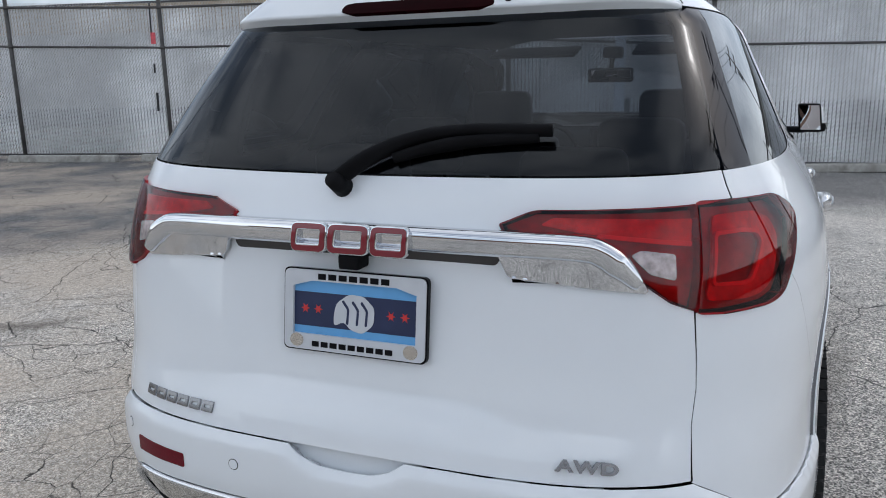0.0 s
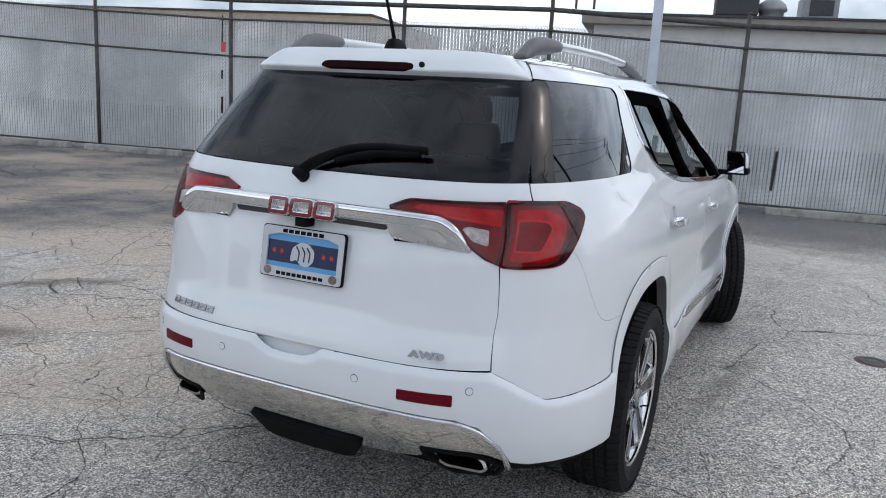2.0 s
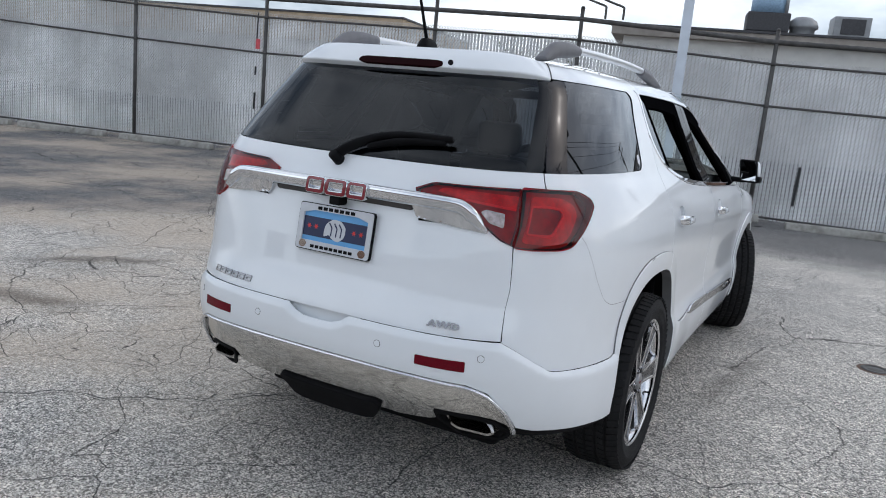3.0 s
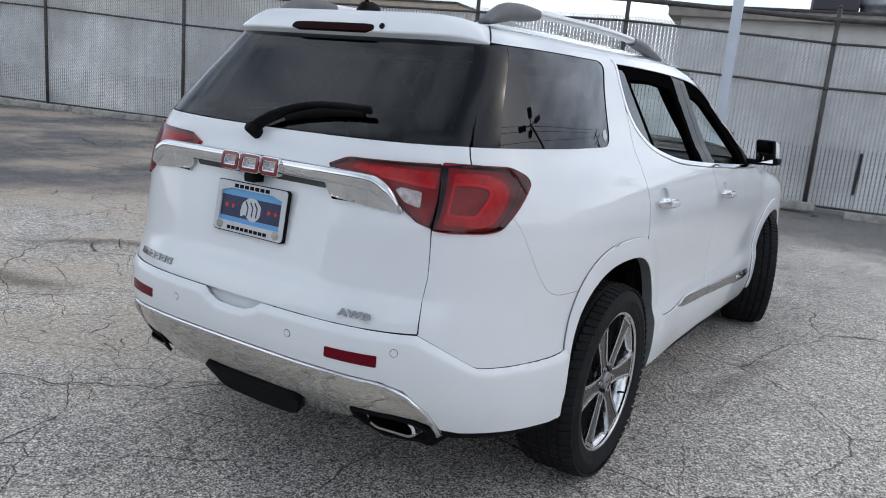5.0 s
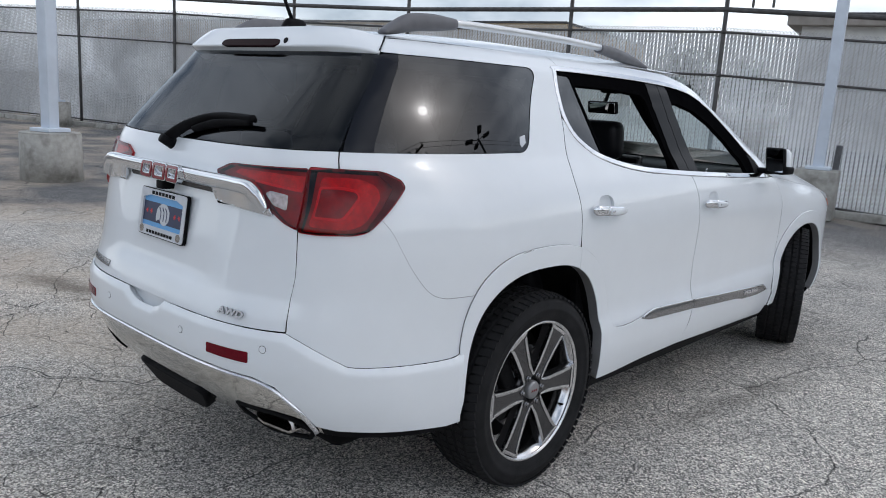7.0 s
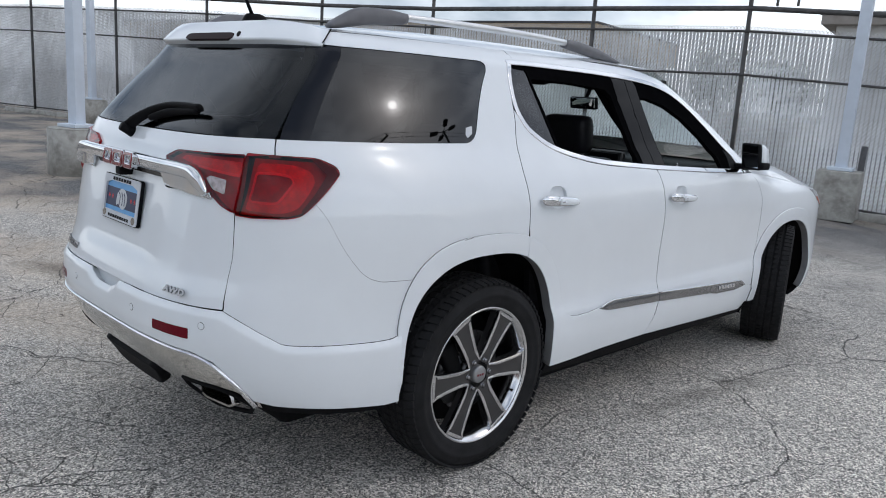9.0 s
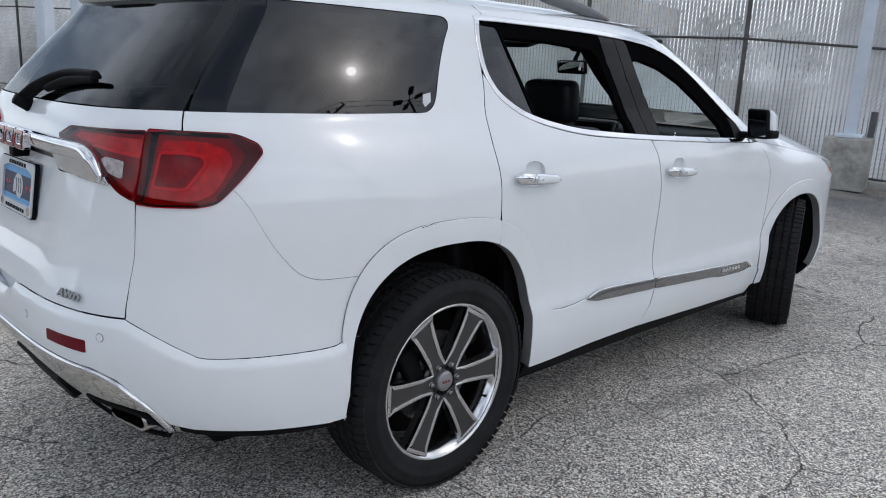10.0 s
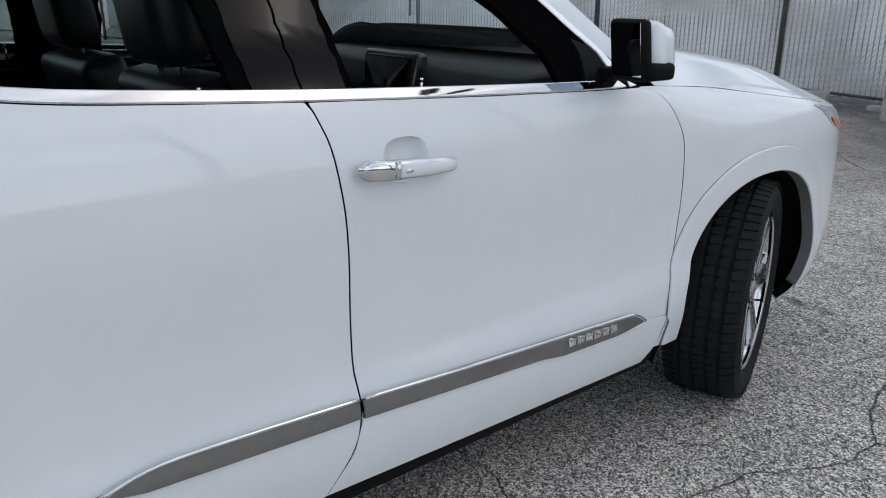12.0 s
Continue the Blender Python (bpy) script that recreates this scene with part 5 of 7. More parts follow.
def make_rim(parent):
    """A six-spoke machined alloy rim with dark pockets; its outer face looks along +x."""
    barrel = [(0.266, 0.100), (0.272, 0.106), (0.278, 0.106), (0.280, 0.100), (0.272, 0.094), (0.262, 0.086), (0.250, 0.060), (0.244, -0.02), (0.252, -0.09), (0.268, -0.104)]
    vs, fs = lathe(barrel, 72)
    rim = data_part("rim", vs, fs, ALLOY, parent, "machined alloy rim with dark grey spoke faces")
    for i in range(6):
        rot = pose(0, 0, 0, 60 * i + 30)
        # spoke body with a dark face, between two raised bright edges that meet along the rim
        outline = [(-0.034, 0.050), (-0.033, 0.105), (-0.040, 0.190), (-0.047, 0.236), (-0.055, 0.262), (0.055, 0.262), (0.047, 0.236), (0.040, 0.190), (0.033, 0.105), (0.034, 0.050)]
        face_x = lambda b: 0.096 - 0.012 * (0.258 - b) / 0.2
        k = len(outline)
        bm = bmesh.new()
        front = [bm.verts.new((face_x(b), a * 0.97, b)) for a, b in outline]
        back = [bm.verts.new((0.045, a * 0.8, b)) for a, b in outline]
        bm.faces.new(front)
        bm.faces.new(back[::-1])
        for q in range(k):
            bm.faces.new((front[q], back[q], back[(q + 1) % k], front[(q + 1) % k]))
        bmesh.ops.recalc_face_normals(bm, faces=bm.faces)
        bmesh.ops.transform(bm, matrix=rot, verts=bm.verts)
        part("spoke", bm, GUNMETAL, rim, "dark grey spoke face", smooth=False)
        bm = bmesh.new()
        mid, ins = inset(outline, 0.0060), inset(outline, 0.0135)
        rows = [[bm.verts.new((face_x(b) + h, a, b)) for a, b in ln] for ln, h in ((outline, -0.012), (outline, 0.003), (mid, 0.0045), (ins, 0.003), (ins, -0.004))]
        for r0, r1 in zip(rows[:-1], rows[1:]):
            for q in range(k - 1):
                bm.faces.new((r0[q], r0[q + 1], r1[q + 1], r1[q]))
        bmesh.ops.recalc_face_normals(bm, faces=bm.faces)
        bmesh.ops.transform(bm, matrix=rot, verts=bm.verts)
        part("spoke_edge", bm, ALLOY, rim, "bright machined spoke edge", smooth=False)
        bm = bmesh.new()
        a = math.radians(60 * i)
        c, s = math.cos(a) * 0.060, math.sin(a) * 0.060
        add_cyl(bm, (0.06, c, s), (0.090, c, s), 0.0125, 0.011, 6)
        add_cyl(bm, (0.090, c, s), (0.095, c, s), 0.011, 0.006, 12)
        part("lug_nut", bm, BADGE_METAL, rim)
    vs, fs = lathe([(0.001, 0.070), (0.082, 0.070), (0.082, 0.055), (0.030, 0.04)], 36)
    data_part("hub_face", vs, fs, GUNMETAL, rim)
    vs, fs = lathe([(0.0005, 0.0965), (0.028, 0.0960), (0.033, 0.094), (0.036, 0.089), (0.036, 0.06)], 32)
    cap = data_part("centre_cap", vs, fs, CAP_GREY, rim, "silver centre cap")
    bm = bmesh.new()
    for k in (-1, 0, 1):
        add_box(bm, (0.0965, k * 0.013, 0), (0.0016, 0.009, 0.009), bevel=0.0006, seg=1)
    part("cap_mark", bm, BADGE_RED, cap)
    vs, fs = lathe([(0.165, 0.015), (0.165, 0.03), (0.06, 0.03), (0.06, 0.015)], 40)
    data_part("brake_disc", vs, fs, GUNMETAL, rim)
    vs, fs = lathe([(0.001, -0.055), (0.235, -0.060), (0.240, -0.075)], 40)
    data_part("brake_shield", vs, fs, DARK, rim)
    bm = bmesh.new()
    add_box(bm, (0.03, -0.12, 0.06), (0.06, 0.07, 0.16), rot=(28, 0, 0), bevel=0.012)
    part("brake_caliper", bm, DARK, rim)
    bm = bmesh.new()
    add_cyl(bm, (0.075, 0.21, -0.115), (0.105, 0.195, -0.105), 0.004, seg=8)
    part("valve", bm, BLACK, rim)
    return rim


def make_wheel(at, turn):
    w = new("wheel")
    w.parent = car
    w.matrix_local = pose(*at, 0, 0, turn)
    make_tyre(w)
    make_rim(w)
    return w


wheel = make_wheel((0.818, Y_REAR_AXLE, HUB_Z + 0.005), 0)


def copy_wheel(m):
    """Another wheel of the car that shares the first one's meshes."""
    made = {}
    for o in (wheel, *wheel.children_recursive):
        c = o.copy()
        scene.collection.objects.link(c)
        c.parent = made.get(o.parent, o.parent)
        made[o] = c
    made[wheel].matrix_local = m


STEER = 20
copy_wheel(pose(-0.818, Y_REAR_AXLE, HUB_Z + 0.005, 0, 0, 180))
copy_wheel(pose(0.825, Y_FRONT_AXLE + 0.015, HUB_Z + 0.005, 0, 0, STEER))
copy_wheel(pose(-0.785, Y_FRONT_AXLE + 0.015, HUB_Z + 0.005, 0, 0, 180 + STEER))
bm = bmesh.new()
add_box(bm, (0, 2.50, 0.30), (1.56, 1.95, 0.22), bevel=0.03)
add_box(bm, (0, 1.05, 0.32), (1.10, 1.30, 0.22), bevel=0.03)
add_box(bm, (0, 0.56, 0.34), (0.98, 0.30, 0.16), bevel=0.03)
add_box(bm, (0, 4.05, 0.32), (1.00, 1.20, 0.20), bevel=0.03)
part("underbody", bm, DARK, car)
# ---- brightwork and badges at the rear ----
bar_line = spl([(-0.545, 1.092), (-0.515, 1.122), (-0.482, 1.146), (-0.44, 1.156), (-0.30, 1.159), (0.0, 1.160), (0.30, 1.159), (0.44, 1.156), (0.482, 1.146), (0.515, 1.122), (0.545, 1.092)], 6)
bar_pts = skin(np.array([u_at("x", a, b) for a, b in bar_line]), np.array([b for a, b in bar_line]), 0.012)
bar_prof = [(-0.020, -0.020), (0.004, -0.020), (0.016, -0.018), (0.021, -0.013), (0.0265, -0.002), (0.029, 0.005), (0.027, 0.010), (0.020, 0.0155), (0.008, 0.0185), (-0.020, 0.0195)]
vs, fs = sweep(bar_pts, lambda t: [(a * (0.55 + 0.45 * min(1, 8 * min(t, 1 - t))), b * (0.55 + 0.75 * min(1, 8 * min(t, 1 - t)))) for a, b in bar_prof], up=lambda t, p: (0, 0.35, 1))
chrome_bar = data_part("chrome_bar", vs, fs, CHROME, tailgate, "broad chrome bar across the tailgate")
for s in (False, True):
    patch("bar_plate", [fillet(chart(X([(0.30, 1.142), (0.318, 1.100), (0.46, 1.087), (0.562, 1.078), (0.545, 1.104), (0.490, 1.148)])), 0.008)], CHROME, chrome_bar, off=0.026, mirror=s, flange=0.012, step=0.012, bevel=0.003, dip=lambda u, z: 0.30 * (1.142 - z))
patch("latch_recess", [fillet(chart(X([(-0.29, 1.118), (0.29, 1.118), (0.30, 1.140), (-0.30, 1.140)])), 0.008)], GUNMETAL, chrome_bar, off=0.002, flange=0.01, step=0.03)
for i, wd in enumerate((0.076, 0.088, 0.076)):
    x0 = (-0.126, -0.044, 0.050)[i]
    lo = chart(X([(x0, 1.134), (x0 + wd, 1.134), (x0 + wd + 0.004, 1.176), (x0 + 0.004, 1.176)]))
    bd = patch("badge_block", [fillet(lo, 0.012), fillet(inset(lo, 0.0135), 0.004)], CHROME, chrome_bar, off=0.050, step=0.02, flange=0.022, bevel=0.003)
    patch("badge_face", [fillet(inset(lo, 0.0022), 0.010), fillet(inset(lo, 0.0122), 0.005)], BADGE_RED, bd, off=0.0525, step=0.01, flange=0.004, bevel=0.001, label="red enamel badge face")
bm = bmesh.new()
add_box(bm, (0, 0.052, 1.112), (0.045, 0.05, 0.03), bevel=0.006)
part("rear_camera", bm, BLACK, tailgate)
# small chrome model lettering drawn as plain blocks
for i in range(6):
    x0 = -0.548 + i * 0.037
    pts = chart(X([(x0, 0.762), (x0 + 0.029, 0.762), (x0 + 0.032, 0.783), (x0 + 0.003, 0.783)]))
    patch("model_mark", [pts, inset(pts, 0.0085)], BADGE_METAL, tailgate, off=0.004, step=0.02, flange=0.004, bevel=0.001)


def letters(text, size, at, right, up, material, parent, name, depth=0.002):
    """Raised lettering, turned into a mesh, its lower left corner at a place."""
    cu = bpy.data.curves.new(name, "FONT")
    cu.body, cu.size, cu.extrude, cu.bevel_depth = text, size, depth, 0.0004
    cu.space_character, cu.offset = 1.12, 0.0009
    tmp = new(name, cu)
    me = bpy.data.meshes.new_from_object(tmp.evaluated_get(bpy.context.evaluated_depsgraph_get()))
    bpy.data.objects.remove(tmp)
    right, up = Vector(right).normalized(), Vector(up).normalized()
    out = right.cross(up)
    m = Matrix((right, up, out)).transposed().to_4x4()
    m.translation = Vector(at)
    me.transform(m)
    me.materials.clear()
    me.materials.append(material)
    ob = new(name, me)
    ob.parent = parent
    return ob


p0 = skin(u_at("x", 0.425, 0.760), 0.760, 0.003)
p1 = skin(u_at("x", 0.525, 0.760), 0.760, 0.003)
p2 = skin(u_at("x", 0.425, 0.785), 0.785, 0.003)
awd = letters("AWD", 0.029, p0, Vector(p1) - Vector(p0), Vector(p2) - Vector(p0), BADGE_METAL, tailgate, "drive_badge", 0.003)
awd.data.transform(Matrix.Translation(Vector(p0)) @ Matrix.Diagonal((1.5, 1.0, 1.0, 1)) @ Matrix.Translation(-Vector(p0)))

# number plate in its dealer frame
plate = new("number_plate")
plate.parent = tailgate
plate.matrix_local = pose(0.002, 0.040, 1.005, 82, 0, 0)
plate["label"] = "blue dealer plate in a pale frame"


def plate_piece(name, loops, z0, z1, material, label=""):
    v, f = mesh_2d(loops, 0.05, 0.02)
    n = len(v)
    vs = [(a, b, z1) for a, b in v] + [(a, b, z0) for a, b in v]
    fs = [t if (v[t[1]][0] - v[t[0]][0]) * (v[t[2]][1] - v[t[0]][1]) - (v[t[1]][1] - v[t[0]][1]) * (v[t[2]][0] - v[t[0]][0]) > 0 else t[::-1] for t in f]
    cnt = {(t[i], t[(i + 1) % 3]) for t in fs for i in range(3)}
    fs = fs + [(j, i, i + n, j + n) for i, j in cnt if (j, i) not in cnt]
    return data_part(name, vs, fs, material, plate, label, smooth=False)


def rect(x0, y0, x1, y1, r=0.0):
    q = [(x0, y0), (x1, y0), (x1, y1), (x0, y1)]
    return fillet(q, r) if r else q


plate_piece("plate_back", [rect(-0.150, -0.074, 0.150, 0.074)], -0.004, 0.0, PLATE_BLUE, "light blue plate")
plate_piece("plate_band", [rect(-0.150, -0.034, 0.150, 0.036)], 0.0, 0.0008, PLATE_NAVY)
plate_piece("plate_frame", [rect(-0.158, -0.082, 0.158, 0.082, 0.014), [(-0.138, -0.050), (0.138, -0.050), (0.138, 0.048), (0.095, 0.060), (-0.095, 0.060), (-0.138, 0.048)]], -0.006, 0.007, PLATE_WHITE, "pale plate frame")
plate_piece("frame_edge", [rect(-0.161, -0.085, 0.161, 0.085, 0.014), rect(-0.156, -0.080, 0.156, 0.080, 0.012)], -0.008, 0.004, GLOSS_BLACK)
for i in range(7):
    plate_piece("frame_mark", [rect(-0.080 + i * 0.0236, 0.0635, -0.062 + i * 0.0236, 0.0755)], 0.007, 0.0078, BLACK)
for i in range(9):
    plate_piece("frame_mark", [rect(-0.092 + i * 0.0207, -0.0745, -0.076 + i * 0.0207, -0.0635)], 0.007, 0.0078, BLACK)
for x in (-0.128, 0.128):
    plate_piece("frame_emblem", [[(x + 0.016 * math.cos(a * math.pi / 6), -0.064 + 0.014 * math.sin(a * math.pi / 6)) for a in range(12)]], 0.007, 0.0075, SATIN)
for x in (-0.112, -0.082, 0.082, 0.112):
    star = [(x + (0.0105 if a % 2 == 0 else 0.0045) * math.cos(a * math.pi / 6), 0.002 + (0.0105 if a % 2 == 0 else 0.0045) * math.sin(a * math.pi / 6)) for a in range(12)]
    plate_piece("plate_star", [star], 0.0008, 0.0014, PLATE_RED)
plate_piece("plate_crest", [fillet([(-0.045, -0.030), (-0.046, -0.008), (-0.040, 0.018), (-0.012, 0.038), (0.022, 0.036), (0.046, 0.014), (0.044, -0.020), (0.020, -0.040), (-0.008, -0.034), (-0.022, -0.018)], 0.010)], 0.0008, 0.0016, PLATE_WHITE, "plain white crest shape")
for k in (-0.018, 0.004, 0.024):
    plate_piece("crest_stroke", [fillet([(k - 0.006, 0.026), (k + 0.008, 0.008), (k + 0.006, -0.024), (k + 0.0005, -0.024), (k + 0.003, 0.006), (k - 0.010, 0.022)], 0.004)], 0.0016, 0.002, PLATE_NAVY)

# rear wiper
def on_skin(pts, off):
    ln = spl(pts, 6)
    return skin(np.array([u_at("x", a, b) for a, b in ln]), np.array([b for a, b in ln]), off)


wiper = new("rear_wiper")
wiper.parent = tailgate
vs, fs = sweep(on_skin([(-0.052, 1.252), (-0.018, 1.278), (0.03, 1.304), (0.10, 1.328), (0.20, 1.343), (0.37, 1.345)], 0.024), lambda t: oval(0.008 + 0.003 * math.sin(math.pi * t), 0.0215 - 0.008 * t, 12, 2.6), up=(0, -0.6, 0.8))
data_part("wiper_arm", vs, fs, BLACK, wiper, "thick black plastic wiper arm")
vs, fs = sweep(on_skin([(0.060, 1.300), (0.13, 1.318), (0.22, 1.332), (0.345, 1.340)], 0.012), lambda t: oval(0.009, 0.018 - 0.006 * abs(2 * t - 1), 8), up=(0, -0.6, 0.8))
data_part("wiper_blade", vs, fs, BLACK, wiper)
bm = bmesh.new()
pv, pn = Vector(skin(u_at("x", -0.045, 1.250), 1.250)), Vector(normal(u_at("x", -0.045, 1.250), np.array(1.250)))
add_cyl(bm, pv, pv + pn * 0.048, 0.022, 0.016, 16)
part("wiper_pivot", bm, BLACK, wiper)

# exhaust tips
for s in (1, -1):
    loop = [(0.475, 0.436), (0.485, 0.416), (0.512, 0.384), (0.535, 0.374), (0.640, 0.366), (0.660, 0.378), (0.650, 0.400), (0.625, 0.422), (0.600, 0.432)]
    loop = fillet([(a - 0.012, b + 0.012) for a, b in loop], 0.008)
    inner = inset(loop, 0.0085)
    vs, fs = [], []
    k = len(loop)
    rings = [(loop, 0.30, 0.0), (loop, 0.100, 0.0), (inner, 0.097, 0.0), (inner, 0.28, 0.0)]
    for lp, y, _ in rings:
        vs += [(s * a, y + (b - 0.39) * 0.22 + max(0, a - 0.50) * 0.30, b) for a, b in lp]
    for r in range(3):
        for i in range(k):
            fs.append((r * k + i, r * k + (i + 1) % k, (r + 1) * k + (i + 1) % k, (r + 1) * k + i))
    data_part("exhaust_tip", vs, fs, TIP, car, "polished trapezoid exhaust tip", smooth=False)
    data_part("exhaust_bore", [(s * a, 0.20 + max(0, a - 0.50) * 0.30, b) for a, b in inner], [tuple(range(k))], DARK, car)
    sr = fillet(chart(X([(0.450, 0.462), (0.456, 0.424), (0.52, 0.358), (0.65, 0.352), (0.680, 0.388), (0.643, 0.438), (0.592, 0.456)])), 0.01)
    patch("exhaust_surround", [sr, inset(sr, 0.011)], DARK, bumper, off=0.0118, mirror=s < 0, flange=0.01, step=0.03)

# small flaps in front of the rear wheels
for s in (1, -1):
    bm = bmesh.new()
    add_box(bm, (s * 0.80, 1.492, 0.285), (0.17, 0.018, 0.13), rot=(-8, 0, 0), bevel=0.006)
    part("wheel_flap", bm, BLACK, car)

# roof rails and aerial
for s in (1, -1):
    rail = new("roof_rail")
    rail.parent = car
    rx = lambda y: 0.500 - 0.02 * abs((y - 1.5) / 0.9) ** 2
    path = [(s * rx(y), y, z) for y, z in spl([(0.93, 1.738), (1.2, 1.741), (1.5, 1.742), (1.75, 1.739), (1.98, 1.732)], 5)]
    vs, fs = sweep(path, oval(0.021, 0.015, 12, 2.6))
    data_part("rail_bar", vs, fs, RAIL_SILVER, rail, "satin silver roof rail bar")
    for nm, pts, hs in (("rail_foot", [(0.60, 1.672), (0.66, 1.695), (0.73, 1.718), (0.83, 1.728), (0.95, 1.733)], (0.008, 0.024, 0.032, 0.031, 0.020)), ("rail_foot", [(1.96, 1.729), (2.08, 1.720), (2.20, 1.706), (2.32, 1.690), (2.44, 1.672)], (0.019, 0.026, 0.026, 0.020, 0.006))):
        ln = spl(pts, 5)
        hh = curve_of([(i / 4, h) for i, h in enumerate(hs)])
        vs, fs = sweep([(s * rx(y), y, z) for y, z in ln], lambda t: oval(0.024, float(hh(t)), 12, 2.6))
        data_part(nm, vs, fs, RAIL_GREY, rail, "dark grey plastic rail foot")
aerial = new("aerial")
aerial.parent = car
bm = bmesh.new()
add_box(bm, (0, 0.585, 1.698), (0.055, 0.13, 0.055), bevel=0.018, taper=0.6)
part("aerial_base", bm, BLACK, aerial)
bm = bmesh.new()
add_cyl(bm, (0, 0.575, 1.715), (0, 0.47, 1.93), 0.0075, 0.0045, 10)
part("aerial_mast", bm, BLACK, aerial)

# door mirrors
MIRROR = mat("mirror_glass", (0.75, 0.78, 0.80), 0.01, metal=1.0)
for s in (1, -1):
    mir = new("door_mirror")
    mir.parent = car
    mir.matrix_local = pose(s * 0.985, 3.165, 1.222, 0, 0, s * -4)

    def lean(bm):
        for v in bm.verts:
            v.co.x += s * (v.co.z / 0.15) * -0.018

    bm = bmesh.new()
    add_box(bm, (s * -0.006, 0.018, 0.0), (0.112, 0.100, 0.138), bevel=0.040, seg=4)
    for v in bm.verts:
        if v.co.y > 0.02:
            v.co.x *= 0.82
            v.co.z *= 0.80
    lean(bm)
    part("mirror_cap", bm, PAINT, mir, "white mirror housing")
    bm = bmesh.new()
    add_box(bm, (s * -0.014, -0.042, 0.0), (0.108, 0.036, 0.144), bevel=0.016, seg=3)
    lean(bm)
    part("mirror_surround", bm, BLACK, mir)
    bm = bmesh.new()
    add_box(bm, (s * -0.014, -0.0608, 0.002), (0.092, 0.0012, 0.122))
    lean(bm)
    part("mirror_pane", bm, MIRROR, mir, "mirror glass", smooth=False)
    bm = bmesh.new()
    add_box(bm, (s * 0.020, -0.008, -0.048), (0.085, 0.090, 0.042), bevel=0.014)
    add_box(bm, (s * -0.090, 0.0, -0.062), (0.12, 0.07, 0.030), bevel=0.010)
    part("mirror_foot", bm, BLACK, mir)
    patch("mirror_sail", [chart(Y([(3.07, 1.140), (3.245, 1.132), (3.165, 1.216), (3.08, 1.245)]))], BLACK, car, off=-0.002, mirror=s < 0)
# service sticker on the quarter glass
patch("sticker", [chart(Y([(1.035, 1.300), (1.066, 1.316), (1.075, 1.345), (1.040, 1.338), (1.028, 1.312)]))], PLATE_WHITE, car, off=-0.0018, flange=0, label="small white sticker")

# ---- interior ----
def rounded(name, boxes, material, parent, label=""):
    bm = bmesh.new()
    for c, sz, rot, bv in boxes:
        add_box(bm, c, sz, rot, bevel=bv, seg=3)
    return part(name, bm, material, parent, label)


def make_seat(x, y, z, w, high):
    seat = new("seat")
    seat.parent = car
    seat.location = (x, y, z)
    rounded("cushion", [((0, 0.27, 0.0), (w, 0.54, 0.17), (4, 0, 0), 0.05), ((-w / 2 + 0.04, 0.27, 0.04), (0.09, 0.50, 0.16), (4, 0, 0), 0.04), ((w / 2 - 0.04, 0.27, 0.04), (0.09, 0.50, 0.16), (4, 0, 0), 0.04)], LEATHER, seat)
    rounded("backrest", [((0, -0.04, high / 2), (w * 0.96, 0.13, high), (14, 0, 0), 0.05), ((-w / 2 + 0.04, -0.01, high / 2 - 0.04), (0.10, 0.17, high * 0.82), (14, 0, 0), 0.045), ((w / 2 - 0.04, -0.01, high / 2 - 0.04), (0.10, 0.17, high * 0.82), (14, 0, 0), 0.045)], LEATHER, seat, "black leather backrest")
    rounded("headrest", [((0, -0.125, high + 0.105), (0.275, 0.115, 0.195), (8, 0, 0), 0.05)], LEATHER, seat, "black leather headrest")
    for k in (-0.07, 0.07):
        bm = bmesh.new()
        add_cyl(bm, (k, -0.10, high - 0.06), (k, -0.12, high + 0.05), 0.006, seg=8)
        part("headrest_rod", bm, GUNMETAL, seat)
    pth = [(a, -0.045 + 0.075 * 0 - (b / high) * 0.115 + 0.068, b) for a, b in spl([(-w * 0.45, 0.15), (-w * 0.46, high * 0.8), (-w * 0.30, high - 0.01), (w * 0.30, high - 0.01), (w * 0.46, high * 0.8), (w * 0.45, 0.15)], 5)]
    vs, fs = sweep(pth, oval(0.003, 0.003, 6), up=(0, 1, 0.1))
    data_part("piping", vs, fs, mat("grey_stitching", (0.20, 0.20, 0.20), 0.6), seat)
    return seat


make_seat(0.38, 2.34, 0.62, 0.54, 0.57)
make_seat(-0.38, 2.34, 0.62, 0.54, 0.57)
make_seat(0.38, 1.42, 0.62, 0.50, 0.50)
make_seat(-0.38, 1.42, 0.62, 0.50, 0.50)
make_seat(0.30, 0.80, 0.66, 0.46, 0.42)
make_seat(-0.30, 0.80, 0.66, 0.46, 0.42)
bm = bmesh.new()
add_box(bm, (0, 1.9, 0.46), (1.62, 3.2, 0.06), bevel=0.01)
part("cabin_floor", bm, CARPET, car)
bm = bmesh.new()
add_box(bm, (0, 0.42, 0.60), (1.2, 0.55, 0.22), bevel=0.02)
part("cargo_floor", bm, CARPET, car)
# headliner under the roof
vs, fs = [], []
for j in range(25):
    y = 0.55 + 2.2 * j / 24
    w = abs(float(skin(u_at("y", y, 1.60), 1.60)[0])) - 0.03 if y < 2.7 else 0.56
    for i in range(13):
        x = -1 + i / 6
        vs.append((w * x, y, 1.645 - 0.05 * abs(x) ** 4))
for j in range(24):
    for i in range(12):
        a = j * 13 + i
        fs.append((a, a + 13, a + 14, a + 1))
data_part("headliner", vs, fs, LINER, car)
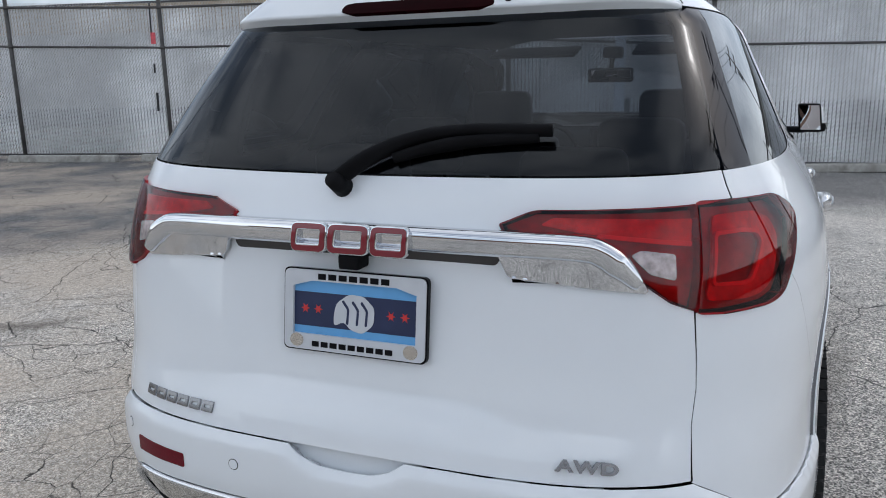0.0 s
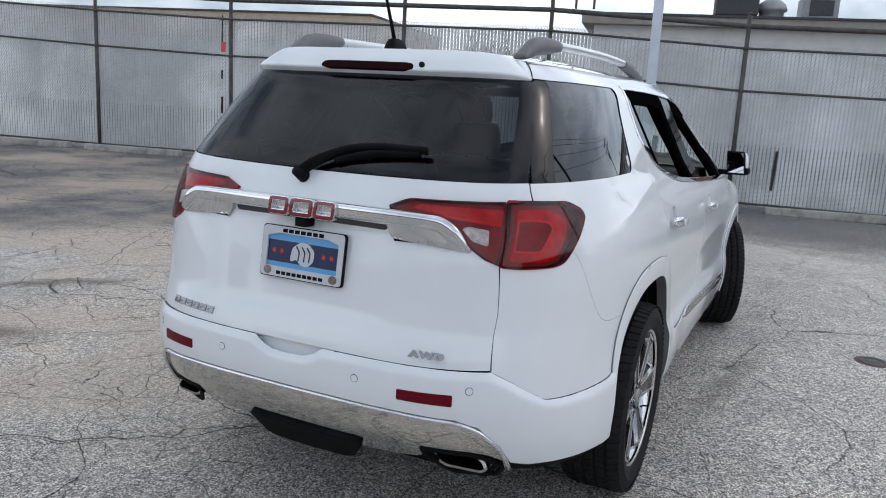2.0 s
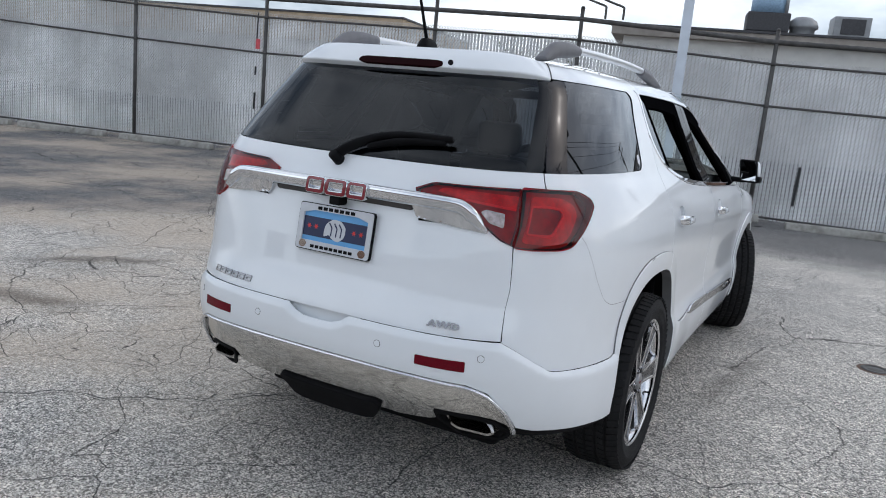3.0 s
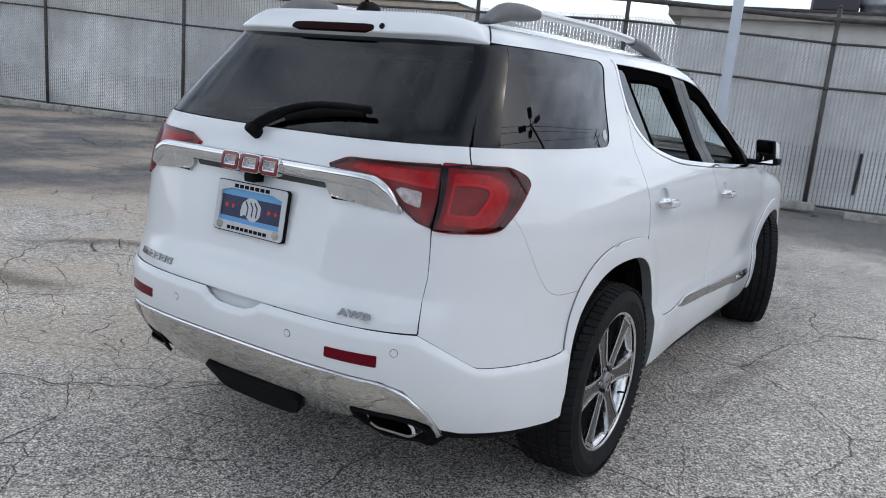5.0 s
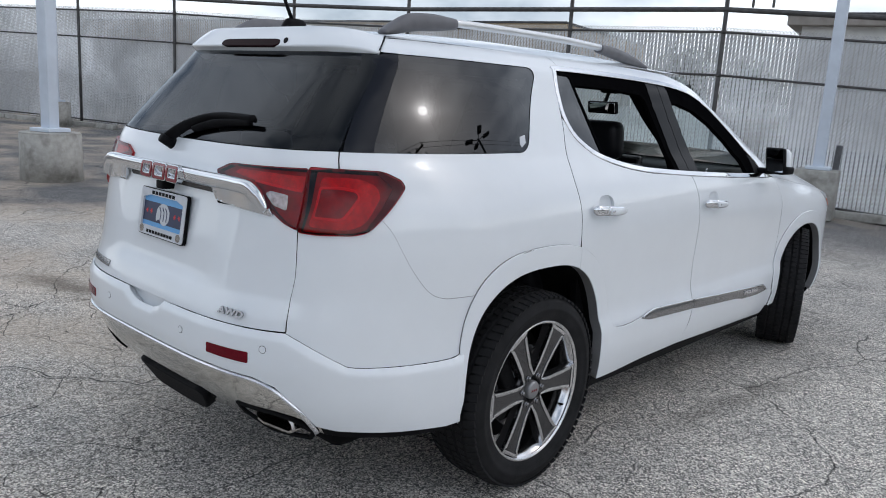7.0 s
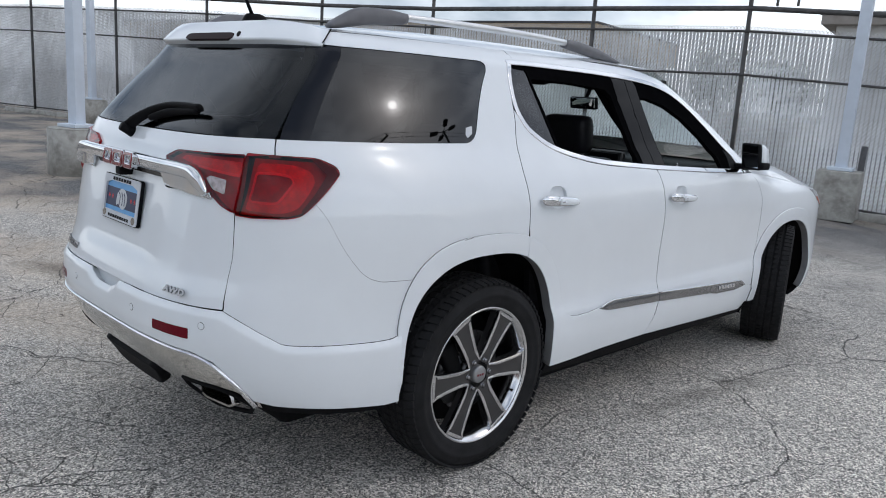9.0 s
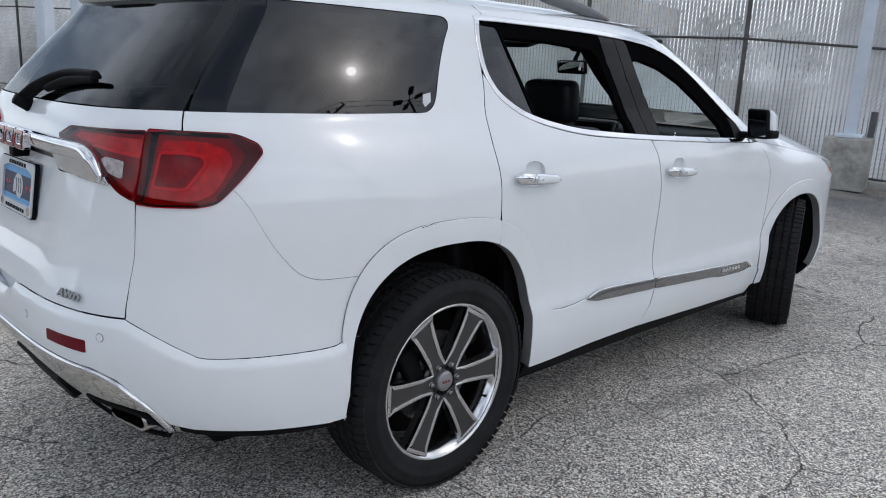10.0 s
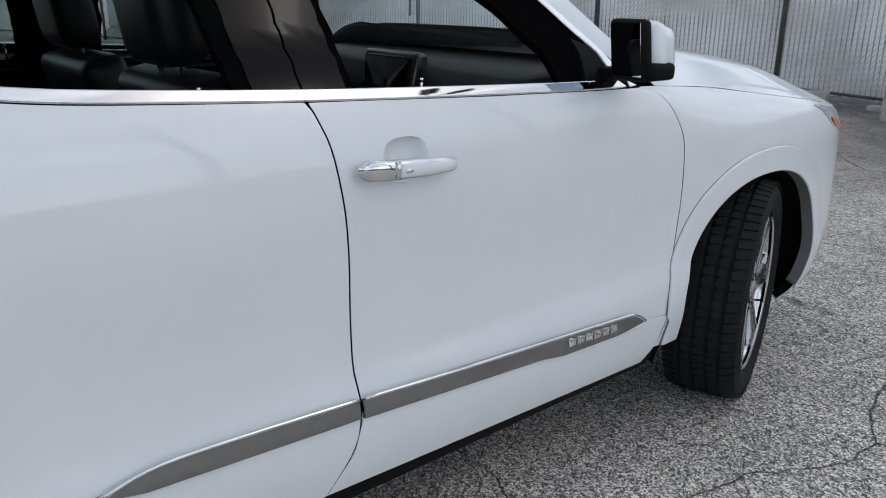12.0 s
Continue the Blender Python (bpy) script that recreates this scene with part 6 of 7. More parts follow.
# inner pillar and door linings
DASH = mat("dark_teal_grey_dash", (0.030, 0.036, 0.038), 0.6, var=0.15, bump=0.1, bump_scale=300)
for side in (False, True):
    patch("door_lining", [chart(Y([(1.45, 0.50), (3.30, 0.50), (3.28, 1.10), (2.3, 1.135), (1.75, 1.16), (1.50, 1.235), (1.38, 1.33), (1.33, 1.20)]))], BLACK, car, off=-0.075, mirror=side, flange=0.03, step=0.08)
    patch("sill_ledge", [chart(Y([(1.40, 1.30), (1.52, 1.225), (1.75, 1.165), (2.3, 1.142), (3.25, 1.115), (3.25, 1.09), (2.3, 1.11), (1.70, 1.12), (1.38, 1.22)]))], BLACK, car, off=-0.045, mirror=side, flange=0.03, step=0.06)
    patch("pillar_lining", [chart(Y([(0.62, 1.20), (1.05, 1.22), (1.10, 1.28), (0.70, 1.27), (0.66, 1.58), (0.56, 1.58), (0.50, 1.25)]))], LINER, car, off=-0.05, mirror=side, flange=0.02, step=0.08)
    patch("pillar_lining", [chart(Y([(1.14, 1.25), (1.40, 1.25), (1.46, 1.60), (1.28, 1.60)]))], FRAME_BLACK, car, off=-0.045, mirror=side, flange=0.02, step=0.08)
    patch("pillar_lining", [chart(Y([(2.11, 1.13), (2.43, 1.13), (2.39, 1.59), (2.08, 1.59)]))], FRAME_BLACK, car, off=-0.035, mirror=side, flange=0.03, step=0.08)
    patch("pillar_lining", [chart(Y([(3.10, 1.16), (3.25, 1.15), (3.02, 1.40), (2.80, 1.53), (2.45, 1.60), (2.45, 1.56), (2.78, 1.485), (2.98, 1.34)]))], FRAME_BLACK, car, off=-0.03, mirror=side, flange=0.03, step=0.08)
    s = -1 if side else 1
    for y, z in ((2.12, 1.165), (2.62, 1.150)):
        bm = bmesh.new()
        add_cyl(bm, (s * 0.80, y, z - 0.03), (s * 0.80, y, z + 0.022), 0.0035, seg=8)
        add_cyl(bm, (s * 0.80, y, z + 0.018), (s * 0.80, y, z + 0.026), 0.0055, seg=8)
        part("lock_pin", bm, CHROME, car)
dash = new("dashboard")
dash.parent = car
vs, fs = sweep([(x, 3.42 - 0.10 * abs(x) ** 2, 0) for x in np.linspace(-0.72, 0.72, 17)], [(0.30, 1.125), (0.10, 1.150), (-0.14, 1.150), (-0.20, 1.09), (-0.20, 0.70), (0.14, 0.70), (0.16, 0.90), (0.28, 1.0)])
data_part("dash_top", vs, fs, DASH, dash, "dark padded dashboard")
rounded("screen_bezel", [((0, 3.115, 1.085), (0.30, 0.05, 0.17), (-14, 0, 0), 0.018)], GUNMETAL, dash, "dark grey screen bezel")
rounded("screen", [((0, 3.098, 1.087), (0.255, 0.03, 0.135), (-14, 0, 0), 0.008)], GLOSS_BLACK, dash)
rounded("centre_console", [((0, 2.75, 0.72), (0.30, 0.9, 0.40), (0, 0, 0), 0.05)], BLACK, dash)
for x in (0.62, -0.62):
    rounded("dash_vent", [((x, 3.09, 1.06), (0.16, 0.05, 0.07), (-10, 0, 0), 0.014)], GLOSS_BLACK, dash)
wheel_pts = [(-0.38 + 0.185 * math.cos(a), 2.98 + 0.185 * math.sin(a) * 0.42, 1.02 + 0.185 * math.sin(a) * 0.9) for a in np.linspace(0, 2 * math.pi, 33)[:-1]]
vs, fs = sweep(wheel_pts, oval(0.015, 0.015, 8), up=(0, 1, -0.4), closed=True)
sw = data_part("steering_wheel", vs, fs, LEATHER, car, "black leather steering wheel")
bm = bmesh.new()
add_box(bm, (-0.38, 3.0, 1.01), (0.15, 0.06, 0.12), rot=(-25, 0, 0), bevel=0.02)
add_box(bm, (-0.38, 2.99, 1.015), (0.35, 0.02, 0.035), rot=(-25, 0, 0), bevel=0.008)
part("wheel_hub", bm, BLACK, sw)
rv = new("rear_view_mirror")
rv.parent = car
rounded("mirror_shell", [((0, 2.86, 1.455), (0.25, 0.035, 0.072), (8, 0, -18), 0.014)], BLACK, rv)
rounded("mirror_pane", [((0.006, 2.842, 1.455), (0.225, 0.006, 0.055), (8, 0, -18), 0.0025)], MIRROR, rv)
bm = bmesh.new()
add_cyl(bm, (0, 2.87, 1.47), (0, 2.93, 1.57), 0.012, seg=10)
add_box(bm, (0, 2.93, 1.57), (0.10, 0.10, 0.06), bevel=0.02)
part("mirror_stem", bm, BLACK, rv)
for s in (1, -1):
    rounded("sun_visor", [((s * 0.36, 2.72, 1.575), (0.44, 0.17, 0.02), (14, 0, 0), 0.009)], LINER, car)
# ---- fence ----
X0, X1 = -44.0, 20.0
bm = bmesh.new()
L = (on_fence(X1) - on_fence(X0)).length
vs, fs = [], []
rng = random.Random(5)
single = []
for i in range(int(L / 0.066)):
    s = i * 0.066
    p = on_fence(X0) + FDIR * s
    h0, h1 = foot_z(p.x) + 0.06 + rng.uniform(-0.02, 0.02), rail_z(p.x) + 2.86 + rng.uniform(-0.03, 0.02)
    t = rng.uniform(-0.006, 0.006)
    if -9.4 < p.x < 9.6:
        single.append((p, h0, h1, t))
        continue
    for a, b in ((-0.024, -0.003), (0.024, -0.003 + t * 0.3), (0.024, 0.002 + t * 0.3), (-0.024, 0.002)):
        q = p + FDIR * a + FNORM * b
        vs += [(q.x, q.y, h0), (q.x + FDIR.x * t, q.y, h1)]
    k = len(vs) - 8
    fs += [(k, k + 2, k + 3, k + 1), (k + 2, k + 4, k + 5, k + 3), (k + 4, k + 6, k + 7, k + 5), (k + 6, k, k + 1, k + 7), (k + 1, k + 3, k + 5, k + 7)]
fence = empty_thing("chain_link_fence", on_fence(0), label="tall chain link fence with pale privacy slats and dark steel posts", category="fence")


def under(ob, parent, kind=""):
    """Hangs an object built at its place in the world under a thing that stands elsewhere."""
    ob.parent = parent
    ob.matrix_parent_inverse = Matrix.Translation(-Vector(parent.location))
    if kind:
        ob["kind"] = kind
    return ob


under(data_part("privacy_slats", vs, fs, SLAT, None, "pale grey upright privacy slats", smooth=False), fence, "stuff")
vs, fs = [], []
for layer, lean, d in ((0, 1, 0.006), (1, -1, -0.006)):
    for i in range(int(L / 0.058) + 60):
        s = -2.0 + i * 0.058
        pts = []
        for z in (0.05, 2.93):
            ss = s + lean * (z - 1.5) * 0.75
            q = on_fence(X0) + FDIR * ss + FNORM * d
            pts.append((q, z + (foot_z(q.x) if z < 1 else rail_z(q.x))))
        k = len(vs)
        for q, z in pts:
            for a, b in ((-0.006, 0), (0.006, 0), (0, 0.006)):
                w = q + FDIR * a + FNORM * (b if lean > 0 else -b)
                vs.append((w.x, w.y, z))
        fs += [(k, k + 1, k + 4, k + 3), (k + 1, k + 2, k + 5, k + 4), (k + 2, k, k + 3, k + 5)]
under(data_part("wire_mesh", vs, fs, STEEL, None, "galvanised diagonal wire mesh", smooth=False), fence, "stuff")
POSTS = [-40.0, -36.4, -32.8, -29.2, -25.4, -21.0, -17.1, -13.1, -9.95, -6.3, -3.5, -0.1, 3.5, 7.1, 10.7, 14.3, 17.9]
for x in POSTS:
    bm = bmesh.new()
    p = on_fence(x, 0, 0.05)
    dz = rail_z(x)
    add_cyl(bm, (p.x, p.y, -0.5), (p.x, p.y, 3.42 + dz), 0.038, seg=14)
    add_cyl(bm, (p.x, p.y, 3.42 + dz), (p.x, p.y, 3.46 + dz), 0.045, 0.02, seg=14)
    for z in (2.10, 2.84):
        add_cyl(bm, (p.x, p.y, z + dz - 0.03), (p.x, p.y, z + dz + 0.03), 0.047, seg=14)
    under(part("post", bm, DARK_STEEL), fence)
for z, r, x0, x1, d in ((2.84, 0.022, X0, X1, 0.03), (2.10, 0.021, X0, X1, 0.03), (0.09, 0.02, X0, X1, 0.03), (3.22, 0.045, X0, X1, 0.05)):
    line = [on_fence(x, z + (foot_z(x) if z < 1 else rail_z(x)), d) for x in (x0, *POSTS, x1)]
    vs, fs = sweep(line, oval(r, r, 10))
    under(data_part("rail", vs, fs, DARK_STEEL), fence)

# a tag, a bent dark strip and two hooked arms on the fence
TAG_RED = mat("faded_red_tag", (0.70, 0.10, 0.12), 0.6, var=0.3, scale=30)
STRIP_GREY = mat("grey_bent_strip", (0.11, 0.11, 0.115), 0.7, var=0.25)
GAP_DARK = mat("bent_dark_strip", (0.030, 0.030, 0.032), 0.8, var=0.3)
for nm, x, z0, z1, w, mt in (("tag", -10.14, 2.17, 2.38, 0.10, TAG_RED), ("tie_rod", -10.16, 2.38, 2.92, 0.030, GAP_DARK), ("bent_strip", -10.17, 0.90, 1.25, 0.05, GAP_DARK), ("bent_strip", 0.62, 0.36, 1.08, 0.05, GAP_DARK), ("bent_strip", -1.47, 0.22, 1.14, 0.10, STRIP_GREY), ("bent_strip", -10.17, 1.62, 1.80, 0.04, GAP_DARK)):
    bm = bmesh.new()
    q = on_fence(x, (z0 + z1) / 2 + rail_z(x), 0.018)
    add_box(bm, tuple(q), (w, 0.008, z1 - z0), rot=(0, 1.5, math.degrees(math.atan(FB))), bevel=0.002, seg=1)
    under(part(nm, bm, mt, None, {"tag": "faded red tag"}.get(nm, ""), smooth=False), fence)
for x in (-3.10, -2.78):
    pts = spl([tuple(on_fence(x - 0.35, 3.60, 0.05)), tuple(on_fence(x - 0.15, 3.53, 0.05)), tuple(on_fence(x, 3.48, 0.05)), tuple(on_fence(x + 0.02, 3.42, 0.05)), tuple(on_fence(x + 0.02, 3.25, 0.05))], 4)
    vs, fs = sweep(pts, oval(0.022, 0.022, 8), up=(0.3, 0.9, 0.2))
    under(data_part("hooked_arm", vs, fs, DARK_STEEL, None), fence)

# kerb stops along the fence
def make_stop(at, turn, length=2.3):
    bm = bmesh.new()
    add_box(bm, (0, 0, 0.06), (length, 0.20, 0.14), bevel=0.025, taper=1.0)
    for v in bm.verts:
        if v.co.z > 0.08:
            v.co.y *= 0.7
        v.co += Vector((noise.noise(v.co * 7), noise.noise(v.co * 9 + Vector((5, 0, 0))), 0)) * 0.008
    ob = part("parking_stop", bm, CONCRETE)
    ob.matrix_world = pose(*at, 0, 0, turn)
    return tagged(ob, "weathered grey concrete parking stop at the fence foot", "parking stop", "parking stops along the fence")


stop = make_stop(tuple(on_fence(-20, 0, 0.55)), math.degrees(math.atan(FB)))
for x in (-40, -37, -34, -31, -28, -25, -22.6, -17.2, -14.6, -11.9, -9.2, -6.5, -3.8, -1.1, 1.6, 4.3, 7.0, 9.7):
    copy_thing(stop, pose(*on_fence(x, min(0.0, foot_z(x)), 0.55 + 0.06 * math.sin(x * 3)), 0, 0, math.degrees(math.atan(FB)) + 1.5 * math.sin(x * 5)))

# painted square columns on concrete footings
def make_column(at, round_foot, foot_w, foot_h, turn=0.0):
    col = empty_thing("steel_column", (*at, 0), label="pale blue painted square steel column on a concrete footing", category="column", group="painted columns")
    bm = bmesh.new()
    if round_foot:
        add_cyl(bm, (0, 0, -0.1), (0, 0, foot_h - 0.02), foot_w / 2, foot_w / 2 * 0.98, 32)
        add_cyl(bm, (0, 0, foot_h - 0.02), (0, 0, foot_h), foot_w / 2 * 0.98, foot_w / 2 * 0.93, 32)
    else:
        add_box(bm, (0, 0, foot_h / 2 - 0.05), (foot_w, foot_w, foot_h + 0.1), bevel=0.015)
    ft = part("footing", bm, CONCRETE, col, "stained grey concrete footing")
    bm = bmesh.new()
    add_box(bm, (0, 0, foot_h + 0.03), (0.36, 0.36, 0.05), bevel=0.006)
    part("base_plate", bm, POLE_PAINT, col)
    bm = bmesh.new()
    add_box(bm, (0, 0, foot_h + 3.0), (0.165, 0.165, 6.0), bevel=0.012)
    part("shaft", bm, POLE_PAINT, col)
    col.rotation_euler = (0, 0, radians(turn))
    return col


make_column((-8.72, 2.92), True, 0.80, 0.66, 20)
make_column((-1.42, 11.75), False, 0.62, 0.66, 12)
make_column((-20.2, 7.35), True, 0.80, 0.66, 20)

# ---- beyond the fence ----
WALL_WHITE = mat("white_rendered_wall", (0.66, 0.65, 0.62), 0.8, var=0.06, scale=3, dirt=(0.45, 0.43, 0.40), dirt_at=(0.55, 0.8), dirt_scale=0.8)
FASCIA = mat("weathered_tan_fascia", (0.30, 0.27, 0.24), 0.7, var=0.15, scale=4)
TAN_BAND = mat("tan_painted_roof_band", (0.50, 0.39, 0.27), 0.75, var=0.12, scale=4)
ROOF_DARK = mat("dark_roof_edge", (0.06, 0.06, 0.065), 0.7, var=0.2)
PLINTH = mat("grey_painted_plinth", (0.20, 0.20, 0.20), 0.7, var=0.15, scale=3)
UNIT_GREY = mat("grey_metal_unit", (0.30, 0.31, 0.32), 0.5, metal=0.3, var=0.15, scale=6)
UNIT_BLUE = mat("faded_blue_drum", (0.25, 0.38, 0.52), 0.5, var=0.15)
FANG = math.degrees(math.atan(FB))


def flat_building(at, size, turn, label, wall, band=0.26, band_mat=None):
    b = empty_thing("flat_roof_building", at, label=label, category="building")
    b.rotation_euler = (0, 0, radians(turn))
    w, d, h = size
    bm = bmesh.new()
    add_box(bm, (0, d / 2, h / 2), (w, d, h))
    part("wall", bm, wall, b, smooth=False)
    bm = bmesh.new()
    add_box(bm, (0, d / 2, h + band / 2 - 0.03), (w + 0.7, d + 0.7, band), bevel=0.02)
    part("fascia", bm, band_mat or FASCIA, b, smooth=False)
    bm = bmesh.new()
    add_box(bm, (0, d / 2, h + band), (w + 0.8, d + 0.8, 0.07), bevel=0.01)
    part("roof_edge", bm, ROOF_DARK, b, smooth=False)
    bm = bmesh.new()
    add_box(bm, (0, d / 2, 0.30), (w + 0.06, d + 0.06, 0.60), bevel=0.01)
    part("plinth", bm, PLINTH, b, "grey painted plinth", smooth=False)
    return b


bp = on_fence(5.25, 0, -9.0)
flat_building((bp.x - 0.5, bp.y + 0.0, 0), (16.5, 14.0, 3.90), FANG, "low white building with a flat dark-edged roof", WALL_WHITE)
bp2 = on_fence(-24.0, 0, -12.0)
flat_building((bp2.x, bp2.y, 0), (26.0, 9.0, 3.25), FANG, "low pale building with a broad tan roof band", WALL_WHITE, 0.95, TAN_BAND)


BARK = mat("grey_brown_bark", (0.11, 0.085, 0.065), 0.9, var=0.3, scale=14, bump=0.4, bump_scale=40)
LEAF = mat("dull_green_leaves", (0.075, 0.095, 0.045), 0.7, var=0.35, scale=3)


def small_tree(at, high, seed):
    """A young tree: tapered trunk, limbs and a loose crown of small leaves."""
    rng = random.Random(seed)
    t = empty_thing("small_tree", at, label="small green tree standing behind the fence", category="tree")
    bm = bmesh.new()
    add_cyl(bm, (0, 0, -0.1), (0.05, 0, high * 0.55), 0.09, 0.055, 10)
    tips = []
    for i in range(11):
        a, z = i * 2.4, high * (0.36 + 0.035 * i)
        r = high * (0.30 - 0.012 * i) * rng.uniform(0.8, 1.15)
        tip = Vector((r * math.cos(a), r * math.sin(a), z + high * rng.uniform(0.14, 0.26)))
        add_cyl(bm, (0.03, 0, z), tip, 0.035, 0.01, 6)
        tips.append((Vector((0.03, 0, z)), tip))
    part("trunk", bm, BARK, t)
    vs, fs = [], []
    for a, b in tips:
        for _ in range(150):
            c = a.lerp(b, rng.uniform(0.35, 1.1)) + Vector([rng.gauss(0, high * 0.06) for _ in range(3)])
            u = Vector([rng.gauss(0, 1) for _ in range(3)]).normalized()
            w = u.orthogonal().normalized()
            k, g = len(vs), rng.uniform(0.04, 0.08)
            vs += [c - u * g, c + w * g * 0.5, c + u * g, c - w * g * 0.5]
            fs.append((k, k + 1, k + 2, k + 3))
    data_part("crown", vs, fs, LEAF, t, smooth=False)
    return t


small_tree((-9.9, 24.0, 0.0), 3.7, 3)
small_tree((-7.9, 24.6, 0.0), 3.4, 8)


def roof_unit(at, kind):
    u = empty_thing("rooftop_unit", at, label={"box": "grey boxy air conditioning unit on a flat roof", "drum": "blue and grey drum-topped cooling unit on a roof", "dome": "grey domed roof ventilator"}[kind], category="air conditioner")
    u.rotation_euler = (0, 0, radians(FANG))
    if kind == "box":
        bm = bmesh.new()
        add_box(bm, (0, 0, 0.30), (0.95, 0.8, 0.55), bevel=0.03)
        part("casing", bm, UNIT_GREY, u, smooth=False)
        bm = bmesh.new()
        add_box(bm, (0.02, -0.41, 0.30), (0.62, 0.03, 0.42), bevel=0.01)
        part("grille", bm, ROOF_DARK, u, smooth=False)
    elif kind == "drum":
        bm = bmesh.new()
        add_box(bm, (0, 0, 0.28), (1.15, 0.9, 0.52), bevel=0.03)
        part("casing", bm, ROOF_DARK, u, smooth=False)
        bm = bmesh.new()
        add_cyl(bm, (0, 0, 0.54), (0, 0, 1.05), 0.48, 0.48, 28)
        part("drum", bm, UNIT_BLUE, u)
        bm = bmesh.new()
        add_cyl(bm, (0.45, -0.3, 0.5), (0.45, -0.3, 1.2), 0.05, seg=10)
        part("pipe", bm, UNIT_GREY, u)
    else:
        vs, fs = lathe([(0.34, 0.0), (0.34, 0.16), (0.42, 0.20), (0.42, 0.26), (0.36, 0.40), (0.22, 0.50), (0.001, 0.53)], 28, "z")
        data_part("hood", vs, fs, UNIT_GREY, u)
    return u


roof_unit((-1.5, 22.6, 4.23), "drum")
roof_unit((-0.55, 22.9, 4.23), "dome")
roof_unit((0.65, 23.1, 4.20), "box")

# ---- utility pole with wires and a flood-light mast beside the car park, mirrored in the side glass ----
WOOD = mat("weathered_pole_wood", (0.10, 0.08, 0.065), 0.85, var=0.3, scale=12, bump=0.3, bump_scale=40)


def utility_pole(at, h, turn):
    u = empty_thing("utility_pole", (*at, 0), label="dark wooden utility pole with crossarms and wires", category="utility pole")
    u.rotation_euler = (0, 0, radians(turn))
    bm = bmesh.new()
    add_cyl(bm, (0, 0, -0.3), (0, 0, h), 0.17, 0.12, 16)
    part("shaft", bm, WOOD, u)
    for z in (h - 0.35, h - 1.15):
        bm = bmesh.new()
        add_box(bm, (0, 0.14, z), (2.4, 0.10, 0.12), bevel=0.01)
        part("crossarm", bm, WOOD, u)
        for x in (-1.1, -0.55, 0.55, 1.1):
            vs, fs = lathe([(0.02, 0.0), (0.05, 0.05), (0.03, 0.09), (0.05, 0.13), (0.001, 0.20)], 12, "z")
            ob = data_part("insulator", vs, fs, GUNMETAL, u)
            ob.location = (x, 0.14, z + 0.06)
    bm = bmesh.new()
    add_cyl(bm, (0.38, -0.1, h - 2.4), (0.38, -0.1, h - 1.6), 0.24, seg=18)
    part("transformer", bm, UNIT_GREY, u)
    return u


utility_pole((11.9, 6.6), 11.0, -38)
utility_pole((13.5, 40.0), 11.5, -5)
mast = empty_thing("flood_light_mast", (10.65, 12.7, 0), label="tall dark flood light mast with four lamp heads", category="flood light")
bm = bmesh.new()
add_cyl(bm, (0, 0, -0.2), (0, 0, 10.0), 0.14, 0.10, 14)
part("shaft", bm, DARK_STEEL, mast)
for a in (20, 110, 200, 290):
    c, s = math.cos(radians(a)), math.sin(radians(a))
    bm = bmesh.new()
    add_cyl(bm, (0, 0, 9.9), (0.7 * c, 0.7 * s, 10.05), 0.035, seg=8)
    part("arm", bm, DARK_STEEL, mast)
    bm = bmesh.new()
    add_box(bm, (1.0 * c, 1.0 * s, 10.05), (0.75, 0.42, 0.16), rot=(0, -8, a), bevel=0.03)
    part("lamp_head", bm, DARK_STEEL, mast)


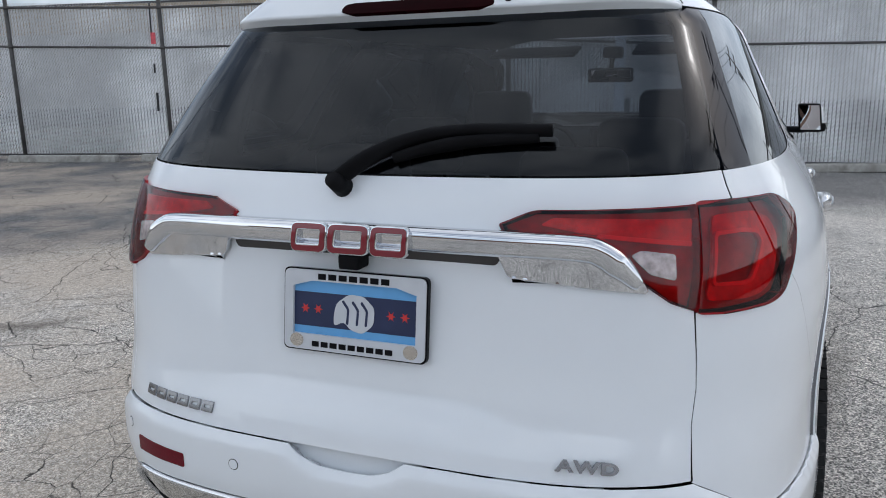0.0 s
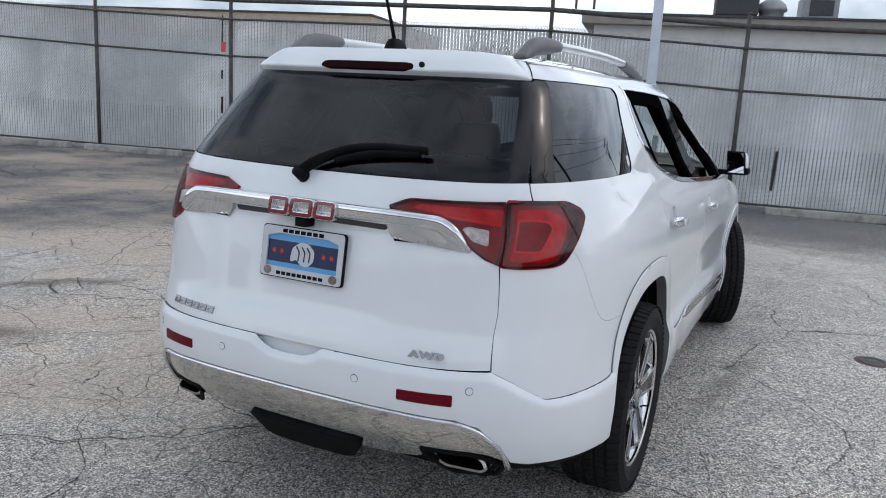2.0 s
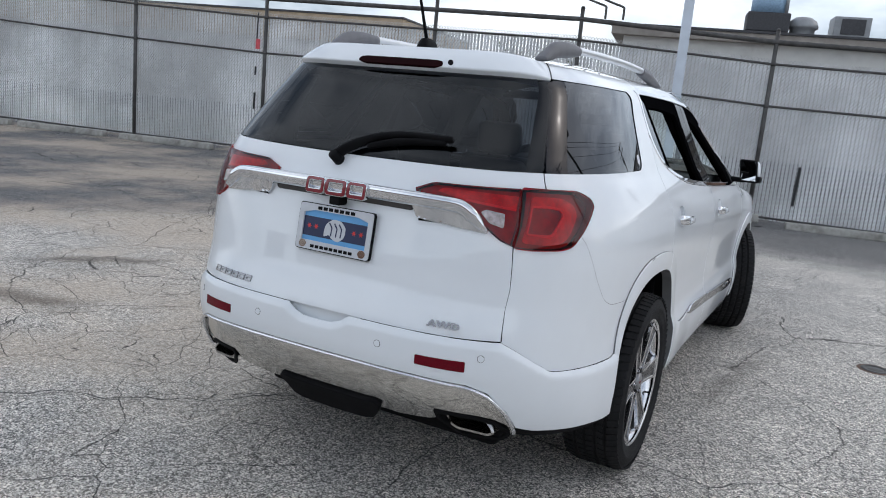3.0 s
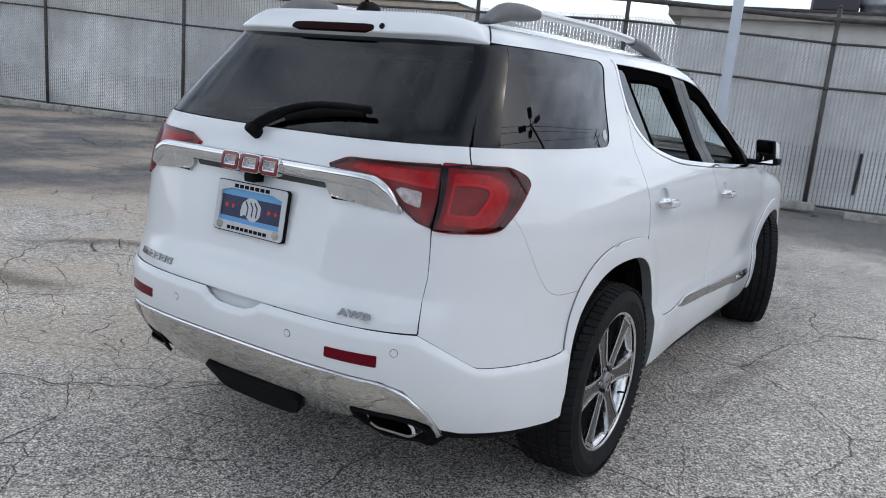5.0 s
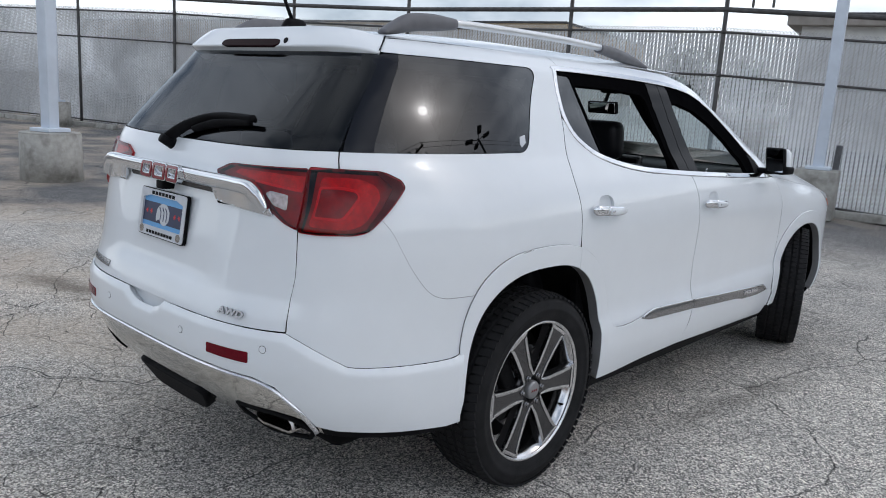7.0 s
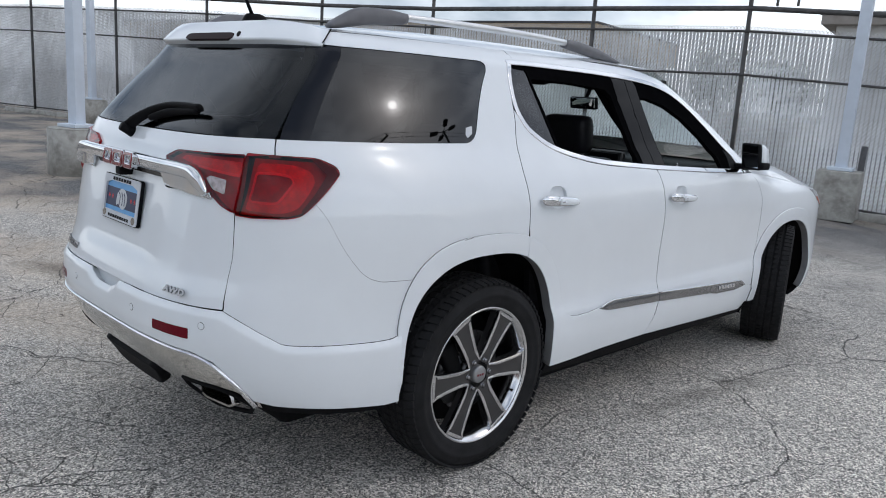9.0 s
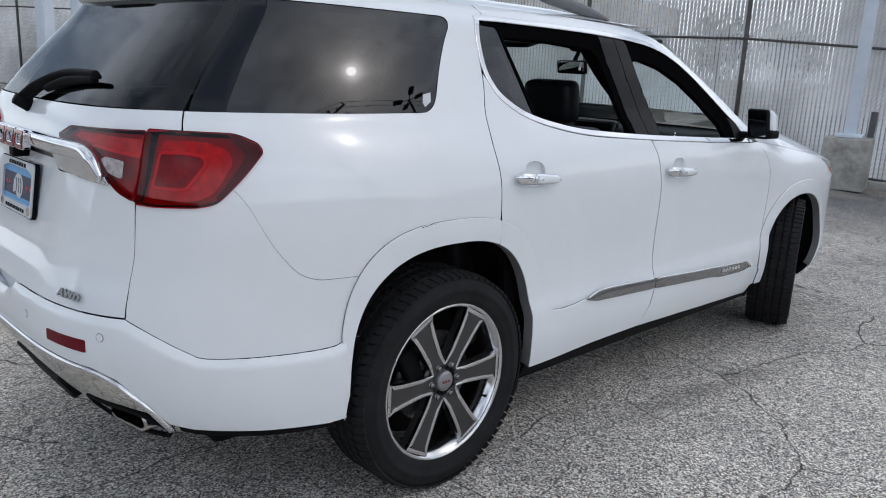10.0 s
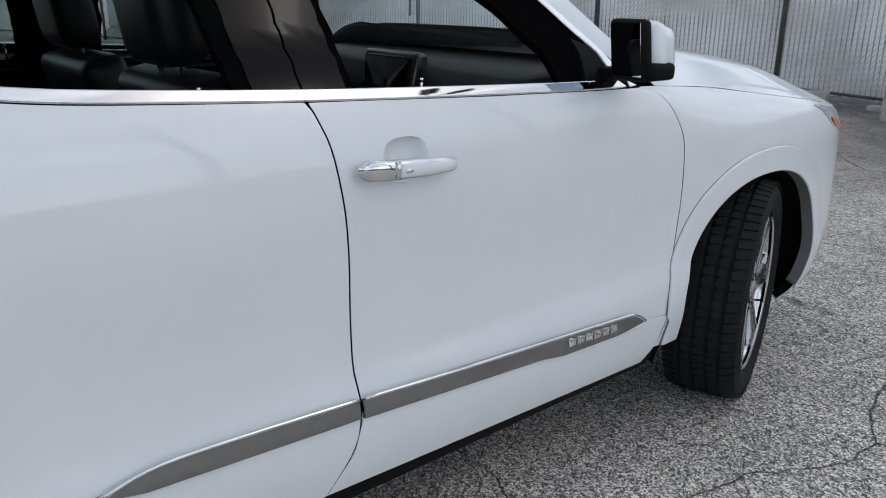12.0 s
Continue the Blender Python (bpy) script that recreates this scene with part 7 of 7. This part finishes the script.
def wire(a, b, sag, r=0.014):
    pts = [Vector(a).lerp(Vector(b), t) - Vector((0, 0, sag * 4 * t * (1 - t))) for t in np.linspace(0, 1, 25)]
    vs, fs = sweep(pts, oval(r, r, 6))
    return tagged(data_part("overhead_wire", vs, fs, DARK_STEEL), "thin dark overhead wire between utility poles", "wire", "overhead wires")


for x, z in ((-1.1, 10.85), (-0.55, 10.85), (0.55, 10.85), (1.1, 10.05)):
    c, s = math.cos(radians(-38)), math.sin(radians(-38))
    wire((11.9 + x * c, 6.6 + x * s, z), (13.5 + x, 40.0, z + 0.5), 0.9)
    wire((11.9 + x * c, 6.6 + x * s, z), (16.0 + x * c, -28.0, z - 0.4), 0.9)

# ---- the lot's other side, behind the camera ----
BRICK_FAR = mat("brown_brick_far", (0.20, 0.12, 0.09), 0.85, var=0.25, scale=6)
flat_building((6.0, -30.0, 0), (60.0, 10.0, 4.6), 180, "long low brown brick building across the lot", BRICK_FAR)
flat_building((38.0, 4.0, 0), (44.0, 10.0, 4.0), -90, "low grey building beyond the car park", UNIT_GREY)

# drain cover in the asphalt
RUST = mat("rusty_iron", (0.13, 0.075, 0.05), 0.8, var=0.3, scale=40)
cover = empty_thing("drain_cover", (1.90, 3.56, 0.0), label="round dark iron drain cover set in the asphalt", category="drain cover")
vs, fs = lathe([(0.001, 0.006), (0.045, 0.006), (0.050, 0.003), (0.062, 0.003), (0.066, 0.008), (0.085, 0.007), (0.09, 0.0)], 32, "z")
data_part("lid", vs, fs, DARK_STEEL, cover)
vs, fs = lathe([(0.088, 0.002), (0.105, 0.004), (0.112, 0.0)], 32, "z")
data_part("collar", vs, fs, RUST, cover)

# the nearest slats of the fence, one by one
bm = bmesh.new()
add_box(bm, (0, 0, 1.40), (0.049, 0.005, 2.80), bevel=0.0015, seg=1)
slat_mesh = bpy.data.meshes.new("slat")
bm.to_mesh(slat_mesh)
bm.free()
slat_mesh.materials.append(SLAT)
turn = math.degrees(math.atan(FB))
for p, h0, h1, t in single:
    ob = new("slat", slat_mesh)
    ob.parent = fence
    ob.matrix_local = Matrix.Translation(-Vector(fence.location)) @ pose(p.x, p.y, h0, 0, math.degrees(t / 2.8), turn + t * 500)
